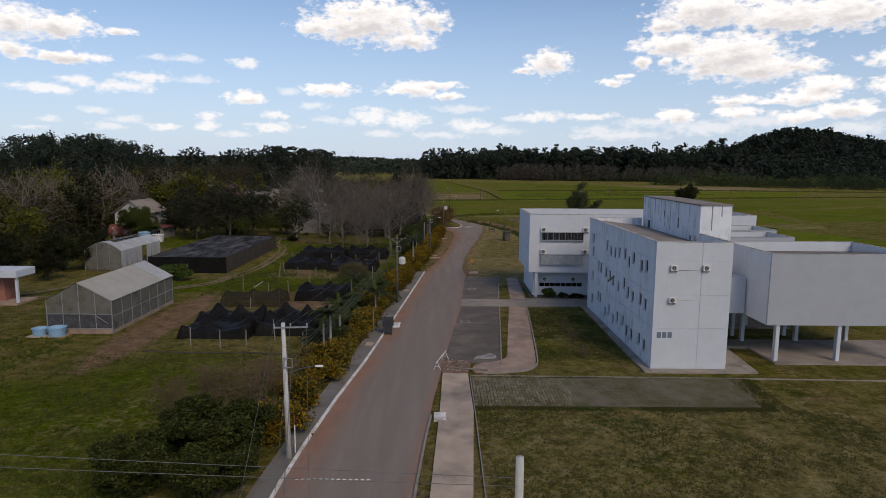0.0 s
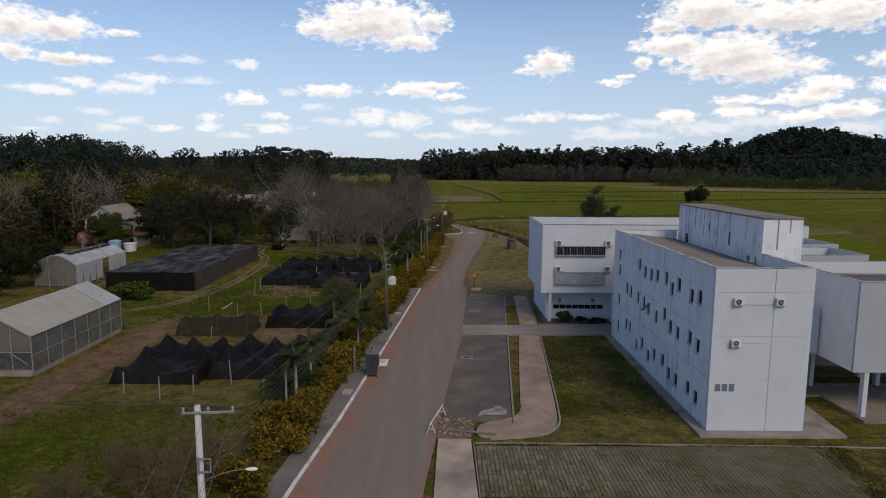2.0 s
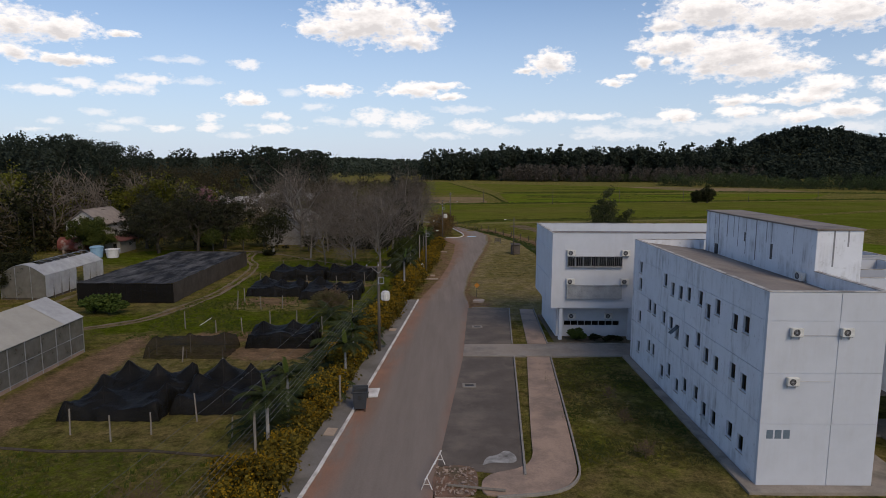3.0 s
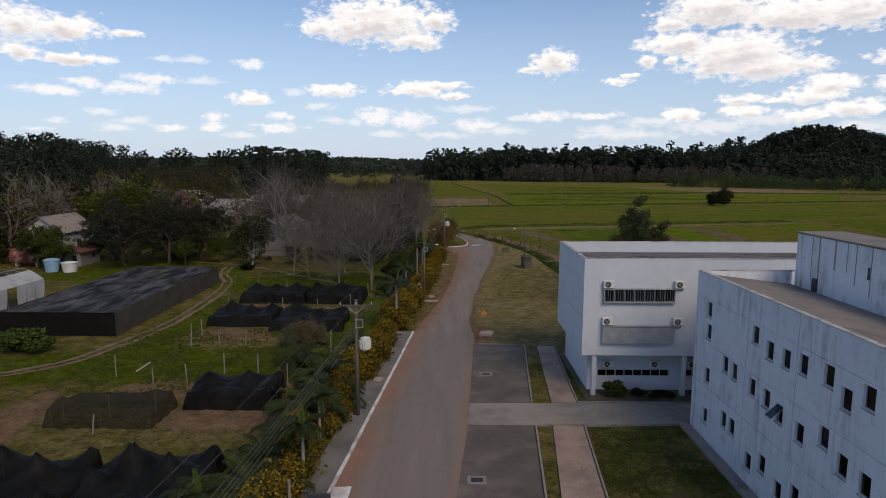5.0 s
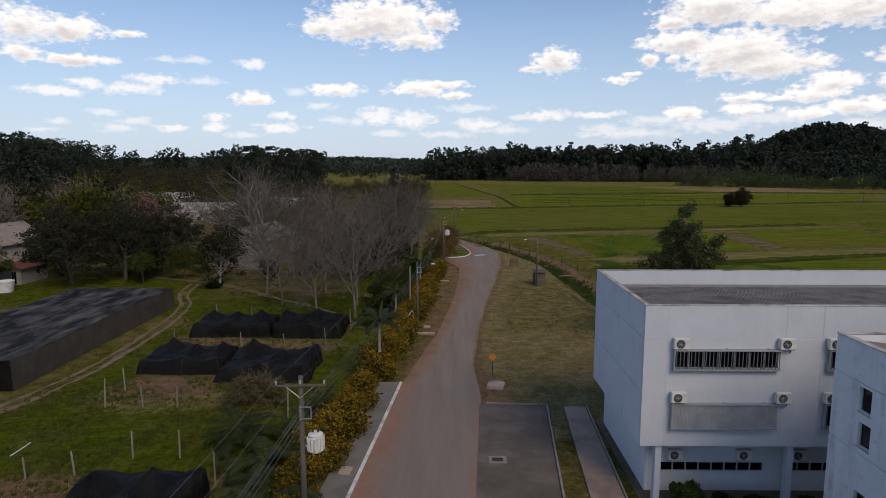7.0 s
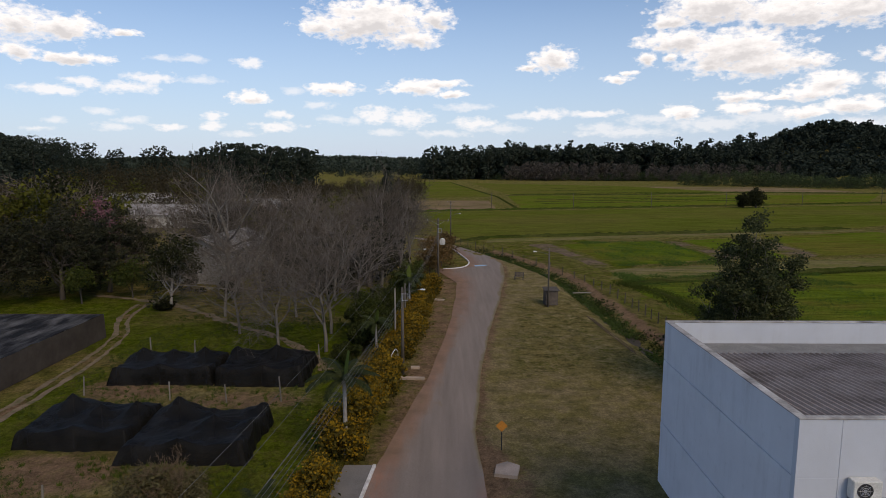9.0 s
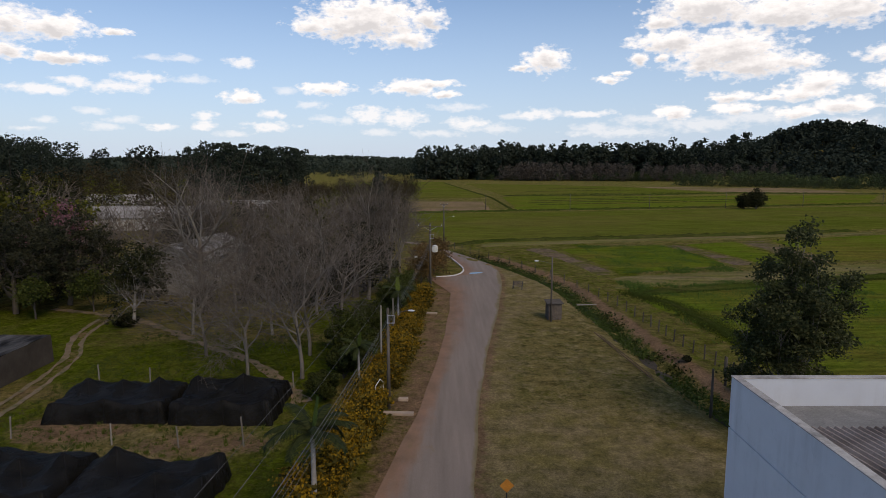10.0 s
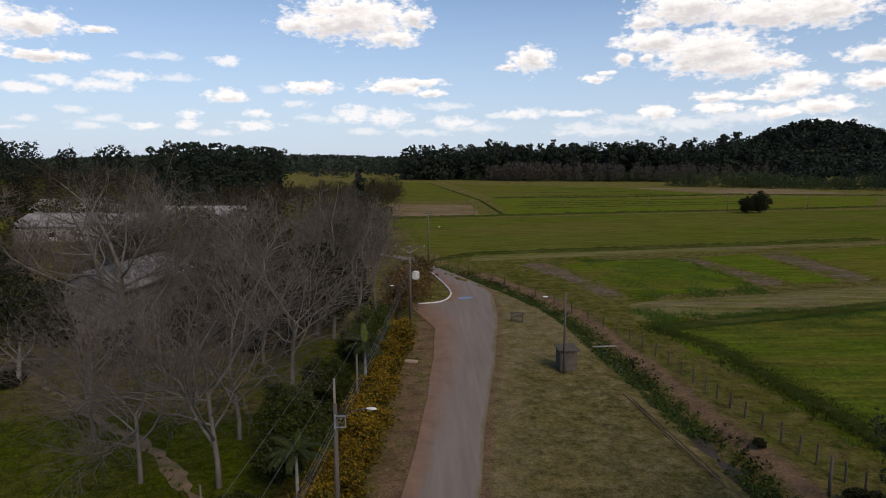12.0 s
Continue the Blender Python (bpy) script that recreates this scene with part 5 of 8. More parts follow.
def corrugated(x0, x1, ya, yb, za, zb, ym=None, zm=None, period=0.24, amp=0.055):
    """Wavy roofing sheets, the waves running along y; with a ridge at ym."""
    n = int((x1 - x0) / period * 6)
    rows = [(ya, za)] + ([(ym, zm)] if ym else []) + [(yb, zb)]
    g = Geo()
    for y, z in rows:
        for i in range(n + 1):
            x = x0 + (x1 - x0) * i / n
            g.v.append((x, y, z + amp * math.sin(2 * math.pi * i / 6)))
    for k in range(len(rows) - 1):
        for i in range(n):
            a = k * (n + 1) + i
            g.f.append((a, a + 1, a + n + 2, a + n + 1))
    return g


def louvre_window(parent, place, u0, u1, v0, v1, closed, seed):
    """A ribbon window behind a rack of upright louvres on brackets."""
    rng = random.Random(seed)
    f = Geo()
    put_box(f, place, u0 - 0.05, v0 - 0.07, -0.28, u1 + 0.05, v0, -0.02)
    put_box(f, place, u0 - 0.05, v1, -0.28, u1 + 0.05, v1 + 0.06, -0.02)
    put_box(f, place, u0 - 0.05, v0, -0.28, u0, v1, -0.02)
    n = 7
    for k in range(1, n):
        u = u0 + (u1 - u0) * k / n
        put_box(f, place, u - 0.03, v0, -0.10, u + 0.03, v1, -0.02)
    for k in range(3):
        u = u0 + 0.6 + (u1 - u0 - 1.2) * k / 2
        put_box(f, place, u - 0.015, v1 + 0.06, -0.22, u + 0.015, v1 + 0.12, 0.0)
        put_box(f, place, u - 0.015, v0 - 0.14, -0.22, u + 0.015, v0 - 0.07, 0.0)
    win = part("window", f, FIN, parent, "louvred ribbon window")
    part("pane", Geo().quad(place(u0, v0, 0.12), place(u1, v0, 0.12), place(u1, v1, 0.12), place(u0, v1, 0.12)), GLASS, win)
    step = 0.145 if closed else 0.19
    k = u0 + step / 2
    proto = None
    w = 0.135 if closed else 0.04
    while k < u1:
        if proto is None:
            s = Geo()
            put_box(s, place, k - w / 2, v0 + 0.01, -0.21, k + w / 2, v1 - 0.01, -0.17)
            proto = (part("slat", s, FIN if closed else FIN_DARK, win), k)
        else:
            o = proto[0].copy()
            scene.collection.objects.link(o)
            o.location.x += k - proto[1]
        k += step


def bar_block(x0, x1, y0, y1, zb, zt, joints, bays, cols, label, seed, face=None):
    """A raised bar on columns: front wall with ribbon windows, end walls, parapets round a sheet roof."""
    b = thing("building", label, "building", (0, 0, 0), group="teaching blocks")
    s = lambda u, v, w: (u, y0 + w, v)
    wst = lambda u, v, w: (x0 + w, u, v)
    est = lambda u, v, w: (x1 - w, u, v)
    nth = lambda u, v, w: (u, y1 - w, v)
    holes = [(a, 7.62, c, 8.6) for a, c in bays] + [(a, 4.42, c, 5.68) for a, c in bays]
    sw = part("wall", wall(s, (x0, x1), (zb, zt), 0.22, holes, joints, [a - 0.35 for a, c in bays] + [c + 0.3 for a, c in bays], 0.03, 0.012), face or WHITE, b, "white front wall with panel joints")
    for i, (a, c) in enumerate(bays):
        louvre_window(sw, s, a, c, 7.62, 8.6, False, seed + i)
        louvre_window(sw, s, a, c, 4.42, 5.68, i == 0, seed + 9 + i)
    part("wall", wall(wst, (y0 + 0.22, y1), (zb, zt), 0.22, (), joints), WHITE_SIDE, b, "shaded blue-white end wall")
    part("wall", wall(est, (y0 + 0.22, y1), (zb, zt), 0.22), WHITE_SIDE, b)
    part("wall", wall(nth, (x0 + 0.22, x1 - 0.22), (zb, zt), 0.22), WHITE, b)
    # The soffit takes a darker grey than the white walls.
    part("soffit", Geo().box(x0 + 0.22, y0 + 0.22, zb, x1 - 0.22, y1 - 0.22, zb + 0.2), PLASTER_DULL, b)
    part("floor_slab", Geo().box(x0 + 0.22, y0 + 0.22, 6.55, x1 - 0.22, y1 - 0.22, 6.75), INSIDE, b)
    cop = Geo()
    for a, c, d, e in ((x0 - 0.03, y0 - 0.03, x0 + 0.25, y1 + 0.03), (x0 + 0.25, y0 - 0.03, x1 + 0.03, y0 + 0.2), (x0 + 0.25, y1 - 0.25, x1 + 0.03, y1 + 0.03), (x1 - 0.25, y0 + 0.2, x1 + 0.03, y1 - 0.25)):
        cop.box(a, c, zt, d, e, zt + 0.04, 0.01)
    part("coping", cop, COPING, b, "thin stained coping")
    part("roof", corrugated(x0 + 0.3, x1 - 0.3, y0 + 0.2, y1 - 2.45, zt - 0.12, zt - 0.72), FIBRE, b, "weathered wavy roofing sheets")
    part("gutter", Geo().box(x0 + 0.22, y1 - 2.75, zt - 1.12, x1 - 0.22, y1 - 0.22, zt - 0.95), FLAT_GREY, b, "flat grey roof gutter")
    for cx, cy in cols:
        part("column", Geo().box(cx - 0.17, cy - 0.22, 0.0, cx + 0.17, cy + 0.22, zb, 0.02), WHITE, b)
    return b, s


CX0, CX1, CY0, CY1 = 11.1, 40.5, 66.5, 77.3
bays = [(12.65, 18.1), (20.65, 26.1), (28.65, 34.1)]
front_block, front = bar_block(CX0, CX1, CY0, CY1, 3.32, 10.95, (6.25, 9.2), bays, [(12.15, 66.85), (19.2, 66.85), (26.3, 66.85), (33.4, 66.85)],
                               "white raised block with louvred ribbon windows on columns", 3)
for x in (12.95, 18.4, 20.9):
    for z in (9.0, 6.1):
        air_conditioner((x, CY0, z))


def ground_storey():
    """The recessed ground storey under the front block, with a band of small panes."""
    y0 = 68.0
    s = lambda u, v, w: (u, y0 + w, v)
    bands = [(12.75, 18.5), (19.7, 25.4)]
    gs = part("wall", wall(s, (12.1, 40), (0, 3.32), 0.2, [(a, 1.15, c, 1.68) for a, c in bands]), WHITE, front_block, "recessed ground-storey wall")
    for a, c in bands:
        f = Geo()
        put_box(f, s, a, 1.15, 0.03, c, 1.19, 0.1)
        put_box(f, s, a, 1.64, 0.03, c, 1.68, 0.1)
        n = 8
        for k in range(n + 1):
            u = a + (c - a) * k / n
            put_box(f, s, u - 0.04, 1.19, 0.03, u + 0.04, 1.64, 0.1)
        win = part("window", f, ALU, gs, "band of small panes")
        for k in range(n):
            p, q = a + (c - a) * k / n + 0.025, a + (c - a) * (k + 1) / n - 0.025
            part("pane", Geo().quad(s(p, 1.19, 0.07), s(q, 1.19, 0.07), s(q, 1.64, 0.07), s(p, 1.64, 0.07)), GLASS, win)
    part("wall", Geo().box(11.9, 68.0, 0, 12.1, 77.2, 3.32), WHITE_SIDE, front_block, "shaded ground-storey end wall")
    part("wall", Geo().box(12.1, 77.0, 0, 40, 77.2, 3.32), WHITE, front_block)
    part("plinth", slab([(11.4, 65.15), (40, 65.15), (40, 77.4), (11.4, 77.4)], -0.1, -0.005), DIRT, front_block, "planting bed soil")
    for x in (13.5, 17.3, 20.3):
        air_conditioner((x, y0, 2.22))


ground_storey()


def open_block():
    """The raised block on open columns, with no windows on its front."""
    x0, x1, y0, y1 = 28.5, 41.6, 39.6, 48.9
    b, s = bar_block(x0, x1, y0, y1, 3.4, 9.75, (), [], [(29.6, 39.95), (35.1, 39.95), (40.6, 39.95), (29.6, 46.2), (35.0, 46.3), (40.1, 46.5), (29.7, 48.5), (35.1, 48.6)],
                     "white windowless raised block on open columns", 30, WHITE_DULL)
    # DRIVE is the darker concrete; it puts the underside's shade into the slab colour.
    part("plinth", slab([(29.2, 39.0), (48, 39.0), (48, 46.6), (27.3, 46.6), (27.3, 44.0), (29.2, 44.0)], -0.1, 0.12), DRIVE, b, "stained concrete floor slab, toned darker for the shade under the block")
    part("link", Geo().box(24.2, 43.6, 3.5, 28.4, 52.0, 6.9, 0.02), WHITE, b, "white link between two blocks")
    air_conditioner((28.5, 46.2, 5.4), 270)
    air_conditioner((28.5, 44.4, 5.4), 270)


open_block()
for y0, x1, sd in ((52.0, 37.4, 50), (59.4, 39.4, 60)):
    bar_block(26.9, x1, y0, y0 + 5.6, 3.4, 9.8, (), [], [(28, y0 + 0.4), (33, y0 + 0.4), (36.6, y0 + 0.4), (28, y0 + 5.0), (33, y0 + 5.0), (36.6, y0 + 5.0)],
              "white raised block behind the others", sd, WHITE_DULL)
    setting("pavement", slab([(27.3, y0 - 0.6), (x1, y0 - 0.6), (x1, y0 + 5.8), (27.3, y0 + 5.8)], -0.1, 0.1), CONCRETE_RED, "stained concrete floor under a raised block", "pavement")


# ---- the nursery: greenhouses, screen house, shade nets ----
def greenhouse():
    x0, x1, y0, y1, e, r = -40.3, -33.7, 47.6, 61.8, 3.35, 5.15
    xm = (x0 + x1) / 2
    t = thing("greenhouse", "gabled greenhouse in milky plastic film on metal posts", "greenhouse")
    part("plinth", Geo().box(x0, y0, -0.05, x1, y0 + 0.12, 0.5).box(x1 - 0.12, y0, -0.05, x1, y1, 0.28).box(x0, y0, -0.05, x0 + 0.12, y1, 0.28).box(x0, y1 - 0.12, -0.05, x1, y1, 0.4), CONCRETE_RED, t, "low dusty base wall")
    fr = Geo()
    ys = [y0 + (y1 - y0) * k / 7 for k in range(8)]
    for y in ys:
        for x in (x0, x1):
            fr.box(x - 0.04, y - 0.04, 0, x + 0.04, y + 0.04, e)
        fr.tube((x0, y, e), (xm, y, r), 0.035, n=5).tube((x1, y, e), (xm, y, r), 0.035, n=5)
    for x, z in ((x0, e), (x1, e), (xm, r), (x1, 1.75), (x0, 1.75), (x1, 0.3)):
        fr.tube((x, y0, z), (x, y1, z), 0.04, n=5)
    for k in range(1, 4):
        x = x0 + (x1 - x0) * k / 4
        zt = e + (r - e) * (1 - abs(x - xm) / (xm - x0))
        fr.box(x - 0.035, y0 - 0.03, 0.5, x + 0.035, y0 + 0.03, zt)
        fr.box(x - 0.035, y1 - 0.03, 0.4, x + 0.035, y1 + 0.03, zt)
    for z in (0.5, 2.0):
        fr.tube((x0, y0 - 0.01, z), (x1, y0 - 0.01, z), 0.04, n=5)
    fr.tube((x0 + 4.8, y0 - 0.05, 2.0), (x0 + 6.2, y0 - 0.05, 1.0), 0.04, n=5)
    part("frame", fr, METAL, t, "grey metal frame")
    rg = Geo()
    ny = 14
    for side, xa in ((0, x0 - 0.12), (1, x1 + 0.12)):
        o = len(rg.v)
        for j in range(ny + 1):
            y = y0 - 0.1 + (y1 - y0 + 0.2) * j / ny
            for i in range(5):
                f = i / 4
                sag = -0.03 * math.sin(math.pi * f) - 0.025 * (j % 2) * math.sin(math.pi * f)
                rg.v.append((xa + (xm - xa) * f, y, e + 0.05 + (r + 0.06 - e) * f + sag))
        for j in range(ny):
            for i in range(4):
                k = o + j * 5 + i
                rg.f.append((k, k + 1, k + 6, k + 5))
    roof = part("roof", rg, FILM, t, "milky sagging film roof", smooth=True)
    part("roof_patch", Geo().quad((x1 + 0.13, y1 - 2.9, e + 0.075), (x1 + 0.13, y1 + 0.1, e + 0.075), (xm, y1 + 0.1, r + 0.135), (xm, y1 - 2.9, r + 0.135)), FILM_WHITE, roof, "newer whiter sheet")
    for x in (x0, x1):
        part("side_film", Geo().quad((x, y0, 0.28), (x, y1, 0.28), (x, y1, e), (x, y0, e)), FILM_SIDE, t, "dusty see-through side film")
    for y in (y0, y1):
        part("gable_film", Geo().add([(x0, y, 2.0), (x1, y, 2.0), (x1, y, e), (xm, y, r), (x0, y, e)], [(0, 1, 2, 3, 4)]), FILM_SIDE, t)
        part("insect_mesh", Geo().quad((x0, y, 0.5), (x1, y, 0.5), (x1, y, 2.0), (x0, y, 2.0)), MESH_DARK, t, "dark insect mesh")
    setting("floor", Geo().box(x0 + 0.12, y0 + 0.12, -0.06, x1 - 0.12, y1 - 0.12, 0.02), DIRT, "earth floor inside the greenhouse", "floor")


greenhouse()


def water_tub(at, r, h, mat, label, lid=False):
    t = thing("water_tub", label, "water tub", at, group="water tubs")
    part("tub", Geo().lathe([(0.0, 0.0), (r * 0.82, 0), (r * 0.9, h * 0.5), (r, h * 0.93), (r * 1.05, h * 0.95), (r * 1.05, h), (r * 0.97, h), (r * 0.86, h * 0.5), (r * 0.8, 0.06), (0.0, 0.06)], 20), mat, t, smooth=False)
    part("rib", Geo().lathe([(r * 0.86, h * 0.28), (r * 0.9, h * 0.3), (r * 0.88, h * 0.33)], 20).lathe([(r * 0.93, h * 0.6), (r * 0.965, h * 0.62), (r * 0.945, h * 0.66)], 20), mat, t)
    if lid:
        part("lid", Geo().lathe([(r * 1.07, h), (r * 1.07, h * 1.03), (r * 0.6, h * 1.14), (0.05, h * 1.18)], 20), mat, t)
    return t


setting("pavement", slab([(-41.6, 46.0), (-38.0, 46.0), (-37.8, 47.4), (-41.4, 47.4)], -0.05, 0.06), CONCRETE, "small concrete pad by the greenhouse", "pavement")
water_tub((-40.5, 46.7, 0.06), 0.75, 0.72, BLUE_TANK, "light blue plastic water tub on a pad")
water_tub((-38.75, 46.6, 0.06), 0.88, 0.85, BLUE_TANK, "larger light blue plastic water tub on a pad")
water_tub((-65.6, 121.6, 0), 1.2, 1.95, BLUE_TANK, "blue plastic water tank by the house", True)
water_tub((-62.6, 121.6, 0), 1.25, 1.6, WHITE_TANK, "white open water tank by the house")


def arched_greenhouse():
    x0, x1, y0, y1, e, r = -57.4, -51.5, 84.3, 98.0, 3.2, 4.6
    t = thing("greenhouse", "arched greenhouse in torn white film", "greenhouse")
    arc = [(x0 + (x1 - x0) * k / 10, e + (r - e) * math.sin(math.pi * k / 10)) for k in range(11)]
    fr = Geo()
    for j in range(9):
        y = y0 + (y1 - y0) * j / 8
        fr.path([(x0, y, 0), (x0, y, e)] + [(x, y, z) for x, z in arc] + [(x1, y, e), (x1, y, 0)], 0.035, 5)
    for x, z in (arc[0], arc[5], arc[10]):
        fr.tube((x, y0, z), (x, y1, z), 0.035, n=5)
    for x in (x0 + 2, x0 + 4):
        fr.box(x - 0.03, y0 - 0.03, 0, x + 0.03, y0 + 0.03, 4.3)
    part("frame", fr, METAL, t)
    rg = Geo()
    for j in range(9):
        y = y0 + (y1 - y0) * j / 8
        rg.v += [(x, y, z + 0.04) for x, z in arc]
    for j in range(8):
        for i in range(10):
            if 4 <= i <= 6 and j > 0:
                continue
            k = j * 11 + i
            rg.f.append((k, k + 1, k + 12, k + 11))
    part("roof", rg, FILM_WHITE, t, "white film with an open strip", smooth=True)
    inner = Geo().quad((x0 + 1.4, y0 + 2.6, 4.0), (x1 - 1.4, y0 + 2.6, 4.0), (x1 - 1.4, y1, 4.0), (x0 + 1.4, y1, 4.0))
    part("shade_cloth", inner, MESH_DARK, t, "grey shade cloth")
    for j in (0, 1, 2, 3, 5, 6, 7):
        a, b = y0 + (y1 - y0) * j / 8, y0 + (y1 - y0) * (j + 1) / 8
        part("side_film", Geo().quad((x1 + 0.02, a, 0.3), (x1 + 0.02, b - 0.3, 0.3), (x1 + 0.05, b, e), (x1 + 0.05, a, e)), FILM_WHITE, t, "torn white side film")
    part("side_film", Geo().quad((x0 - 0.02, y0, 0.3), (x0 - 0.02, y1, 0.3), (x0 - 0.02, y1, e), (x0 - 0.02, y0, e)), FILM_WHITE, t)
    part("front_film", Geo().add([(x0, y0, 0.2), (x1, y0, 0.2)] + [(x, y0, z) for x, z in reversed(arc)], [tuple(range(13))]), FILM_SIDE, t)
    setting("floor", Geo().box(x0 + 0.1, y0 + 0.1, -0.06, x1 - 0.1, y1 - 0.1, 0.02), DIRT, "earth floor inside the arched greenhouse", "floor")


arched_greenhouse()


def screen_house():
    x0, x1, y0, y1, h = -46.6, -34.3, 82.8, 112.5, 2.6
    t = thing("screen_house", "long flat screen house in dark netting", "screen house")
    g = Geo()
    nx, ny = 12, 26
    for j in range(ny + 1):
        for i in range(nx + 1):
            x, y = x0 + (x1 - x0) * i / nx, y0 + (y1 - y0) * j / ny
            sag = -0.10 * abs(math.sin(math.pi * i / 4)) - 0.08 * abs(math.sin(math.pi * j / 4)) + 0.04 * noise.noise((x * 0.7, y * 0.7, 0))
            g.v.append((x, y, h + sag))
    for j in range(ny):
        for i in range(nx):
            k = j * (nx + 1) + i
            g.f.append((k, k + 1, k + nx + 2, k + nx + 1))
    part("roof_net", g, NET_ROOF, t, "grey-black sagging roof net", smooth=True)
    for (ax, ay), (bx, by) in (((x0, y0), (x1, y0)), ((x1, y0), (x1, y1)), ((x0, y0), (x0, y1)), ((x0, y1), (x1, y1))):
        s = Geo()
        n = 24
        for i in range(n + 1):
            f = i / n
            w = 0.05 * math.sin(i * 1.9)
            px, py = ax + (bx - ax) * f, ay + (by - ay) * f
            s.v += [(px + w, py + w, 0.0), (px, py, h - 0.08)]
        for i in range(n):
            s.f.append((2 * i, 2 * i + 2, 2 * i + 3, 2 * i + 1))
        part("side_net", s, NET_FRONT if ay == by == y0 else NET_SIDE, t, "black side net" if ay == by == y0 else "brown-grey side net", smooth=True)
    for i in range(4):
        for j in range(8):
            part("post", Geo().tube((x0 + 0.1 + (x1 - x0 - 0.2) * i / 3, y0 + 0.1 + (y1 - y0 - 0.2) * j / 7, 0), (x0 + 0.1 + (x1 - x0 - 0.2) * i / 3, y0 + 0.1 + (y1 - y0 - 0.2) * j / 7, h - 0.1), 0.06, n=6), WOOD_POST, t)


screen_house()


def shade_net(x0, y0, x1, y1, tops, seed, cloth=None, label="black shade netting draped over posts", sag=0.26):
    """A cloth pulled over post tops (x, y, z): it peaks at the posts, swags between them and hangs to the ground along its hem."""
    t = thing("shade_net", label, "shade net", group="shade nets")
    nx, ny = max(12, int((x1 - x0) / 0.22)), max(12, int((y1 - y0) / 0.22))
    hm = sum(p[2] for p in tops) / len(tops)
    g = Geo()

    def level(x, y):
        low = hm * (1 - 2.0 * sag)
        z = low
        for px, py, pz in tops:
            z = max(z, low + (pz - low) * math.exp(-math.hypot(x - px, y - py) / 1.0))
        crease = abs(noise.noise((x * 0.8, y * 0.8, seed))) * 0.25
        return z - crease + 0.03 * noise.noise((x * 4, y * 4, seed))
    steps = (0.0, 0.72, 0.38, -0.03)
    for j in range(-3, ny + 4):
        for i in range(-3, nx + 4):
            ci, cj = min(max(i, 0), nx), min(max(j, 0), ny)
            x, y = x0 + (x1 - x0) * ci / nx, y0 + (y1 - y0) * cj / ny
            z = level(x, y)
            over = max(abs(i - ci), abs(j - cj))
            if over:
                z *= steps[over]
            fl = 0.1 + 0.02 * math.sin((x + y) * 5.3 + seed) + 0.09 * noise.noise((x * 0.5, y * 0.5, seed + 3.0))
            g.v.append((x + (i - ci) * fl, y + (j - cj) * fl, z))
    w = nx + 7
    for j in range(ny + 6):
        for i in range(w - 1):
            k = j * w + i
            g.f.append((k, k + 1, k + w + 1, k + w))
    part("net", g, cloth or NET, t, smooth=True)
    for px, py, pz in tops:
        part("post", Geo().tube((px, py, -0.1), (px, py, pz - 0.3), 0.045, 0.04, n=6), WOOD_POST, t)
    return t


shade_net(-26.2, 46.2, -19.7, 53.6, [(-26.1, 46.5, 1.35), (-19.8, 46.6, 1.45), (-24.4, 48.2, 1.75), (-19.9, 48.4, 2.1), (-24.8, 52.8, 2.35), (-22.0, 51.6, 2.45), (-19.9, 53.2, 2.1), (-26.0, 51.2, 1.7)], 1, sag=0.34)
shade_net(-18.9, 47.4, -13.0, 54.4, [(-18.7, 47.8, 1.4), (-13.2, 49.6, 2.0), (-17.4, 53.0, 2.6), (-14.8, 51.9, 2.35), (-13.1, 54.0, 1.8), (-18.6, 51.0, 1.9), (-15.9, 48.6, 1.7)], 2, sag=0.34)
shade_net(-27.0, 60.2, -20.0, 64.0, [(-26.6, 61.3, 1.8), (-23.7, 62.0, 1.95), (-20.7, 62.7, 2.0), (-20.1, 60.4, 1.2), (-26.9, 60.4, 1.2), (-23.4, 60.3, 1.1)], 3, NET_WORN, "brownish worn shade netting over posts", 0.2)
shade_net(-18.7, 63.5, -12.5, 67.2, [(-17.9, 65.9, 2.25), (-14.9, 66.2, 2.25), (-12.6, 65.4, 2.1), (-12.7, 63.7, 1.75), (-15.6, 63.6, 1.75), (-18.5, 63.7, 1.2), (-18.4, 67.0, 1.6), (-12.7, 67.0, 1.8)], 4, sag=0.2)
shade_net(-26.2, 87.2, -19.2, 92.2, [(-24.8, 91.2, 2.3), (-22.2, 90.0, 2.0), (-19.8, 90.2, 2.15), (-26.0, 88.0, 1.1), (-19.4, 87.5, 1.4), (-22.6, 87.4, 1.5)], 5, sag=0.22)
shade_net(-18.5, 85.4, -11.2, 91.2, [(-17.1, 90.6, 2.35), (-13.9, 88.3, 1.95), (-11.3, 88.0, 2.0), (-18.2, 86.0, 1.1), (-15.2, 85.6, 1.5), (-11.5, 85.7, 1.5), (-11.5, 91.0, 1.7)], 6, sag=0.22)
shade_net(-26.2, 98.9, -18.3, 103.4, [(-25.2, 102.2, 2.2), (-22.6, 102.2, 2.1), (-19.9, 102.3, 2.2), (-26.0, 99.1, 1.5), (-22.4, 99.0, 1.8), (-18.6, 99.1, 1.7)], 7, sag=0.2)
shade_net(-17.6, 98.6, -10.7, 104.2, [(-17.2, 102.8, 2.2), (-13.8, 103.0, 2.3), (-10.9, 100.6, 2.1), (-17.3, 98.9, 1.6), (-13.9, 98.7, 1.8), (-10.9, 98.8, 1.8)], 8, sag=0.2)


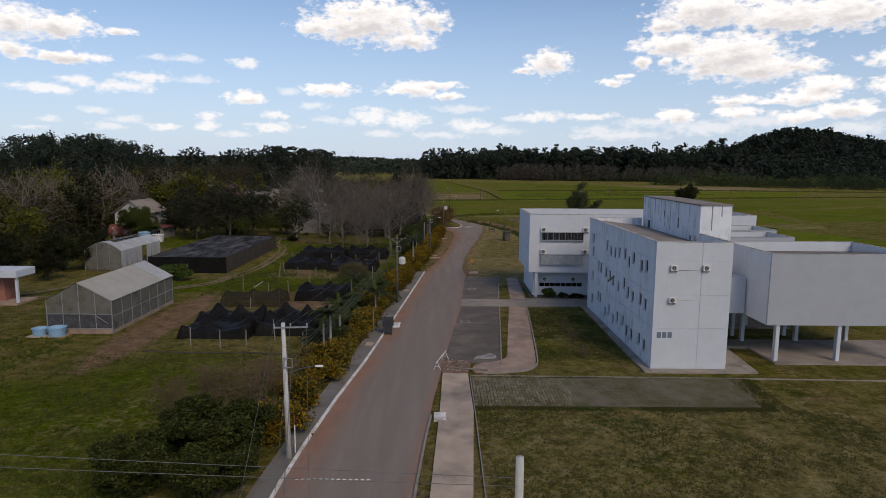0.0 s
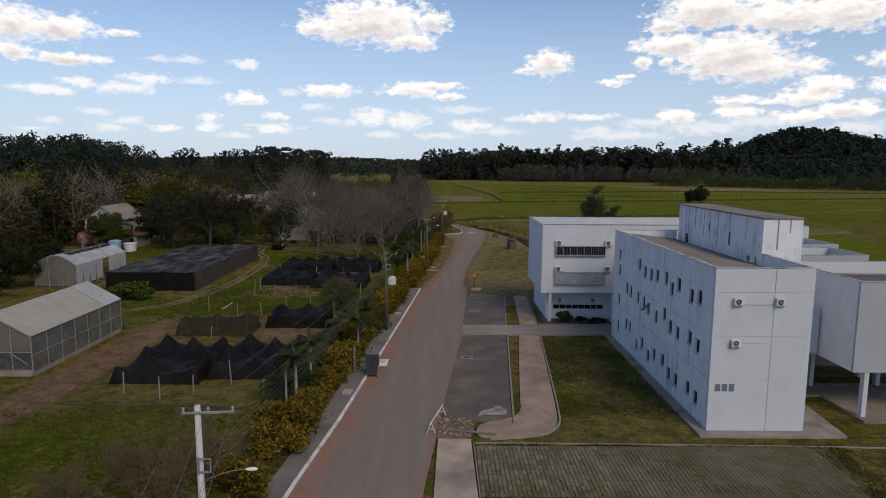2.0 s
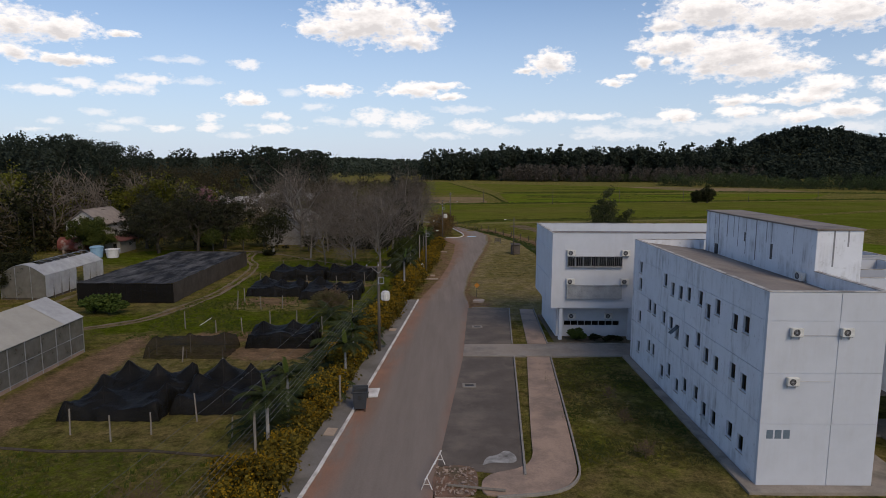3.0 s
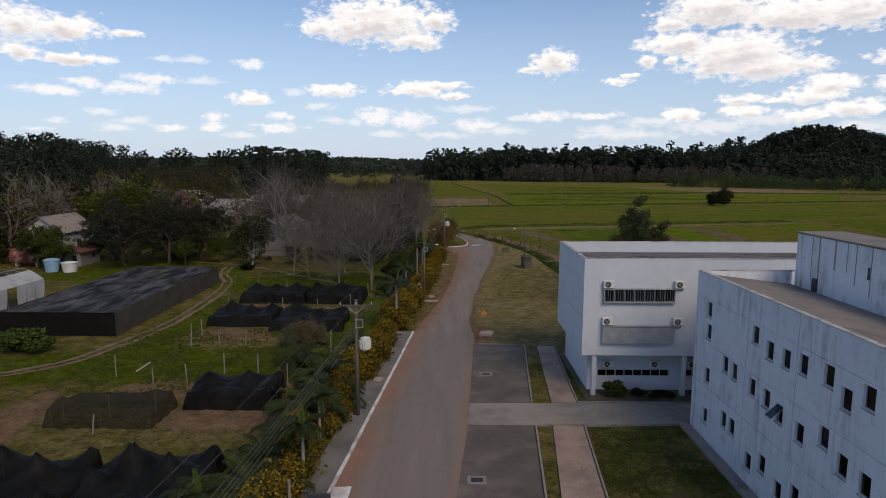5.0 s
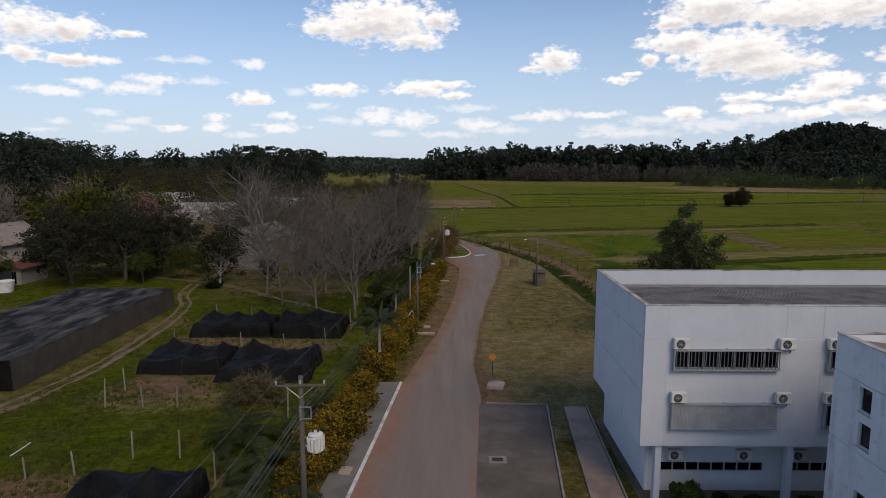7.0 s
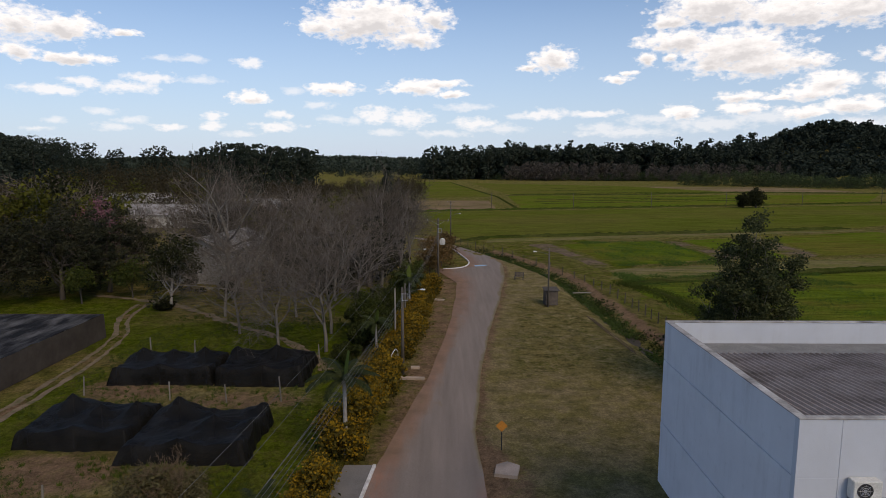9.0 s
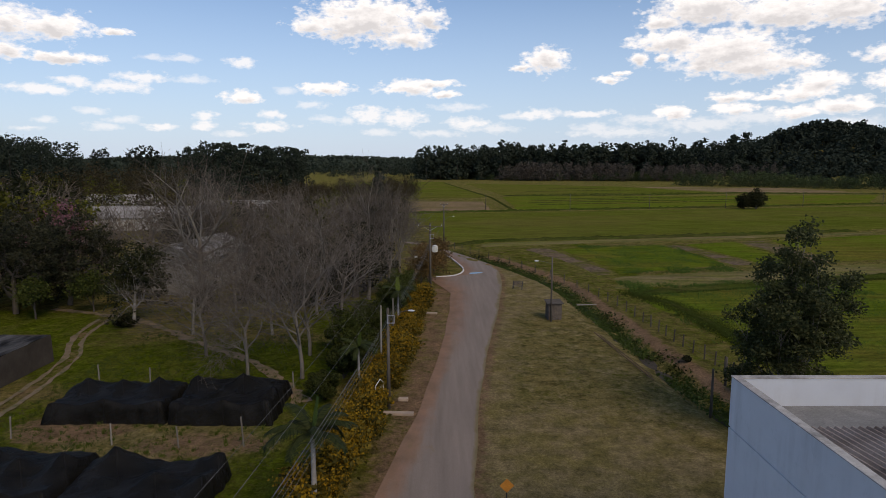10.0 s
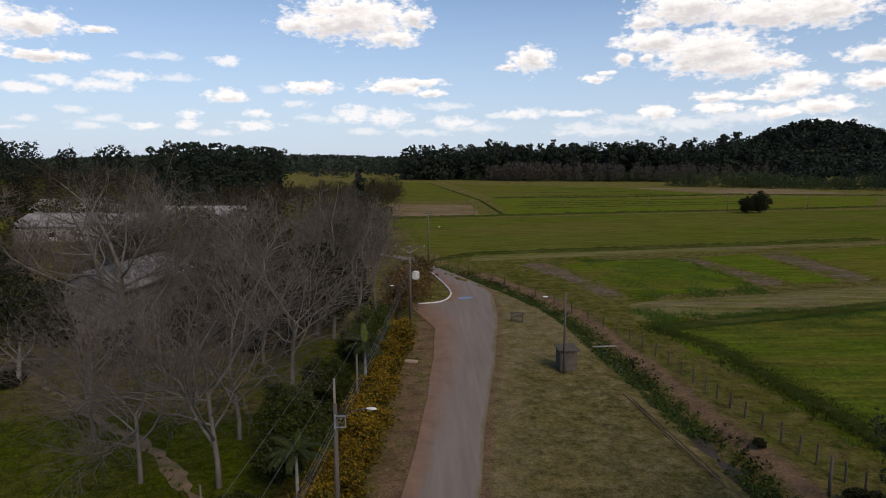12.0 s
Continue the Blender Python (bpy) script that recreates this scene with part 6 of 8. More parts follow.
def post(at, h, r=0.06, lean=(0, 0), group="garden posts", label="grey weathered wooden garden post"):
    t = thing("wooden_post", label, "post", at, group=group)
    part("shaft", Geo().tube((0, 0, -0.15), (lean[0], lean[1], h), r, r * 0.85, n=7), WOOD_POST, t)
    return t


_r = random.Random(11)
for x, y in ((-24.3, 43.8), (-21.1, 42.8), (-19.0, 43.9), (-16.8, 46.0), (-13.5, 43.4), (-23.3, 59.1), (-27.7, 70.4), (-23.8, 68.9), (-21.2, 69.4), (-18.8, 71.5), (-15.9, 71.6), (-12.5, 68.5),
             (-25.1, 79.7), (-25.2, 82.9), (-22.2, 79.7), (-19.6, 79.7), (-10.7, 77.7), (-27.2, 96.4), (-25.9, 105), (-22, 105.2), (-10.6, 105.5), (-11.4, 95.2), (-15.5, 95), (-20, 95.4)):
    post((x, y, 0), _r.uniform(1.3, 2.2), 0.06, (_r.uniform(-0.12, 0.12), _r.uniform(-0.08, 0.08)))
setting("furrow", Geo().path([(-28, 41.8, -0.02), (-24, 41.3, -0.02), (-18.3, 41.5, -0.02), (-15, 41.0, -0.02), (-12.7, 40.6, -0.02)], 0.10, 6), DIRT_DARK, "dark furrow across the grass", "furrow")


# ---- houses among the trees ----
def house(x0, y0, x1, y1, e, r, wallmat, roofmat, label, along="y", openings=(), turn=0.0):
    """A gabled house: four walls with openings, two roof slopes with thickness and overhang, gables."""
    cx, cy = (x0 + x1) / 2, (y0 + y1) / 2
    t = thing("house", label, "house", (cx, cy, 0), turn, "houses")
    a, b = (x1 - x0) / 2, (y1 - y0) / 2
    T = 0.2
    sides = ((lambda u, v, w: (u, -b + w, v), (-a, a), "s"), (lambda u, v, w: (u, b - w, v), (-a, a), "n"),
             (lambda u, v, w: (-a + w, u, v), (-b + T, b - T), "w"), (lambda u, v, w: (a - w, u, v), (-b + T, b - T), "e"))
    for place, us, key in sides:
        holes = [(u - w / 2, z0, u + w / 2, z1) for k, u, w, z0, z1 in openings if k == key]
        wl = part("wall", wall(place, us, (0, e), T, holes), wallmat, t)
        for h in holes:
            f = Geo()
            put_box(f, place, h[0], h[1], 0.06, h[2], h[1] + 0.06, 0.12)
            put_box(f, place, h[0], h[3] - 0.06, 0.06, h[2], h[3], 0.12)
            for u in (h[0], (h[0] + h[2]) / 2 - 0.03, h[2] - 0.06):
                put_box(f, place, u, h[1] + 0.06, 0.06, u + 0.06, h[3] - 0.06, 0.12)
            win = part("window", f, ALU, wl)
            part("pane", Geo().quad(place(h[0], h[1], 0.09), place(h[2], h[1], 0.09), place(h[2], h[3], 0.09), place(h[0], h[3], 0.09)), GLASS, win)
    o = 0.5
    g = Geo()
    gabs = []
    if along == "y":
        for s in (-1, 1):
            p = [(s * (a + o), -b - o, e - 0.12), (s * (a + o), b + o, e - 0.12), (0, b + o, r), (0, -b - o, r)]
            g.add(p + [(x, y, z + 0.1) for x, y, z in p], ((0, 1, 2, 3), (4, 7, 6, 5), (0, 4, 5, 1), (1, 5, 6, 2), (2, 6, 7, 3), (3, 7, 4, 0)))
        for y in (-b + 0.02, b - 0.22):
            gab = Geo()
            gabs.append(gab)
            gab.add([(-a, y, e), (a, y, e), (0, y, r - 0.02), (-a, y + T, e), (a, y + T, e), (0, y + T, r - 0.02)], ((0, 1, 2), (3, 5, 4), (0, 3, 4, 1), (1, 4, 5, 2), (2, 5, 3, 0)))
    else:
        for s in (-1, 1):
            p = [(-a - o, s * (b + o), e - 0.12), (a + o, s * (b + o), e - 0.12), (a + o, 0, r), (-a - o, 0, r)]
            g.add(p + [(x, y, z + 0.1) for x, y, z in p], ((0, 1, 2, 3), (4, 7, 6, 5), (0, 4, 5, 1), (1, 5, 6, 2), (2, 6, 7, 3), (3, 7, 4, 0)))
        for x in (-a + 0.02, a - 0.22):
            gab = Geo()
            gabs.append(gab)
            gab.add([(x, -b, e), (x, b, e), (x, 0, r - 0.02), (x + T, -b, e), (x + T, b, e), (x + T, 0, r - 0.02)], ((0, 1, 2), (3, 5, 4), (0, 3, 4, 1), (1, 4, 5, 2), (2, 5, 3, 0)))
    for gab in gabs:
        part("gable", gab, wallmat, t)
    roof = part("roof", g, roofmat, t)
    ridge = Geo().tube((0, -b - o, r + 0.08), (0, b + o, r + 0.08), 0.12, n=6) if along == "y" else Geo().tube((-a - o, 0, r + 0.08), (a + o, 0, r + 0.08), 0.12, n=6)
    part("ridge", ridge, roofmat, roof)
    return t


house(-76.8, 131, -69.4, 141.5, 5.4, 8.2, PLASTER, ROOF_TILE, "greyed white house with a dull brown sheet roof among trees", "y", (("s", -2, 1.4, 1.2, 2.6), ("s", 2, 1.4, 1.2, 2.6), ("e", 0, 1.4, 2.5, 3.8)))
house(-67.2, 126.8, -63.8, 133, 2.5, 3.1, PLASTER_DULL, surface("dull red roof sheet", (0.16, 0.06, 0.05), (0.12, 0.055, 0.05), 1, 10), "small grey-white outbuilding with a dull red roof", "y", (("s", 0.6, 0.8, 0.0, 2.0), ("e", 1, 1.0, 1.0, 1.9)))
house(-38, 141, -30.4, 156, 4.9, 6.9, PLASTER_DULL, ROOF_PALE, "grey-white barn with a pale sheet roof", "y", (("s", 1.5, 0.9, 4.0, 4.5), ("e", -3, 1.2, 1.5, 2.6), ("e", 3, 1.2, 1.5, 2.6)), -8)
house(-96, 222, -66, 236, 3.6, 6.0, PLASTER, ROOF_PALE, "long low shed with a pale roof behind trees", "x", (("s", -6, 1.4, 1.0, 2.2), ("s", 0, 1.4, 1.0, 2.2), ("s", 6, 1.4, 1.0, 2.2)))
house(-72, 246, -50, 258, 3.6, 6.2, PLASTER, ROOF_PALE, "low shed with a pale roof behind trees", "x", (("s", -4, 1.4, 1.0, 2.2), ("s", 4, 1.4, 1.0, 2.2)))
house(-130, 214, -104, 228, 3.8, 6.4, PLASTER, ROOF_PALE, "long low shed with a pale roof behind trees", "x", (("s", -4, 1.4, 1.0, 2.2), ("s", 4, 1.4, 1.0, 2.2)))
house(-120, 268, -98, 280, 4.2, 7.0, PLASTER, ROOF_PALE, "far shed with a pale roof behind trees", "x")
house(-118, 182, -100, 194, 3.4, 5.6, PLASTER, ROOF_TILE, "far low house with a brown roof behind trees", "x")


def brick_house():
    """The corner of a red brick house under a flat white eave."""
    t = thing("house", "red brick house with a flat white roof slab on posts", "house", group="houses")
    s = lambda u, v, w: (u, 61.4 + w, v)
    e = lambda u, v, w: (-54.2 - w, u, v)
    ws = part("wall", wall(s, (-70, -54.2), (0.2, 3.2), 0.2, [(-56.6, 1.2, -55.4, 2.3), (-60.4, 1.2, -59.2, 2.3)]), BRICK_RED, t, "red brick wall")
    part("wall", wall(e, (61.6, 63.4), (0.2, 3.2), 0.2), BRICK_RED, t, "red brick wall")
    for u in (-56.0, -59.8):
        window(ws, s, u, 1.75, 1.2, 1.1)
    part("roof", Geo().box(-70.5, 60.0, 3.3, -51.7, 63.6, 4.2, 0.04), WHITE, t, "white flat roof slab")
    for x in (-52.0, -58.0, -64.0):
        part("column", Geo().box(x - 0.15, 60.3, 0, x + 0.15, 60.6, 3.3, 0.02), WHITE, t)
    part("plinth", slab([(-70.5, 59.8), (-51.7, 59.8), (-51.7, 63.6), (-70.5, 63.6)], -0.1, 0.2), CONCRETE_RED, t)


brick_house()


def fuel_tank():
    t = thing("fuel_tank", "horizontal rust-red steel tank on cradles", "tank", (-73, 127.2, 0), 0)
    n = 18
    g = Geo().tube((-2.7, 0, 1.75), (2.7, 0, 1.75), 1.45, n=n)
    for s in (-1, 1):
        g.tube((s * 2.7, 0, 1.75), (s * 2.95, 0, 1.75), 1.45, 0.9, n=n)
    part("shell", g, RUST, t, smooth=False)
    for x in (-1.8, 1.8):
        part("cradle", Geo().box(x - 0.2, -1.1, 0, x + 0.2, 1.1, 0.65, 0.03), CONCRETE, t)


fuel_tank()


# ---- trees ----
def branch_tubes(segs):
    """Open tubes round (p0, p1, r0, r1) segments, as vertex and face arrays: five sides for limbs, three for twigs."""
    V, F, o = [], [], 0
    P0, P1 = np.array([s[0] for s in segs]), np.array([s[1] for s in segs])
    R0, R1 = np.array([s[2] for s in segs]), np.array([s[3] for s in segs])
    D = P1 - P0
    D /= np.maximum(np.linalg.norm(D, axis=1, keepdims=True), 1e-9)
    ref = np.where(np.abs(D[:, 2:3]) < 0.9, np.array([[0, 0, 1.0]]), np.array([[1.0, 0, 0]]))
    A = np.cross(D, ref)
    A /= np.linalg.norm(A, axis=1, keepdims=True)
    B = np.cross(D, A)
    for thick, n in ((True, 6), (False, 3)):
        k = np.where((R0 > 0.05) == thick)[0]
        if not len(k):
            continue
        ang = 2 * np.pi * np.arange(n) / n
        ring = A[k][:, None, :] * np.cos(ang)[None, :, None] + B[k][:, None, :] * np.sin(ang)[None, :, None]
        v = np.concatenate([P0[k][:, None, :] + ring * R0[k][:, None, None], P1[k][:, None, :] + ring * R1[k][:, None, None]], 1)
        base = o + np.arange(len(k))[:, None] * 2 * n
        i = np.arange(n)
        f = np.stack([base + i, base + (i + 1) % n, base + n + (i + 1) % n, base + n + i], -1).reshape(-1, 4)
        V.append(v.reshape(-1, 3))
        F.append(f)
        o += len(k) * 2 * n
    return np.concatenate(V), np.concatenate(F)


def grow(rng, height, spread, trunk_r, bare_to=0.3, depth=4, kids=(5, 4, 4, 3), rise=0.55, bend=0.25):
    """A branching skeleton: a list of segments and the tips of the last level."""
    segs, tips = [], []
    lengths = [0.40 * height, 0.40 * height * (0.7 + 0.3 * spread), 0.25 * height, 0.15 * height, 0.09 * height, 0.06 * height]

    def shoot(p, d, length, r, level):
        n = 4 if level < 2 else (3 if level < depth else 2)
        pts, dirs, rad = [p], [d], [r]
        for k in range(n):
            w = rng.normal(0, bend * (0.2 if level == 0 else 0.85), 3)
            d = d + w + np.array([0, 0, 0.12 if level == 1 else (0.05 if level == 0 else 0.02)])
            d = d / np.linalg.norm(d)
            q = p + d * length / n
            r1 = r * (0.88 if level == 0 else 0.80)
            segs.append((p, q, r, r1, level))
            p, r = q, r1
            pts.append(p), dirs.append(d), rad.append(r)
        if level >= depth:
            tips.append(p)
            return
        m = kids[min(level, len(kids) - 1)]
        turn = rng.uniform(0, 2 * np.pi)
        for j in range(m + 1):
            last = j == m
            f = 1.0 if last else ((bare_to + (1 - bare_to) * (j + rng.uniform(0.3, 1)) / m) if level == 0 else rng.uniform(0.25, 1.0))
            i = min(int(f * n), n - 1)
            base = pts[i] + (pts[i + 1] - pts[i]) * min(f * n - i, 1.0)
            a = turn + j * 2.4 + rng.uniform(-0.5, 0.5)
            if level == 0:
                el = radians(rng.uniform(22, 48)) * (0.6 + 0.8 * rise) if not last else radians(72)
                nd = np.array([np.cos(a) * np.cos(el), np.sin(a) * np.cos(el), np.sin(el)])
            else:
                ax = np.cross(dirs[i + 1], rng.normal(0, 1, 3))
                ax /= max(np.linalg.norm(ax), 1e-6)
                th = radians(rng.uniform(28, 62)) if not last else radians(15)
                nd = dirs[i + 1] * np.cos(th) + ax * np.sin(th) + np.array([0, 0, 0.12 * rise])
                nd /= np.linalg.norm(nd)
            rr = max(rad[i] * (0.8 if last else rng.uniform(0.46, 0.64)), 0.014 if level < 3 else 0.011)
            shoot(base, nd, lengths[level + 1] * rng.uniform(0.7, 1.15), rr, level + 1)
    shoot(np.zeros(3), np.array([0, 0, 1.0]), lengths[0], trunk_r, 0)
    top = max(s[1][2] for s in segs)
    k = height / top
    segs = [(a * k, b * k, c, d, lv) for a, b, c, d, lv in segs]
    return segs, [t * k for t in tips]


def mesh_data(name, V, F, mat, smooth=True):
    me = bpy.data.meshes.new(name)
    me.from_pydata(V.tolist() if hasattr(V, "tolist") else V, [], F.tolist() if hasattr(F, "tolist") else F)
    me.materials.append(mat)
    if smooth:
        me.polygons.foreach_set("use_smooth", [True] * len(me.polygons))
    return me


def leaf_quads(rng, centres, size, droop=0.3, aspect=1.6):
    """Small folded-diamond leaves at random turns about the given centres."""
    n = len(centres)
    d = rng.normal(0, 1, (n, 3))
    d[:, 2] = d[:, 2] * 0.6 - droop
    d /= np.linalg.norm(d, axis=1, keepdims=True)
    e = np.cross(d, rng.normal(0, 1, (n, 3)))
    e /= np.maximum(np.linalg.norm(e, axis=1, keepdims=True), 1e-6)
    s = size * rng.uniform(0.6, 1.4, (n, 1))
    a, b = d * s * aspect / 2, e * s / 2
    nrm = np.cross(d, e) * s * 0.15
    V = np.stack([centres - a, centres + b + nrm, centres + a, centres - b + nrm], 1).reshape(-1, 3)
    i = np.arange(n)[:, None] * 4
    return V, (i + np.arange(4)[None, :])


def part_data(name, me, parent, label=""):
    ob = new(name, me)
    ob.parent = parent
    return tagged(ob, label) if label else ob


def bare_tree(seed, height, spread=0.9, r=0.2, bare=0.3, kids=(6, 5, 4, 3), bark=None, label="leafless tree with fine grey-brown twigs", rise=0.55, wide=1.0):
    rng = np.random.default_rng(seed)
    segs, tips = grow(rng, height, spread, r, bare, len(kids), kids, rise)
    k = np.array([wide, wide, 1.0])
    segs = [(a * k, b * k, c, d, lv) for a, b, c, d, lv in segs]
    t = thing("bare_tree", label, "tree", group="leafless trees")
    V, F = branch_tubes([s[:4] for s in segs if s[4] <= 2])
    part_data("trunk", mesh_data("trunk", V, F, bark or BARK_GREY), t)
    V, F = branch_tubes([s[:4] for s in segs if s[4] > 2])
    part_data("branchwork", mesh_data("branchwork", V, F, TWIG_DRY if bark is TWIG_DRY else TWIG), t)
    return t


def leafy_tree(seed, height, spread, r, leaf, bark, n_leaves=5000, size=0.3, clump=1.0, label="evergreen tree with a dense dark crown", bare=0.42, rise=0.85, kids=(6, 4, 3), name="leafy_tree", depth=3, wide=0.8):
    rng = np.random.default_rng(seed)
    segs, tips = grow(rng, height * 0.93, spread, r, bare, depth, kids, rise)
    k = np.array([wide, wide, 1.0])
    segs, tips = [(a * k, b * k, c, d, lv) for a, b, c, d, lv in segs], [q * k for q in tips]
    t = thing(name, label, "tree", group="leafy trees")
    V, F = branch_tubes([s[:4] for s in segs])
    part_data("trunk", mesh_data("trunk", V, F, bark), t)
    tips = np.array(tips)
    pick = tips[rng.integers(0, len(tips), n_leaves)]
    c = pick + rng.normal(0, 1, (n_leaves, 3)) * clump * np.array([0.55, 0.55, 0.4])
    V, F = leaf_quads(rng, c, size)
    part_data("crown", mesh_data("crown", V, F, leaf, False), t)
    return t


def shrub(seed, rx, ry, h, leaf, n=2500, size=0.2, label="dense green shrub", name="shrub", stems=True, lumps=14, tight=0.2):
    """A shrub: stems from one foot and lumps of leaves with gaps between."""
    rng = np.random.default_rng(seed)
    t = thing(name, label, "shrub", group="shrubs")
    k = rng.normal(0, 1, (lumps, 3))
    k /= np.linalg.norm(k, axis=1, keepdims=True)
    k *= rng.uniform(0.35, 0.85, (lumps, 1))
    c = np.stack([k[:, 0] * rx, k[:, 1] * ry, h * 0.55 + k[:, 2] * h * 0.42], 1)
    pick = c[rng.integers(0, lumps, n)]
    u = rng.normal(0, 1, (n, 3))
    u /= np.linalg.norm(u, axis=1, keepdims=True)
    p = pick + u * rng.uniform(0.55, 1.1, (n, 1)) * np.array([rx, ry, h * 0.5]) * tight * 1.75
    p[:, 2] = np.clip(p[:, 2], 0.03, None)
    V, F = leaf_quads(rng, p, size, 0.1)
    part_data("crown", mesh_data("crown", V, F, leaf, False), t)
    if stems:
        segs = []
        for q in c:
            m = q * np.array([0.4, 0.4, 0.5]) + rng.normal(0, 0.06, 3)
            segs += [(np.zeros(3), m, 0.05, 0.035), (m, q, 0.035, 0.012)]
        V, F = branch_tubes(segs)
        part_data("stem", mesh_data("stem", V, F, BARK_DARK), t)
    return t


def spread_out(proto, rows):
    """The first row places the thing itself, the rest its copies: x, y, turn, scale."""
    for i, (x, y, turn, s) in enumerate(rows):
        z = 0.0
        m = pose(x, y, z, 0, 0, turn)
        if i == 0:
            proto.matrix_basis = m @ Matrix.Scale(s, 4)
        else:
            copy_thing(proto, m).scale = (s, s, s)


spread_out(bare_tree(1, 13.0, 1.2, 0.17, 0.36, (7, 6, 4, 4), rise=0.45, wide=1.12), [(-15.2, 108.4, 0, 0.98), (-20.8, 114.0, 70, 0.95), (-16.5, 121.2, 140, 1.0), (-26, 147, 30, 1.15), (-25, 121.5, 300, 1.0)])
spread_out(bare_tree(2, 14.5, 1.0, 0.2, 0.4, (7, 5, 4, 4), rise=0.55, wide=1.1), [(-10.4, 107.8, 0, 0.98), (-11.1, 114.2, 90, 0.9), (-9.8, 125, 170, 1.0), (-13.5, 130, 250, 1.05), (-36, 150, 40, 1.1), (-23.5, 131, 20, 0.95)])
spread_out(bare_tree(3, 17.6, 0.55, 0.22, 0.4, rise=1.1, label="tall slender leafless tree with upright branches"), [(-8.3, 138.6, 0, 1.13), (-5.8, 138.4, 120, 1.08), (-9.4, 144.6, 240, 1.05), (-4.6, 150, 200, 0.9)])
spread_out(bare_tree(4, 16, 1.5, 0.24, 0.25, rise=0.3), [(-17.5, 136, 0, 0.95), (-26, 158, 130, 1.05), (-40, 166, 260, 1.1), (-10, 162, 320, 1.05)])
spread_out(bare_tree(5, 19.5, 1.25, 0.42, 0.32, (8, 5, 4, 4), label="tall spreading leafless tree with a wide crown", rise=0.6, wide=1.25), [(-30.5, 139, 40, 1.08), (-44, 176, 160, 0.95), (-22, 152, 90, 0.85)])
spread_out(leafy_tree(6, 9.5, 0.7, 0.22, LEAF_DARK, BARK_WHITE, 2600, 0.24, 0.7, "tree with whitish bark and thin dark leaves", 0.35), [(-33.2, 125.5, 0, 1.0)])
spread_out(shrub(7, 1.6, 1.5, 1.1, LEAF_DARK, 1500, 0.28, "low dark shrub at a tree's foot"), [(-33.6, 125.2, 0, 1.0)])
spread_out(leafy_tree(8, 13.0, 0.95, 0.36, LEAF_GREY, BARK_DARK, 10000, 0.19, 0.55, "dark grey-green evergreen with a wide low crown", 0.3, 0.5, kids=(8, 5, 4), wide=1.05), [(-56.5, 127.5, 0, 1.08), (-50, 130.8, 80, 1.04), (-46.2, 135.4, 150, 1.05), (-62.0, 134, 230, 0.9), (-53, 139, 310, 1.05)])
spread_out(leafy_tree(9, 8.2, 0.9, 0.3, LEAF_DARK, BARK_DARK, 9000, 0.2, 0.65, "dense dark evergreen at the wood's edge", 0.12), [(-61, 82, 0, 1.0), (-57.5, 87, 90, 0.9), (-66, 78, 160, 0.95), (-58.5, 76.5, 220, 0.6), (-71, 86, 300, 0.9), (-66, 92, 40, 0.7), (-38.5, 138, 120, 0.95), (-22, 137, 30, 0.6), (-15.5, 139, 200, 0.55), (-27.5, 131, 260, 0.5), (-11.5, 133, 90, 0.45), (-18, 146, 10, 0.7), (-13, 148, 60, 0.85), (-24, 150, 140, 0.8), (-8, 152, 220, 0.7), (-10.2, 139.8, 330, 1.5)])
spread_out(leafy_tree(10, 6.5, 0.9, 0.15, LEAF_BUSH, BARK_DARK, 13000, 0.14, 0.5, "bushy green tree beside the hedge", 0.15), [(-6.4, 110, 0, 0.85), (-5.7, 117.5, 80, 0.75), (-4.4, 125.5, 150, 0.8), (-4.0, 132.5, 220, 0.8), (-66.6, 124.0, 40, 1.2), (-70.2, 125.0, 100, 1.1)])
spread_out(leafy_tree(11, 10.5, 0.8, 0.2, LEAF_OLIVE, BARK_GREY, 3800, 0.27, 1.0, "tree with yellow-green young leaves", 0.2), [(-12.5, 152, 0, 0.9), (-84, 148, 60, 1.1), (-81, 92, 140, 1.3), (-86, 101, 330, 1.35), (-74.5, 97, 15, 1.05), (-90, 122, 75, 1.25), (-38, 172, 200, 0.9), (-75, 160, 280, 1.1), (-68, 168, 20, 1.0), (-24, 170, 100, 0.85), (-88, 116, 240, 1.0), (-66, 152, 45, 1.6), (-73, 151, 130, 1.45), (-112, 165, 210, 1.75), (-60, 158, 300, 1.4), (-98, 140, 10, 1.5)])
spread_out(leafy_tree(12, 13.8, 0.7, 0.22, leaves("eucalyptus leaves", (0.028, 0.036, 0.014), (0.082, 0.088, 0.036)), BARK_GREY, 30000, 0.115, 0.5, "tall open-crowned tree beside the white block", 0.16, 0.7, kids=(9, 4, 3), wide=0.52), [(23.8, 95.8, 0, 1.1)])
spread_out(leafy_tree(13, 8.5, 1.3, 0.4, LEAF_DARK, BARK_DARK, 5000, 0.42, 1.2, "round dark tree alone in the meadow", 0.1), [(123.5, 297.5, 0, 0.95), (118.5, 297, 90, 0.75), (84, 84, 30, 0.7), (92, 86, 200, 0.75)])
spread_out(leafy_tree(14, 7.5, 0.95, 0.14, leaves("rusty hedge tree leaves", (0.11, 0.075, 0.03), (0.16, 0.1, 0.04)), BARK_DARK, 2600, 0.24, 0.8, "small rusty-leaved tree by the bend", 0.15), [(-0.6, 151, 0, 0.9), (-1.6, 147, 90, 0.75), (0.2, 158, 160, 0.85)])
spread_out(shrub(15, 3.4, 3.0, 4.0, LEAF_SHRUB, 17000, 0.13, "large dark green shrub by the hedge", lumps=36, tight=0.125), [(-13.0, 20.3, 0, 1.0), (-15.6, 22.0, 80, 0.8), (-11.9, 16.2, 200, 0.8), (-16.2, 17.0, 290, 0.85)])
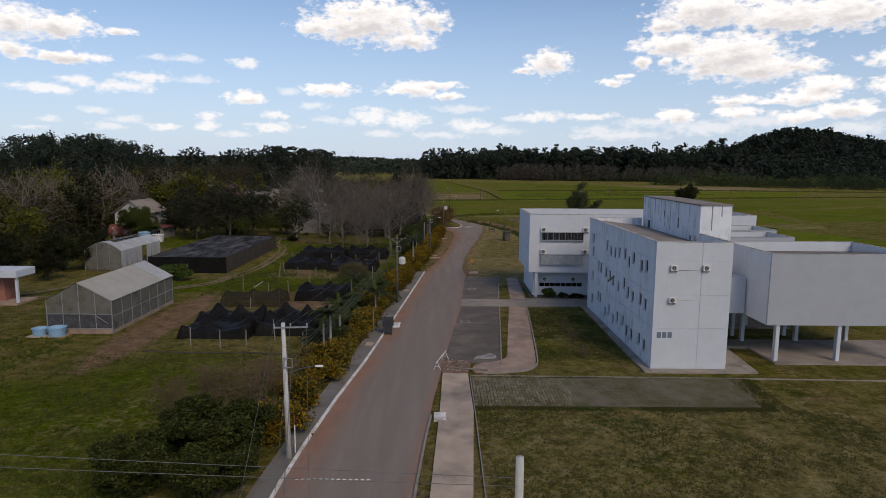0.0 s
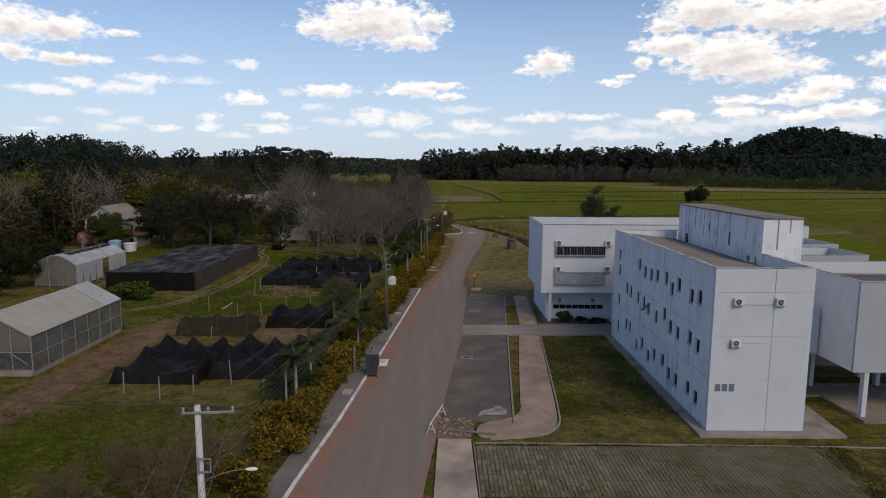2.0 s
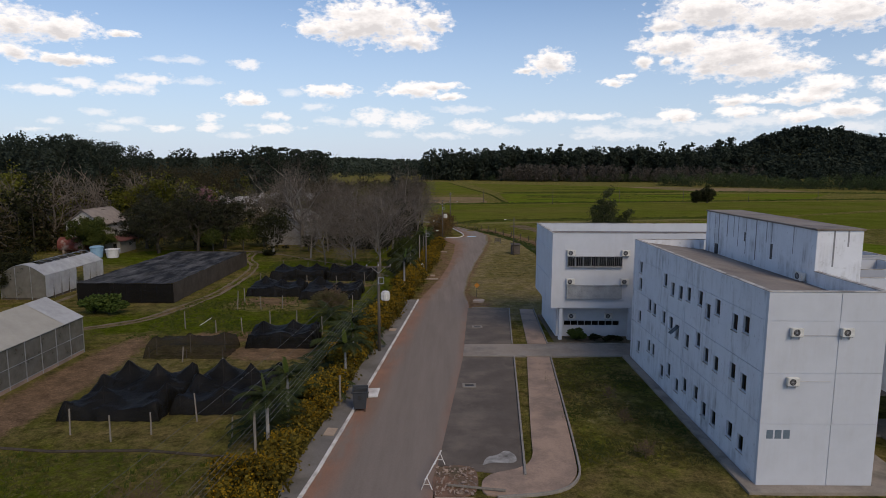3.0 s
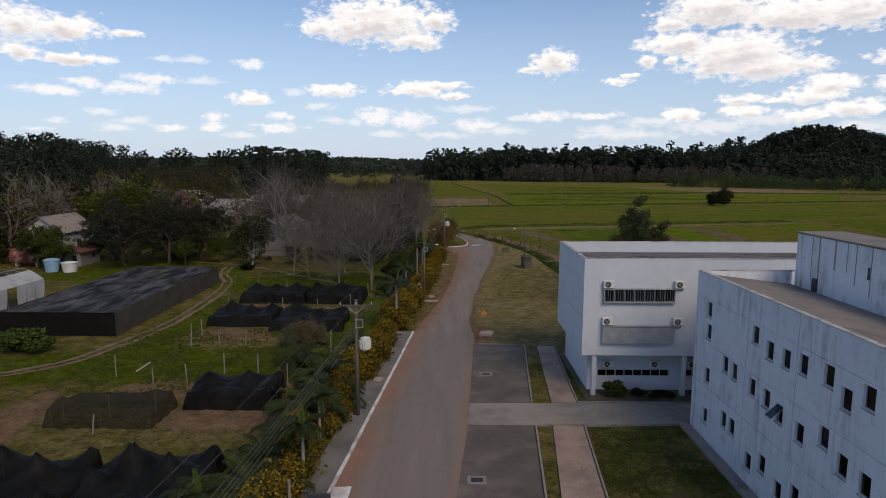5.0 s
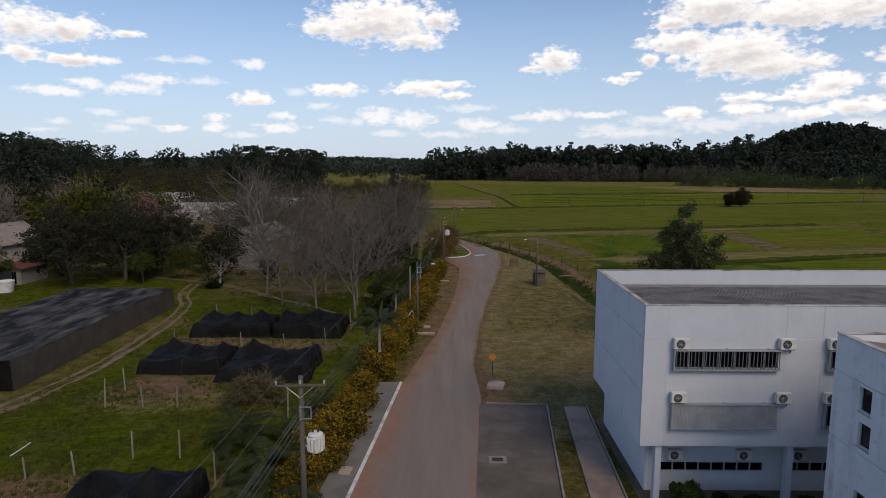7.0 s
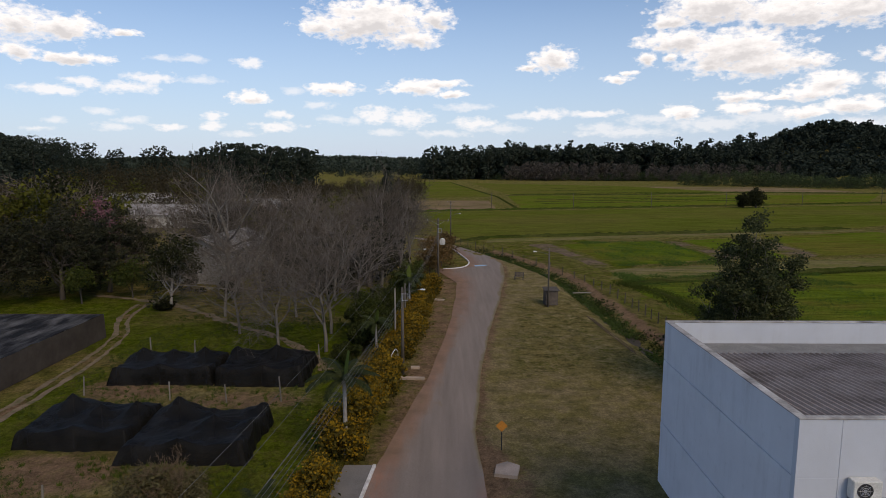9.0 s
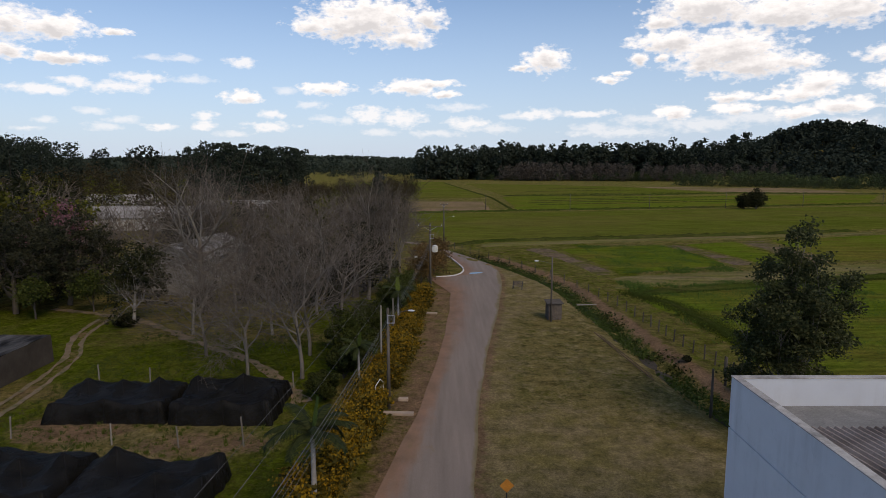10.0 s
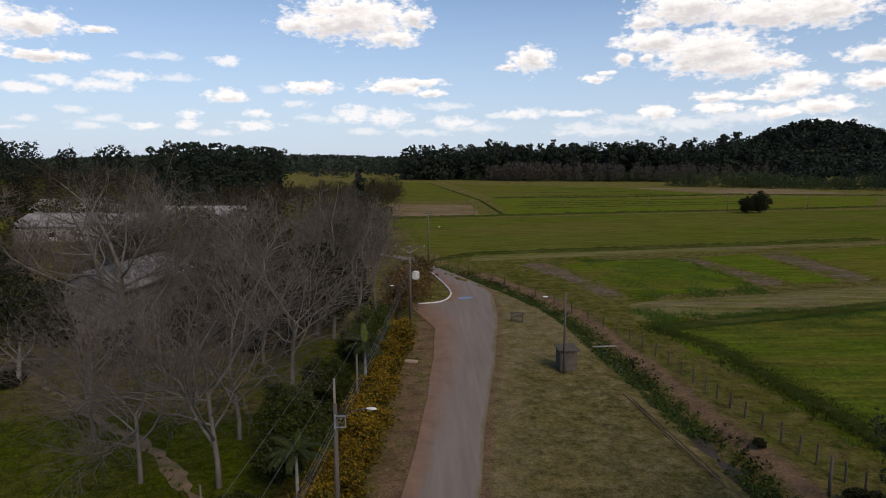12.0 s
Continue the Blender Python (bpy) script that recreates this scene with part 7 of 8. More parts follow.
spread_out(shrub(16, 2.6, 2.4, 2.3, LEAF_DRY, 3200, 0.13, "dry brownish scrub bush", lumps=18), [(-16.8, 25.5, 120, 0.7), (-14.6, 80.2, 60, 0.9), (-12.3, 81.0, 150, 0.7)])
spread_out(shrub(17, 1.6, 1.4, 1.9, LEAF_MID, 2200, 0.18, "green bush by the screen house"), [(-39.4, 76.8, 0, 1.35), (-41.4, 77.2, 90, 1.2), (13.7, 66.4, 20, 0.7)])
spread_out(shrub(18, 0.8, 0.7, 0.75, LEAF_DARK, 900, 0.13, "small dark planted bush"), [(15.6, 66.4, 0, 0.9), (17.2, 66.3, 60, 0.8), (18.0, 66.2, 140, 0.7), (20.2, 66.3, 200, 0.8), (16.6, 66.0, 280, 0.6), (25.5, 104.5, 30, 1.5), (23.8, 112, 100, 0.8), (22.5, 89, 170, 1.6)])


spread_out(leafy_tree(24, 10, 0.9, 0.2, LEAF_PINK, BARK_DARK, 1800, 0.25, 0.9, "tree in pink blossom among the leafless trees", 0.4), [(-58.5, 154, 0, 1.25)])
spread_out(leafy_tree(25, 6.5, 1.0, 0.14, LEAF_BUSH, BARK_DARK, 2600, 0.2, 0.7, "small olive-green tree under the tall trees", 0.2), [(-45.9, 128.1, 0, 0.85), (-41, 131.5, 90, 0.9), (-52, 134, 200, 0.8)])
spread_out(bare_tree(21, 3.3, 1.9, 0.06, 0.03, (9, 5, 4, 3), TWIG_DRY, "low dry leafless thicket beside the hedge", 0.15), [(-14.0, 28.0, 0, 1.15), (-12.4, 31.0, 100, 0.95), (-16.8, 30.0, 220, 1.0), (-12.0, 24.8, 300, 0.8), (-13.6, 80.4, 50, 0.9), (-18.6, 27.4, 160, 0.9), (-14.6, 32.8, 20, 0.8)])


spread_out(bare_tree(22, 1.2, 1.0, 0.03, 0.05, (6, 4, 3, 2), TWIG_DRY, "small dead sapling standing in the lawn", 0.6), [(12.9, 50.4, 0, 1.0), (12.8, 46.0, 100, 1.0), (12.6, 40.8, 200, 1.1)])


spread_out(shrub(26, 2.0, 1.9, 3.2, LEAF_SHRUB, 9500, 0.13, "bushy green shrub behind the flowering hedge", lumps=26, tight=0.17), [(-6.9, 107.8, 0, 1.0), (-6.0, 113.2, 80, 0.95), (-5.2, 119.5, 160, 0.85), (-7.6, 103.0, 240, 0.75), (-8.6, 116.5, 300, 0.8), (-9.0, 48.8, 20, 0.6), (-8.8, 57.0, 200, 0.55), (-7.9, 66.5, 100, 0.6)])


def palm(seed, h, n, flen, label, leaf=None, trunk_r=0.13):
    """A palm: ringed trunk, arching fronds with leaflets on both sides, one bright new frond."""
    rng = np.random.default_rng(seed)
    t = thing("palm_tree", label, "palm", group="palms")
    if h > 0.8:
        prof = []
        k = int(h / 0.25)
        for i in range(k + 1):
            prof += [(trunk_r * (1.15 - 0.3 * i / k), h * i / k), (trunk_r * (1.05 - 0.3 * i / k), h * (i + 0.6) / k)]
        part("trunk", Geo().lathe(prof, 9), BARK_WHITE, t, "pale ringed trunk", smooth=True)

    def frond(a, up, length, droop):
        segs, V, F = [], [], []
        p = np.array([0, 0, h])
        el = up
        m = 9
        for k in range(m):
            d = np.array([np.cos(a) * np.cos(el), np.sin(a) * np.cos(el), np.sin(el)])
            q = p + d * length / m
            segs.append((p, q, 0.03 * (1 - k / m) + 0.008, 0.03 * (1 - (k + 1) / m) + 0.006))
            side = np.array([-np.sin(a), np.cos(a), 0])
            if k > 0:
                for s in (-1, 1):
                    for f in (0.0, 0.25, 0.5, 0.75):
                        c = p + (q - p) * f
                        ll = length * 0.24 * (1 - 0.55 * abs(k - 4) / 5)
                        e = c + side * s * ll * 0.85 + d * ll * 0.45 + np.array([0, 0, -ll * 0.35])
                        w = d * 0.05
                        o = len(V)
                        V += [c - w, c + w, e]
                        F.append((o, o + 1, o + 2))
            p = q
            el -= droop * rng.uniform(0.8, 1.2)
        return segs, V, F
    fs, v, f = [], [], []
    for i in range(n):
        a = 2 * np.pi * i / n + rng.uniform(-0.25, 0.25)
        s, vv, ff = frond(a, rng.uniform(0.35, 1.2), flen * rng.uniform(0.85, 1.1), rng.uniform(0.14, 0.24))
        f += [tuple(k + len(v) for k in q) for q in ff]
        v += [tuple(x) for x in vv]
        fs += s
    V, F = branch_tubes(fs)
    part_data("rachis", mesh_data("rachis", V, F, PALM_LEAF), t)
    part_data("frond", mesh_data("frond", v, f, leaf or PALM_LEAF, False), t)
    if h > 3:
        s, vv, ff = frond(0.5, 1.45, flen * 0.75, 0.01)
        part_data("new_frond", mesh_data("new_frond", [tuple(x) for x in vv], ff, PALM_NEW, False), t, "bright upright new frond")
    return t


spread_out(palm(1, 4.6, 17, 2.5, "slender palm with a pale trunk by the hedge"), [(-5.0, 86.2, 0, 1.05), (-3.2, 121.5, 80, 0.95), (-10.2, 40.2, 150, 0.85), (-10.1, 44.6, 220, 0.8), (-5.2, 104.8, 20, 0.75), (-7.5, 52.5, 100, 0.75), (-7.6, 57.5, 190, 0.7)])
spread_out(palm(2, 0.7, 22, 2.9, "low bushy palm with dark fronds"), [(-12.6, 73.6, 0, 1.0), (-9.3, 62.5, 60, 1.0), (-8.9, 66.5, 130, 0.9), (-9.6, 58.6, 200, 0.95), (-8.6, 70.5, 270, 0.8), (-10.2, 54.5, 320, 0.9), (-5.6, 92.8, 30, 0.7), (-9.6, 50.5, 10, 1.1), (-8.4, 64.4, 75, 1.15), (-9.2, 60.5, 160, 1.2), (-10.8, 47.0, 240, 1.0), (-8.2, 74.5, 15, 0.9), (-9.8, 69.0, 190, 1.0), (-11.2, 43.0, 110, 1.05), (-8.0, 78.5, 310, 0.8)])


def flowering_hedge():
    """A clipped hedge in yellow flower, in lengths that can each be lifted out."""
    line = [(-10.3, 23.0), (-9.6, 31), (-8.9, 38), (-8.3, 46), (-7.7, 53), (-7.1, 61), (-6.4, 70), (-5.6, 79), (-5.0, 86.5), (-4.0, 96), (-3.0, 104), (-2.1, 116), (-1.2, 128), (-0.6, 138)]
    pts = resample([(x, y, 0) for x, y in line], 1.9)
    protos = []
    for s in range(4):
        rng = np.random.default_rng(40 + s)
        t = thing("flowering_hedge", "bushy hedge plant covered in yellow-orange flowers beside the footpath", "hedge", group="flowering hedge")
        n = 1700
        c = np.stack([rng.normal(0, 0.6, 10), rng.normal(0, 0.75, 10), rng.uniform(0.4, 1.75, 10)], 1)
        p = c[rng.integers(0, 10, n)] + rng.normal(0, 0.3, (n, 3))
        p[:, 2] = np.clip(p[:, 2], 0.05, 2.2)
        V, F = leaf_quads(rng, p, 0.17, 0.0)
        part_data("foliage", mesh_data("foliage", V, F, HEDGE_LEAF, False), t)
        m = (700, 1500, 2000, 1300)[s]
        q = c[rng.integers(0, (4, 6, 8, 5)[s], m)] + rng.normal(0, 0.31, (m, 3))
        q[:, 2] = np.clip(q[:, 2] + 0.14, 0.25, 2.4)
        V, F = leaf_quads(rng, q, 0.115, -0.5, 1.1)
        part_data("blossom", mesh_data("blossom", V, F, FLOWER, False), t, "yellow-orange blossom")
        segs = [(np.array([0, 0, 0.0]), k, 0.03, 0.01) for k in c]
        V, F = branch_tubes(segs)
        part_data("stem", mesh_data("stem", V, F, BARK_DARK), t)
        protos.append([t, False])
    rng = random.Random(5)
    for i, p in enumerate(pts):
        if rng.random() < 0.06:
            continue
        pr = protos[rng.choice((0, 0, 1, 3) if p[1] < 62 else (1, 2, 2, 3))]
        m = pose(p[0] + rng.uniform(-0.3, 0.3) - 0.4, p[1], 0, 0, 0, rng.uniform(0, 360))
        s = rng.uniform(0.8, 1.2)
        if not pr[1]:
            pr[0].matrix_basis = m @ Matrix.Scale(s, 4)
            pr[1] = True
        else:
            copy_thing(pr[0], m).scale = (s, s, s * rng.uniform(0.85, 1.1))


flowering_hedge()


# ---- far woods, each wood one mass of many small clumps ----
def wood(name, label, mat, sites, crown, size, per, seed, slim=0.0, h0=0.15, lump=0.42):
    """sites: (x, y, height, radius). crown: share of the height that is crown; slim: how far it tapers upwards. Each tree is a handful of leafy lumps round a trunk."""
    rng = np.random.default_rng(seed)
    V, F, o = [], [], 0
    TV, TF, to = [], [], 0
    for x, y, h, r in sites:
        z = float(hill_height(np.array(x), np.array(y)))
        m = rng.integers(9, 17)
        a, q = rng.uniform(0, 2 * np.pi, m), np.sqrt(rng.uniform(0.05, 1, m))
        f = (np.arange(m)[::-1] + rng.uniform(0, 1, m)) / m
        f[0], q[0] = 1.0, 0.1
        wide = r * (1 - slim * f) * np.sqrt(np.clip(1.15 - f * f * 0.95, 0.05, 1))
        lr = r * lump * rng.uniform(0.65, 1.2, m) * (1 - 0.5 * slim * f)
        base = h * (1 - crown)
        c = np.stack([np.cos(a) * q * wide, np.sin(a) * q * wide, base + (h * 0.96 - lr * 0.7 - base) * f], 1)
        k = rng.integers(0, m, per)
        u = rng.normal(0, 1, (per, 3))
        u /= np.linalg.norm(u, axis=1, keepdims=True)
        p = c[k] + u * (lr[k] * rng.uniform(0.6, 1.12, per))[:, None] * np.array([1, 1, 0.75])
        p[:, 2] = np.clip(p[:, 2], h * h0, None)
        v, q4 = leaf_quads(rng, p, size * (h / 15) ** 0.5, 0.0, 1.4)
        V.append(v + np.array([x, y, z]))
        F.append(q4 + o)
        o += len(v)
        t0 = 0.009 * h
        tr = np.array([[t0, 0, -0.5], [0, t0, -0.5], [-t0, -t0, -0.5], [0, 0, h * 0.9]]) + np.array([x, y, z])
        TV.append(tr)
        TF.append(np.array([[0, 1, 3], [1, 2, 3], [2, 0, 3]]) + to)
        to += 4
    t = tagged(new(name), label, "woods", kind="stuff")
    part_data("crowns", mesh_data("crowns", np.concatenate(V), np.concatenate(F), mat, False), t)
    part_data("trunks", mesh_data("trunks", np.concatenate(TV), np.concatenate(TF), BARK_FAR, False), t)
    return t


def bare_wood(name, label, sites, seed, mat=None, depth=3):
    """A wood of leafless trees: three fine skeletons repeated at many turns and sizes in one mass."""
    rng = np.random.default_rng(seed)
    protos = []
    for s in range(4):
        segs, _ = grow(np.random.default_rng(200 + s), 10.0, 1.4, 0.16, 0.25, depth, (6, 4, 3), 0.3)
        segs = [(a, b, max(c * 1.4, 0.03), max(d * 1.4, 0.02), l) for a, b, c, d, l in segs]
        protos.append(branch_tubes([q[:4] for q in segs]))
    V, F, o = [], [], 0
    for x, y, h, r in sites:
        v, f = protos[rng.integers(0, 4)]
        a = rng.uniform(0, 2 * np.pi)
        c, s = np.cos(a), np.sin(a)
        R = np.array([[c, -s, 0], [s, c, 0], [0, 0, 1]])
        z = float(hill_height(np.array(x), np.array(y)))
        V.append((v * np.array([r / 4.5, r / 4.5, h / 10])) @ R.T + np.array([x, y, z]))
        F.append(f + o)
        o += len(v)
    t = tagged(new(name), label, "woods", kind="stuff")
    part_data("branches", mesh_data("branches", np.concatenate(V), np.concatenate(F), mat or TWIG_WOOD, False), t)
    return t


def scatter(seed, n, x0, x1, y0, y1, h, r, keep=None):
    rng = np.random.default_rng(seed)
    out = []
    while len(out) < n:
        x, y = rng.uniform(x0, x1), rng.uniform(y0, y1)
        if keep is None or keep(x, y):
            f = 0.42 + 0.5 * noise.noise((x * 0.02, y * 0.02, seed)) + rng.normal(0, 0.2)
            out.append((x, y, h[0] + (h[1] - h[0]) * min(max(f, -0.1), 1.02), rng.uniform(*r)))
    return out


def clear_of_houses(x, y):
    """Keeps the yards and the open ground before the houses free."""
    for a, b, c, d in ((-80, 98, -56, 146), (-41, 136, -24, 160), (-98, 212, -64, 238), (-74, 236, -48, 260), (-132, 208, -102, 230), (-120, 178, -98, 196)):
        if a < x < c and b < y < d:
            return False
    return y > 214 or not -0.57 < x / (y - 50) < -0.42


GREY_TREES = scatter(1, 60, -145, -60, 98, 225, (13, 18), (7, 9.5), clear_of_houses) + scatter(2, 20, -62, -6, 148, 250, (9, 13.5), (5.5, 7.5), clear_of_houses) + scatter(12, 35, -230, -130, 100, 290, (13, 18), (5.5, 7.5)) + scatter(26, 12, -75, -45, 150, 205, (9, 12), (5, 6.5), lambda x, y: not clear_of_houses(x, y))
bare_wood("leafless_wood", "mass of grey-brown leafless trees beyond the nursery", GREY_TREES, 5)
wood("evergreen_wood", "dark evergreen trees mixed among the leafless wood", LEAF_DARK,
     scatter(3, 75, -150, -62, 120, 240, (11, 17), (3.5, 5.5), clear_of_houses) + scatter(4, 50, -62, -10, 152, 270, (6, 10.5), (2.5, 4.2), clear_of_houses) + scatter(18, 45, -240, -130, 120, 300, (11, 16), (3.5, 5.5))
     + scatter(19, 110, -62, -9, 134, 178, (3, 7), (1.8, 3.2), clear_of_houses) + scatter(20, 50, -150, -62, 100, 200, (3, 6), (2, 3.2), clear_of_houses), 0.95, 0.55, 420, 6, 0.1, 0.05, 0.5)
wood("brown_wood", "brownish thin-leaved trees among the leafless wood", LEAF_BROWN,
     scatter(21, 95, -160, -60, 105, 260, (11, 16.5), (3.8, 6), clear_of_houses) + scatter(22, 48, -62, -12, 150, 270, (7, 11), (3, 4.6), clear_of_houses) + scatter(28, 130, -80, -14, 285, 420, (6, 12), (3.5, 5.5)) + scatter(36, 150, -330, -92, 290, 420, (14, 21), (6, 9)), 0.92, 0.47, 400, 16, 0.1, 0.05, 0.5)
wood("spring_wood", "yellow-green young-leaved trees among the wood", LEAF_OLIVE,
     scatter(5, 46, -190, -60, 110, 280, (11, 17), (3.5, 5.5), clear_of_houses) + scatter(23, 12, -60, -16, 160, 270, (8, 11), (3, 4.2), clear_of_houses), 0.92, 0.48, 440, 7, 0.1, 0.05, 0.5)
wood("pine_wood", "dark pine plantation on the skyline", LEAF_FAR_HAZED,
     scatter(6, 120, -270, -130, 215, 365, (26, 31), (5.5, 8), lambda x, y: -40 < x + 133 + 0.29 * (y - 225) < 0) + [(-84 + (y - 286) * 0.068 - 4.2 * k + 1.4 * math.sin(y * 3 + k), y + 2 * math.sin(y + k), 25.8 + 1.4 * math.sin(y * 1.7 + 2 * k), 3.6) for k in range(2) for y in range(286, 420, 4)] + scatter(31, 60, -420, -265, 300, 460, (20, 29), (3.5, 6)) + scatter(32, 90, -260, -120, 420, 540, (12, 18), (4, 7)), 0.97, 0.5, 700, 8, 0.25, 0.02, 0.5)
wood("skyline_trees", "thin tall trees in loose groups on the skyline", LEAF_FAR_HAZED,
     [(x + dx, 455 + 9 * k, 27 + 1.6 * ((k * 7 + int(dx)) % 3), 3.0) for k, x in enumerate((-214, -196, -190, -172, -168, -160, -150, -146)) for dx in (-3.5, 0.5, 4.0)] + [(-292 + 5.5 * k, 396 + 2 * k, 27 + k % 3, 2.8) for k in range(10)], 0.5, 0.8, 170, 33, 0.2, 0.3, 0.6)
wood("far_trees", "dark tree line across the far side of the meadows", LEAF_FAR_HAZED,
     scatter(9, 430, -25, 340, 700, 790, (25, 42), (6, 10)) + scatter(10, 30, 60, 300, 690, 710, (32, 43), (4, 6.5)) + scatter(13, 160, 260, 620, 500, 560, (11, 20), (5, 8), lambda x, y: y > 700 - 0.55 * x), 0.97, 1.3, 210, 9, 0.3, 0.02, 0.52)
wood("hill_wood", "dark wood covering the hill", LEAF_FAR_HAZED,
     scatter(11, 1500, 250, 760, 640, 860, (13, 22), (6, 9.5), lambda x, y: hill_height(np.array(x), np.array(y)) > 3) + [(418, 770, 20, 9), (430, 775, 23, 9), (441, 778, 22, 9), (408, 768, 18, 8), (476, 770, 21, 6), (482, 772, 22, 6)], 0.97, 2.1, 85, 10, 0.2, 0.02)
wood("meadow_scrub", "green scrub along the foot of the far woods", LEAF_FAR_LIGHT,
     scatter(14, 150, -10, 230, 640, 690, (6, 11), (4, 7), lambda x, y: y > 700 - 0.25 * x) + scatter(15, 260, 190, 470, 400, 560, (8, 14), (4, 7), lambda x, y: abs(y - (700 - 0.72 * x)) < 22), 0.95, 0.75, 170, 11, 0.1, 0.0)
wood("far_leafless_trees", "grey leafless plantation before the far woods", LEAF_TWIG, scatter(16, 170, 60, 330, 640, 690, (13, 20), (4, 6), lambda x, y: abs(y - 694 + 0.18 * x) < 16), 0.9, 0.75, 190, 12, 0.4, 0.05, 0.4)
wood("ridge_trees", "distant wooded ridge along the horizon", LEAF_FAR_HAZED,
     scatter(27, 190, -900, 60, 1150, 1500, (11, 21), (13, 22)), 0.95, 4.0, 60, 17, 0.2, 0.0)
wood("horizon_woods", "dim wooded ridge far behind the plantation", LEAF_FAR_HAZED, scatter(34, 620, -1500, 150, 1480, 2650, (9, 18), (32, 50)), 0.95, 9.0, 40, 35, 0.1, 0.0)
wood("distant_trees", "low distant trees on the horizon", LEAF_FAR_HAZED,
     scatter(17, 150, -700, -20, 760, 1100, (8, 17), (6, 11)) + [(-24, 312, 20, 2.6), (-24.5, 312, 13, 3.6)], 0.85, 1.3, 170, 13, 0.3, 0.0)


def ditch_growth():
    """Rank weeds and dead stalks crowding the ditch."""
    rng = np.random.default_rng(77)
    pts = np.array([p for p in resample([(x, y, 0) for x, y in DITCH], 0.25)])
    for name, label, mat, n, size, off, up in (("ditch_weeds", "rank green weeds filling the ditch", LEAF_MID, 16000, 0.17, 0.62, 0.0), ("bank_weeds", "taller weeds along the ditch bank", LEAF_SHRUB, 2500, 0.2, 0.5, 1.0)):
        p = pts[rng.integers(0, len(pts), n)]
        keep = np.array([noise.noise((q[1] * 0.12, up * 7, 1)) for q in p]) > (-0.22 + 0.3 * (up > 0))
        p = p[keep]
        p = p + rng.normal(0, off, p.shape) * np.array([1, 1, 0]) + np.array([up, 0, 0])
        p[:, 2] = -0.75 * np.exp(-((p[:, 0] - np.interp(p[:, 1], [d[1] for d in reversed(DITCH)], [d[0] for d in reversed(DITCH)])) / 1.4) ** 2) + rng.uniform(0.0, 0.26, len(p)) * np.array([max(0.15, 0.6 + noise.noise((q[0] * 0.7, q[1] * 0.7, 2))) for q in p])
        V, F = leaf_quads(rng, p, size, -0.2)
        t = tagged(new(name), label, "weeds", kind="stuff")
        part_data("leaf_mass", mesh_data("leaf_mass", V, F, mat, False), t)


ditch_growth()


# ---- poles, lamps and lines ----
def street_lamp_arm(parent, base, out, rise, mat=None):
    """A bent arm with a white cobra-head lamp."""
    bx, by, bz = base
    L = math.hypot(*out)
    ux, uy = out[0] / L, out[1] / L
    pts = [(bx + ux * L * f, by + uy * L * f, bz + rise * math.sin(f * math.pi / 2)) for f in (0, 0.2, 0.45, 0.7, 1.0)]
    arm = part("lamp_arm", Geo().path(pts, 0.02, 6), WIRE, parent)
    g = Geo()
    ex, ey, ez = pts[-1]
    rings = []
    for k, (f, w, h) in enumerate(((0, 0.04, 0.04), (0.12, 0.09, 0.06), (0.28, 0.11, 0.075), (0.42, 0.075, 0.05), (0.48, 0.02, 0.02))):
        for i in range(8):
            a = 2 * math.pi * i / 8
            g.v.append((ex + ux * f - uy * w * math.cos(a), ey + uy * f + ux * w * math.cos(a), ez + h * math.sin(a)))
    for k in range(4):
        for i in range(8):
            g.f.append((k * 8 + i, k * 8 + (i + 1) % 8, k * 8 + 8 + (i + 1) % 8, k * 8 + 8 + i))
    part("lamp_head", g, LAMP_SHELL, arm, "white lamp head", smooth=True)


def insulator(parent, at):
    g = Geo().lathe([(0.02, 0), (0.05, 0.05), (0.03, 0.08), (0.06, 0.12), (0.035, 0.16), (0.045, 0.19), (0.0, 0.21)], 8, at)
    part("insulator", g, CERAMIC, parent)


def transformer(parent, at):
    x, y, z = at
    g = Geo().lathe([(0.0, -0.42), (0.30, -0.42), (0.33, -0.38), (0.33, 0.36), (0.35, 0.38), (0.35, 0.42), (0.2, 0.5), (0.0, 0.52)], 16, at)
    tr = part("transformer", g, AC_WHITE, parent, "pale ribbed transformer drum")
    fins = Geo()
    for i in range(14):
        a = 2 * math.pi * i / 14
        fins.box(x + 0.36 * math.cos(a) - 0.05, y + 0.36 * math.sin(a) - 0.05, z - 0.32, x + 0.36 * math.cos(a) + 0.05, y + 0.36 * math.sin(a) + 0.05, z + 0.3)
    part("cooling_fins", fins, AC_WHITE, tr)
    b = Geo()
    for k in (-0.12, 0.12):
        b.lathe([(0.03, 0), (0.06, 0.05), (0.03, 0.09), (0.05, 0.14), (0.02, 0.2)], 8, (x + k, y, z + 0.5))
    part("bushing", b, BLACK, tr)
    part("hanger", Geo().box(x - 0.6, y - 0.04, z + 0.2, x, y + 0.04, z + 0.26).box(x - 0.6, y - 0.04, z - 0.2, x, y + 0.04, z - 0.14), METAL, tr)


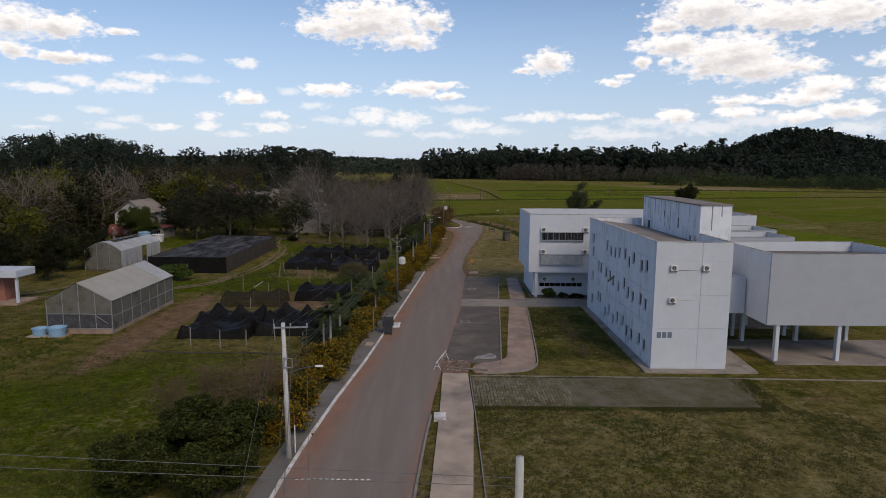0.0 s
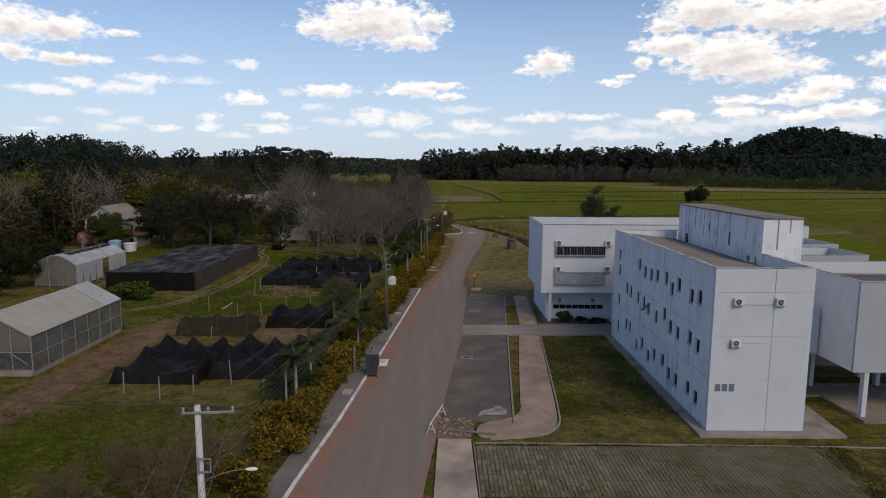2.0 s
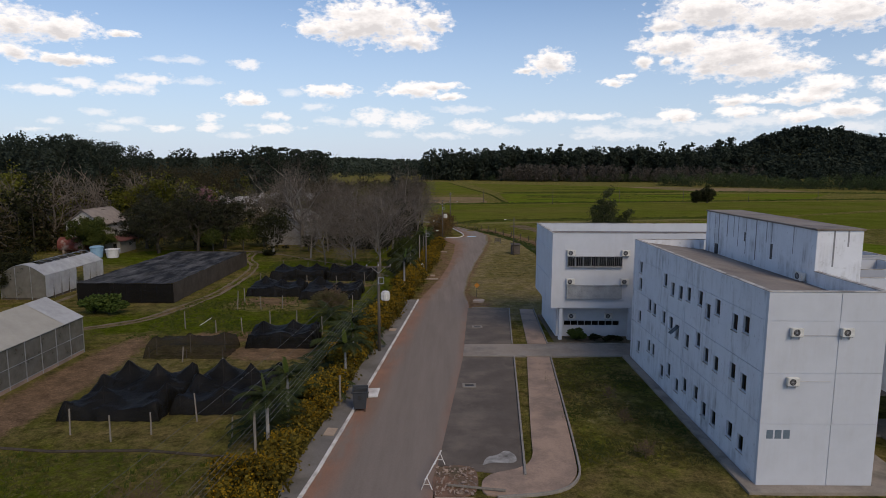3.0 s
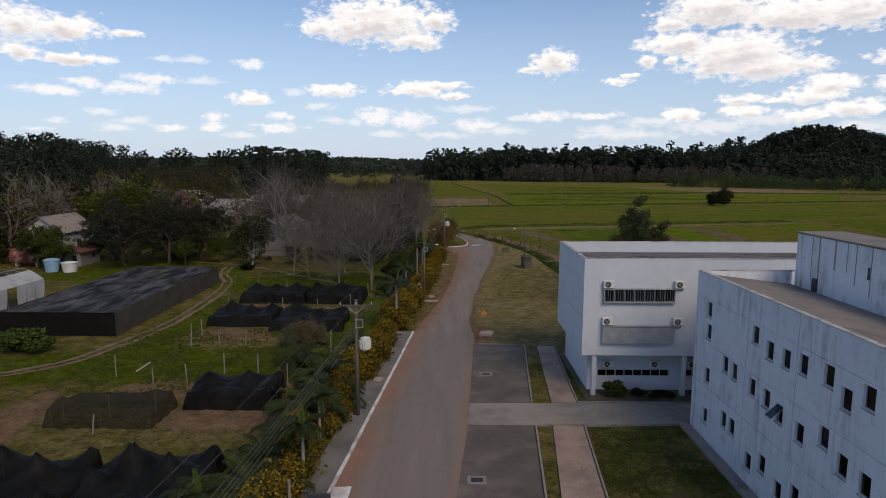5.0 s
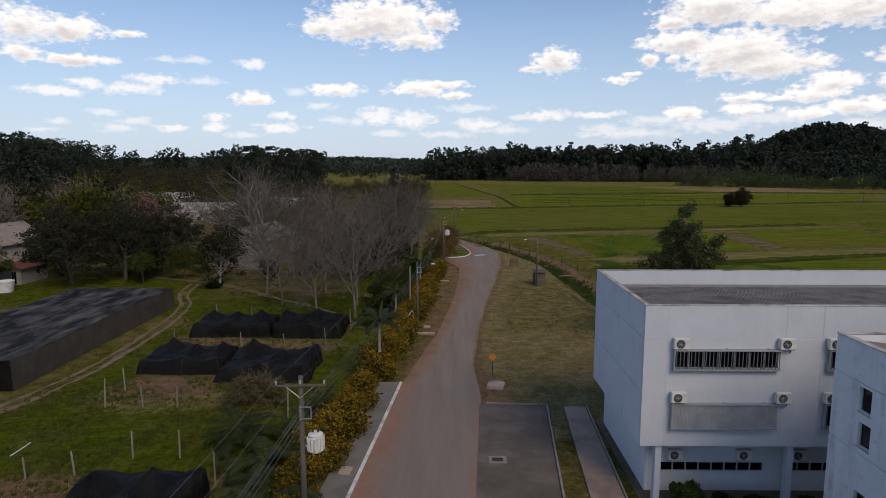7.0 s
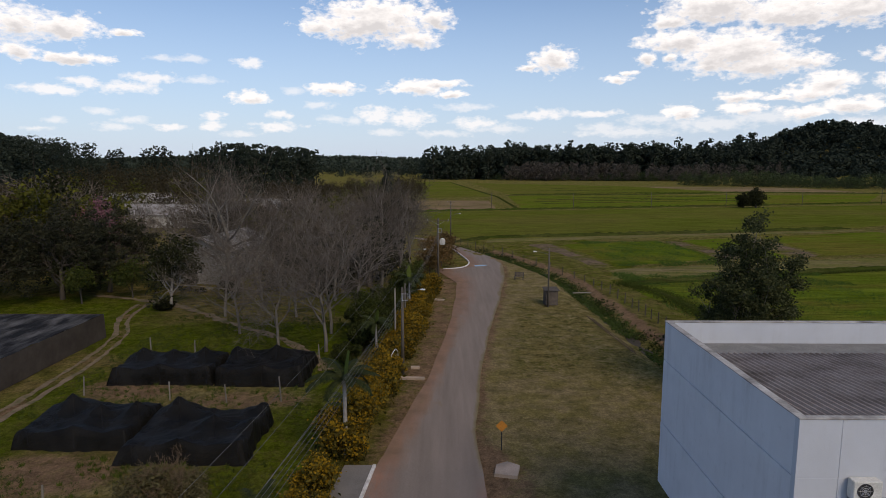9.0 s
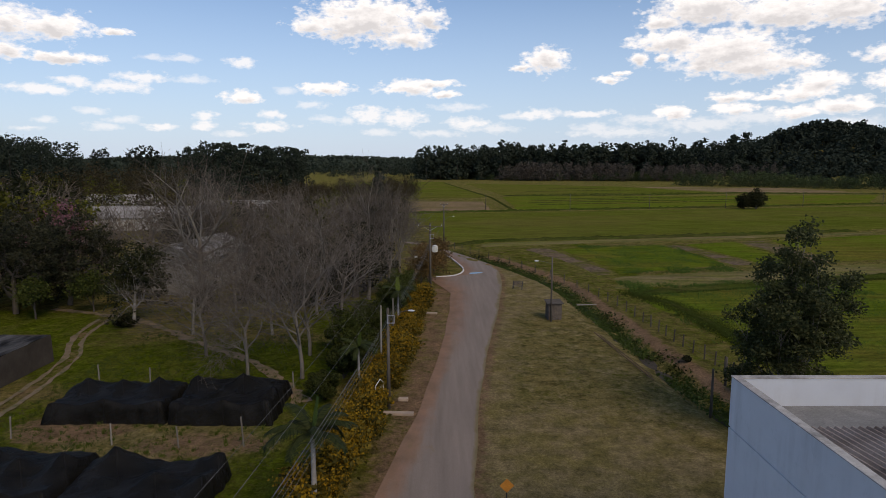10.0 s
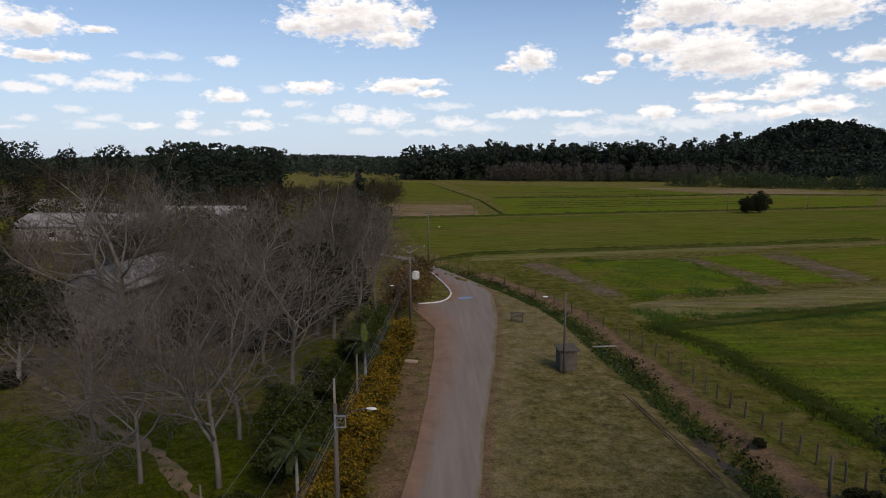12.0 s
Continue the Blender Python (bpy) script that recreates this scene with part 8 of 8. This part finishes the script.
def utility_pole(at, h, r, mat, arm_w, label, arm_turn=0.0, lamp=None, drum=None, arm_z=None, second=None, lean=(0, 0), shift=0.0):
    t = thing("utility_pole", label, "utility pole", at, group="utility poles")
    part("shaft", Geo().tube((0, 0, -0.3), (lean[0], lean[1], h), r, r * 0.68, n=12), mat, t, smooth=True)
    if arm_w:
        a = radians(arm_turn)
        ca, sa = math.cos(a), math.sin(a)
        z = arm_z or h - 0.15
        for s in (-1,):
            g = Geo().box(shift - arm_w / 2, -0.035 - r, -0.045, shift + arm_w / 2, 0.035 - r, 0.045, 0.008)
            arm = part("crossarm", Geo().add([(x * ca - y * sa + lean[0], x * sa + y * ca + lean[1], zz + z) for x, y, zz in g.v], g.f), WOOD_DARK if mat is POLE_DARK else METAL, t)
            for k in (-0.48, 0.0, 0.48):
                x, y = shift + k * arm_w * 0.98, -r
                insulator(arm, (x * ca - y * sa + lean[0], x * sa + y * ca + lean[1], z + 0.04))
        if mat is POLE_DARK:
            part("brace", Geo().tube((0, -r, z - 0.6), (arm_w * 0.3 * ca, arm_w * 0.3 * sa - r, z), 0.02, n=5).tube((0, -r, z - 0.6), (-arm_w * 0.3 * ca, -arm_w * 0.3 * sa - r, z), 0.02, n=5), METAL, t)
    if second:
        g = Geo().box(-0.04, -r - 0.08, second - 0.35, 0.04, -r, second + 0.35).box(0, -r - 0.05, second + 0.25, 0.5, -r, second + 0.3)
        g.box(0, -r - 0.05, second - 0.3, 0.5, -r, second - 0.25).box(0.46, -r - 0.05, second - 0.25, 0.5, -r, second + 0.25)
        k = second / h
        part("bracket", Geo().add([(x + lean[0] * k, y + lean[1] * k, z) for x, y, z in g.v], g.f), METAL, t)
    if lamp:
        street_lamp_arm(t, (lean[0] * lamp[0] / h, lean[1] * lamp[0] / h, lamp[0]), lamp[1], lamp[2])
    if drum:
        transformer(t, drum)
    return t


utility_pole((-9.2, 20.7, 0), 8.05, 0.17, POLE_PALE, 2.0, "tall pale round concrete utility pole leaning slightly", 6, (5.0, (1.75, 0.1), 0.5), None, 7.8, 5.75, (-0.36, 0.85), 0.45)
utility_pole((-5.85, 62.3, 0), 8.6, 0.16, POLE_DARK, 2.3, "dark utility pole with a crossarm and transformer", 4, None, (0.62, 0, 5.4), 8.2, 6.9)
utility_pole((-2.55, 101.4, 0), 7.6, 0.14, POLE_DARK, 0, "dark utility pole with a street lamp", 0, (6.6, (1.5, -0.3), 0.9), None, None, 6.8)
utility_pole((-0.1, 140.5, 0), 10.0, 0.17, POLE_DARK, 3.3, "dark utility pole with a wide crossarm and transformer", 0, (4.6, (-1.7, -0.6), 0.9), (0.62, 0, 6.5), 9.6, 8.2)
utility_pole((2.0, 188, 0), 9.5, 0.15, POLE_DARK, 1.6, "dark utility pole at the road's bend", 10, (6.0, (1.8, 0.4), 0.8))
utility_pole((14.0, 127.0, 0), 7.4, 0.12, POLE_DARK, 0, "thin dark post with a street lamp beside the hut", 0, (6.6, (-1.5, 0.3), 0.35))
utility_pole((20.9, 100.2, 0), 3.4, 0.11, POLE_DARK, 0, "short dark timber post by the ditch")
utility_pole((24.6, 106.0, 0), 2.4, 0.11, POLE_DARK, 0, "short dark timber post by the ditch")
utility_pole((1.98, 2.5, 0), 9.2, 0.17, POLE_PALE, 0, "tall pale concrete pole on the lawn")
for x, y, h in ((-10.6, 39.0, 3.6), (-3.9, 109.9, 5.8), (-7.3, 48.6, 2.4), (-3.5, 118.4, 4.6)):
    post((x, y, 0), h, 0.09, (0, 0), "hedge posts", "pale wooden post standing in the hedge")
for x, y in ((18.1, 288.4), (49.8, 290), (83.3, 301), (115.3, 305.5), (-14.9, 285), (150, 312), (190, 322)):
    utility_pole((x, y, 0), 6.5, 0.12, POLE_DARK, 0, "thin dark pole in the hedge line of the meadows")


def cable(a, b, sag, r=0.008):
    n = 14
    pts = [(a[0] + (b[0] - a[0]) * k / n, a[1] + (b[1] - a[1]) * k / n, a[2] + (b[2] - a[2]) * k / n - sag * 4 * (k / n) * (1 - k / n)) for k in range(n + 1)]
    t = tagged(part("overhead_cable", Geo().path(pts, r, 4), WIRE), "thin grey overhead cable strung between poles", "cable", "overhead cables")
    return t


for k in (-1.1, 0.0, 1.1):
    cable((-9.1 + k * 0.86, 21.4, 8.0), (-5.85 + k, 62.1, 8.45), 0.5)
    cable((-5.85 + k, 62.1, 8.45), (-0.1 + k * 1.4, 140.3, 9.85), 1.0)
    cable((-9.1 + k * 0.86, 21.4, 8.0), (0.8 + k, -24, 8.4), 0.5)
    cable((-0.1 + k * 1.4, 140.3, 9.85), (2.0 + k * 0.7, 187.8, 9.5), 0.6)
for z in (6.4, 6.75, 7.05, 7.3):
    d = z - 6.9
    cable((-9.0 + d * 0.1, 21.15, z - 0.9), (-5.75 + d * 0.1, 62.15, z), 0.45, 0.009)
    cable((-5.75, 62.15, z), (-2.5, 101.25, z - 0.3), 0.5, 0.009)
    cable((-2.5, 101.25, z - 0.3), (-0.05, 140.35, z + 0.9), 0.5, 0.009)
cable((1.9, 2.45, 8.35), (-38, 4.2, 8.95), 0.1, 0.01)
cable((1.9, 2.55, 8.55), (-38, 5.4, 8.95), 0.1, 0.01)


def marker_pole():
    t = thing("marker_pole", "slim white pole with a red band by the kerb", "marker pole", (-9.0, 21.4, 0.09))
    part("shaft", Geo().tube((0, 0, 0), (0, 0, 1.75), 0.04, n=8), WHITE_TANK, t)
    part("band", Geo().tube((0, 0, 1.75), (0, 0, 2.3), 0.042, n=8), RUST, t, "red painted band")


marker_pole()
cable((-9.0, 21.15, 5.7), (0.9, -24, 6.0), 0.5, 0.009)
cable((-9.0, 21.15, 6.0), (0.9, -24, 6.3), 0.5, 0.009)


def leaning_pipe():
    t = thing("plastic_pipe", "thin white plastic pipe leaning on a garden post", "pipe", (-26.6, 71.6, 0))
    part("tube", Geo().path([(0, 0, 0.03), (0.6, 0.1, 0.4), (1.25, 0.15, 0.85)], 0.035, 7), WHITE_TANK, t)


leaning_pipe()


# ---- fence beyond the ditch ----
def wire_fence(line):
    t = thing("wire_fence", "wooden-post wire fence along the ditch", "fence")
    pts = resample([(x, y, 0) for x, y in line], 3.4)
    rng = random.Random(2)
    tops = []
    for x, y, z in pts:
        h = rng.uniform(1.05, 1.4)
        lx = rng.uniform(-0.06, 0.06)
        part("post", Geo().tube((x, y, -0.2), (x + lx, y, h), 0.075, 0.065, n=6), FENCE_WOOD, t)
        tops.append((x + lx * 0.8, y))
    for z in (0.3, 0.6, 0.9):
        part("wire", Geo().path([(x, y, z) for x, y in tops], 0.006, 3), WIRE, t)


wire_fence(smooth_line([(2, 193), (8, 180), (14.7, 167), (21.1, 147), (23.7, 135.6), (24.6, 125), (25.2, 118), (26.2, 110), (26.8, 106), (28.5, 96), (31, 84), (34, 70)]))


# ---- things along the road ----
def wheeled_bin():
    t = thing("wheeled_bin", "grey-blue wheeled waste container with its lid flung open", "waste bin", (-5.75, 48.0, 0.02), 4)
    t.scale = (0.95, 0.95, 1.3)
    g = Geo()
    for r0, z in ((0.44, 0.18), (0.55, 1.12)):
        g.v += [(-r0, -r0 * 0.82, z), (r0, -r0 * 0.82, z), (r0, r0 * 0.82, z), (-r0, r0 * 0.82, z)]
    for r0, z in ((0.50, 1.12), (0.40, 0.26)):
        g.v += [(-r0, -r0 * 0.82, z), (r0, -r0 * 0.82, z), (r0, r0 * 0.82, z), (-r0, r0 * 0.82, z)]
    g.f = [(3, 2, 1, 0)] + [(k * 4 + i, k * 4 + (i + 1) % 4, k * 4 + 4 + (i + 1) % 4, k * 4 + 4 + i) for k in range(3) for i in range(4)] + [(12, 13, 14, 15)]
    part("body", g, BIN, t)
    part("rim", Geo().box(-0.6, -0.5, 1.1, 0.6, -0.44, 1.17, 0.01).box(-0.6, 0.44, 1.1, 0.6, 0.5, 1.17, 0.01).box(-0.6, -0.44, 1.1, -0.54, 0.44, 1.17).box(0.54, -0.44, 1.1, 0.6, 0.44, 1.17), BIN, t)
    part("lid", Geo().box(-0.6, 0.52, 0.55, 0.6, 0.6, 1.3, 0.02), BIN, t, "opened lid hanging back")
    part("badge", Geo().box(-0.12, -0.495, 0.72, 0.12, -0.48, 0.95), BLACK, t)
    for x in (-0.38, 0.38):
        for y in (-0.3, 0.3):
            part("wheel", Geo().tube((x - 0.03, y, 0.09), (x + 0.03, y, 0.09), 0.09, n=12).box(x - 0.02, y - 0.02, 0.09, x + 0.02, y + 0.02, 0.19), BLACK, t)
    for s in (-1, 1):
        part("trunnion", Geo().tube((s * 0.56, 0, 1.0), (s * 0.68, 0, 1.0), 0.035, n=8), BLACK, t)


wheeled_bin()
tagged(part("kerb_ramp", Geo().add([(-5.75, 50.2, 0.1), (-4.75, 50.3, 0.1), (-4.72, 52.0, 0.15), (-5.7, 51.9, 0.15), (-5.75, 50.2, 0.2), (-4.75, 50.3, 0.17), (-4.72, 52.0, 0.22), (-5.7, 51.9, 0.22)],
                                   ((0, 1, 2, 3), (4, 7, 6, 5), (0, 4, 5, 1), (1, 5, 6, 2), (2, 6, 7, 3), (3, 7, 4, 0))), KERB_WHITE), "white-painted slab across the kerb", "slab")


def barrier():
    t = thing("road_barrier", "makeshift white wooden trestle barrier", "barrier", (0, 0, 0.02))
    part("rail", Geo().tube((-0.7, 36.6, 0.72), (0.15, 40.1, 0.72), 0.045, n=6), KERB_WHITE, t)
    for x, y in ((-0.62, 36.9), (0.08, 39.8)):
        part("trestle", Geo().tube((x, y, 0.74), (x - 0.3, y, 0), 0.03, n=5).tube((x, y, 0.74), (x + 0.3, y, 0), 0.03, n=5).tube((x - 0.18, y, 0.3), (x + 0.18, y, 0.3), 0.025, n=5), KERB_WHITE, t)


barrier()
tagged(part("wooden_beam", Geo().box(-1.6, -0.06, 0, 1.6, 0.06, 0.1, 0.01), WOOD_POST), "long pale timber lying on the ground", "timber").matrix_basis = pose(2.1, 36.9, 0.1, 0, 0, -10)


def rubble():
    t = tagged(new("rubble"), "heap of broken brown rubble and earth in a dug-up hole", "rubble", kind="stuff")
    rng = random.Random(9)
    g = Geo()
    for _ in range(260):
        x, y = rng.uniform(-0.1, 2.1), rng.uniform(36.2, 39.4)
        s = rng.uniform(0.05, 0.17)
        p = [(x + rng.uniform(-1, 1) * s, y + rng.uniform(-1, 1) * s, 0.03 + rng.uniform(0, 1.2) * s) for _ in range(4)]
        g.add(p, ((0, 1, 2), (0, 2, 3), (0, 3, 1), (1, 3, 2)))
    part("stones", g, RUBBLE, t)
    part("earth", slab(smooth_line([(-0.2, 36.1), (2.2, 36.2), (2.3, 39.3), (1.2, 39.7), (-0.1, 39.4), (-0.35, 37.8), (-0.2, 36.1)], 2)[:-1], -0.05, 0.06), DIRT_RED, t)


rubble()


def drain(x, y):
    t = thing("drain_cover", "pale concrete drain frame with a dark grating", "drain", (x, y, 0.03))
    part("frame", Geo().box(-0.55, -0.45, 0, 0.55, -0.28, 0.05).box(-0.55, 0.28, 0, 0.55, 0.45, 0.05).box(-0.55, -0.28, 0, -0.35, 0.28, 0.05).box(0.35, -0.28, 0, 0.55, 0.28, 0.05), KERB, t)
    part("grating", Geo().box(-0.35, -0.28, 0.0, 0.35, 0.28, 0.012), BLACK, t)


drain(2.35, 53.1)
drain(3.95, 71.4)
for k in range(13):
    tagged(part("road_stud", Geo().box(-8.3 + k * 0.33, 18.25, 0.02, -8.1 + k * 0.33, 18.37, 0.05, 0.008), KERB_WHITE), "small white stud in a row across the road", "road stud", "road studs")


def warning_sign():
    t = thing("warning_sign", "faded orange diamond road sign on a thin post", "road sign", (4.7, 87.3, 0))
    part("post", Geo().tube((0, 0, -0.1), (0, 0, 1.9), 0.035, n=6), BLACK, t)
    part("plate", Geo().add([(0, -0.04, 1.2), (0.38, -0.04, 1.58), (0, -0.04, 1.96), (-0.38, -0.04, 1.58), (0, -0.06, 1.2), (0.38, -0.06, 1.58), (0, -0.06, 1.96), (-0.38, -0.06, 1.58)],
                            ((0, 1, 2, 3), (7, 6, 5, 4), (0, 4, 5, 1), (1, 5, 6, 2), (2, 6, 7, 3), (3, 7, 4, 0))), ORANGE, t, "orange diamond plate")


warning_sign()
tagged(part("concrete_slab", slab([(4.0, 83.9), (5.3, 83.6), (5.6, 84.9), (4.9, 85.4), (4.2, 85.0)], -0.05, 0.16), CONCRETE), "broken pale concrete slab on the verge", "slab")
tagged(part("concrete_slab", slab([(-2.9, 100.2), (-0.7, 100.0), (-0.65, 100.45), (-2.85, 100.6)], -0.05, 0.12), CONCRETE), "pale concrete slab at the pole's foot", "slab")
tagged(part("concrete_block", Geo().box(-1.95, 102.7, -0.02, -1.2, 103.1, 0.2, 0.02), CONCRETE), "pale concrete block on the verge", "block")
tagged(part("concrete_slab", slab([(-0.6, 130.6), (0.8, 130.3), (0.9, 130.8), (-0.5, 131.1)], -0.05, 0.1), CONCRETE), "pale concrete slab on the verge", "slab")
tagged(part("concrete_slab", slab([(-7.6, 43.6), (-6.9, 43.5), (-6.8, 44.6), (-7.5, 44.7)], 0.02, 0.14), CONCRETE), "grey slab on the footpath", "slab")
tagged(part("concrete_slab", slab([(-5.6, 69.4), (-4.9, 69.3), (-4.8, 70.2), (-5.5, 70.3)], 0.02, 0.15), CONCRETE), "pale slab on the footpath", "slab")
tagged(part("puddle", slab(smooth_line([(6.0, 157.2), (7.4, 157.6), (8.6, 158.6), (7.2, 159.2), (6.0, 158.4), (6.0, 157.2)], 2)[:-1], 0.01, 0.026), WATER), "shallow puddle on the road", "puddle", kind="structure")


def gate():
    t = thing("metal_gate", "small white metal gate in the hedge", "gate", (-3.2, 101.0, 0), 62)
    part("gate_frame", Geo().path([(-0.5, 0, 0), (-0.5, 0, 2.0), (0.1, 0, 2.35), (0.5, 0, 2.0), (0.5, 0, 0)], 0.03, 6), WHITE_TANK, t)
    for k in range(5):
        part("bar", Geo().tube((-0.34 + 0.17 * k, 0, 0.1), (-0.34 + 0.17 * k, 0, 1.8), 0.012, n=5), WHITE_TANK, t)


gate()


def hut():
    t = thing("hut", "small dark slatted timber hut with a dusty flat roof", "hut", (14.5, 128.2, 0), 4)
    t.scale = (0.88, 0.88, 0.95)
    for k in range(9):
        x = -0.8 + 0.2 * k
        for y in (-0.75, 0.75):
            part("board", Geo().box(x - 0.09, y - 0.02, 0, x + 0.085, y + 0.02, 1.95), WOOD_DARK, t)
    for k in range(8):
        y = -0.63 + 0.18 * k
        for x in (-0.9, 0.9):
            part("board", Geo().box(x - 0.02, y - 0.085, 0, x + 0.02, y + 0.08, 1.95), WOOD_DARK, t)
    part("roof", Geo().add([(-1.1, -1.0, 1.98), (1.1, -1.0, 1.98), (1.1, 1.0, 2.18), (-1.1, 1.0, 2.18), (-1.1, -1.0, 2.04), (1.1, -1.0, 2.04), (1.1, 1.0, 2.24), (-1.1, 1.0, 2.24)],
                           ((0, 1, 2, 3), (4, 7, 6, 5), (0, 4, 5, 1), (1, 5, 6, 2), (2, 6, 7, 3), (3, 7, 4, 0))), FENCE_WOOD, t, "dark board roof")


hut()


def bench():
    t = thing("bench", "dark slatted bench on the verge", "bench", (12.4, 145.2, 0), -20)
    for k in range(4):
        part("slat", Geo().box(-0.75, 0.2, 0.5 + 0.16 * k, 0.75, 0.23, 0.62 + 0.16 * k), WOOD_DARK, t)
    for k in range(3):
        part("seat_slat", Geo().box(-0.75, -0.3 + 0.15 * k, 0.44, 0.75, -0.18 + 0.15 * k, 0.47), WOOD_DARK, t)
    for x in (-0.65, 0.65):
        part("leg", Geo().box(x - 0.03, -0.3, 0, x + 0.03, -0.25, 0.44).box(x - 0.03, 0.18, 0, x + 0.03, 0.23, 1.15).box(x - 0.03, -0.25, 0.38, x + 0.03, 0.18, 0.44), DARK_METAL, t)


bench()
tagged(part("pipe", Geo().path([(17.7, 121.6, 0.12), (18.3, 115, 0.12), (19.1, 107, 0.1)], 0.05, 8).path([(18.0, 121.4, 0.1), (18.6, 115, 0.1), (19.3, 108, 0.1)], 0.04, 8), surface("brown weathered rail", (0.15, 0.09, 0.06), (0.10, 0.062, 0.044), 2, 14)), "long dark timber rails lying by the ditch", "timber")
tagged(part("plank", Geo().box(-1.3, -0.15, 0, 1.3, 0.15, 0.08, 0.01), WOOD_POST), "plank laid across the ditch", "plank").matrix_basis = pose(19.9, 134.5, 0.12, 0, 0, 6)


# ---- grass and crop tufts ----
def tufts(name, label, mat, places, size, seed, blades=5):
    rng = np.random.default_rng(seed)
    P = np.asarray(places)
    n = len(P)
    P = np.repeat(P, blades, 0) + rng.normal(0, 0.07, (n * blades, 3)) * np.array([1, 1, 0])
    a = rng.uniform(0, 2 * np.pi, n * blades)
    h = size * rng.uniform(0.5, 1.3, n * blades)
    side = np.stack([np.cos(a), np.sin(a), np.zeros_like(a)], 1) * 0.035
    lean = rng.normal(0, 0.4, (n * blades, 3)) * h[:, None]
    lean[:, 2] = h
    V = np.stack([P - side, P + side, P + lean], 1).reshape(-1, 3)
    F = np.arange(n * blades * 3).reshape(-1, 3)
    t = tagged(new(name), label, "grass", kind="stuff")
    part_data("blades", mesh_data("blades", V, F, mat, False), t)


def lawn_places(seed, n, zones):
    rng = np.random.default_rng(seed)
    out = []
    while len(out) < n:
        x0, y0, x1, y1 = zones[rng.integers(0, len(zones))]
        x, y = rng.uniform(x0, x1), rng.uniform(y0, y1)
        if noise.noise((x * 0.25, y * 0.25, 3)) + rng.uniform(-0.35, 0.35) > 0.0:
            out.append((x, y, -0.05))
    return out


tufts("grass_tufts", "rough grass tufts on the lawns", GRASS_BLADE, lawn_places(1, 26000, [(2.4, 14, 32, 28.5), (2.4, 14, 32, 28.5), (-34, 12, -11, 41), (-34, 12, -11, 41), (-32, 66, -9, 86), (8.6, 40, 16.6, 60), (-30, 92, -9, 122), (-60, 40, -42, 70), (2.3, 28.4, 24, 30.2), (2.3, 28.4, 24, 35.6), (2.3, 28.6, 25, 35.6), (2.3, 28.6, 25, 35.6)]), 0.12, 1)
tufts("grass_clumps", "dark green rank grass clumps on the rough lawn", CLUMP, lawn_places(5, 2600, [(-40, 12, -11, 41), (-32, 66, -9, 86), (-30, 92, -9, 122), (-62, 36, -36, 46)]), 0.26, 5, 14)
def edge_places(seed, n, pts, w):
    rng = np.random.default_rng(seed)
    line = resample(pts, 0.5)
    out = []
    for k in rng.integers(0, len(line), n):
        out.append((line[k][0] + rng.normal(0, w), line[k][1] + rng.normal(0, w), -0.05))
    return out


tufts("edge_grass", "tall dark rank grass along the field edges", CLUMP, edge_places(6, 5000, [(28.4, 141), (31.0, 135.5), (32.0, 126), (32.7, 117), (34, 105), (36, 85)], 0.9) + edge_places(7, 3000, [(27.4, 141.6), (41.2, 145.3), (54.8, 150), (75, 155)], 0.9), 0.34, 8, 6)
tufts("crop_tufts", "crop rows and rank grass in the near fields", CROP, lawn_places(2, 14000, [(29, 112, 60, 148), (31, 158, 52, 192), (28, 140, 62, 151)]), 0.3, 2)


grass_pavers()
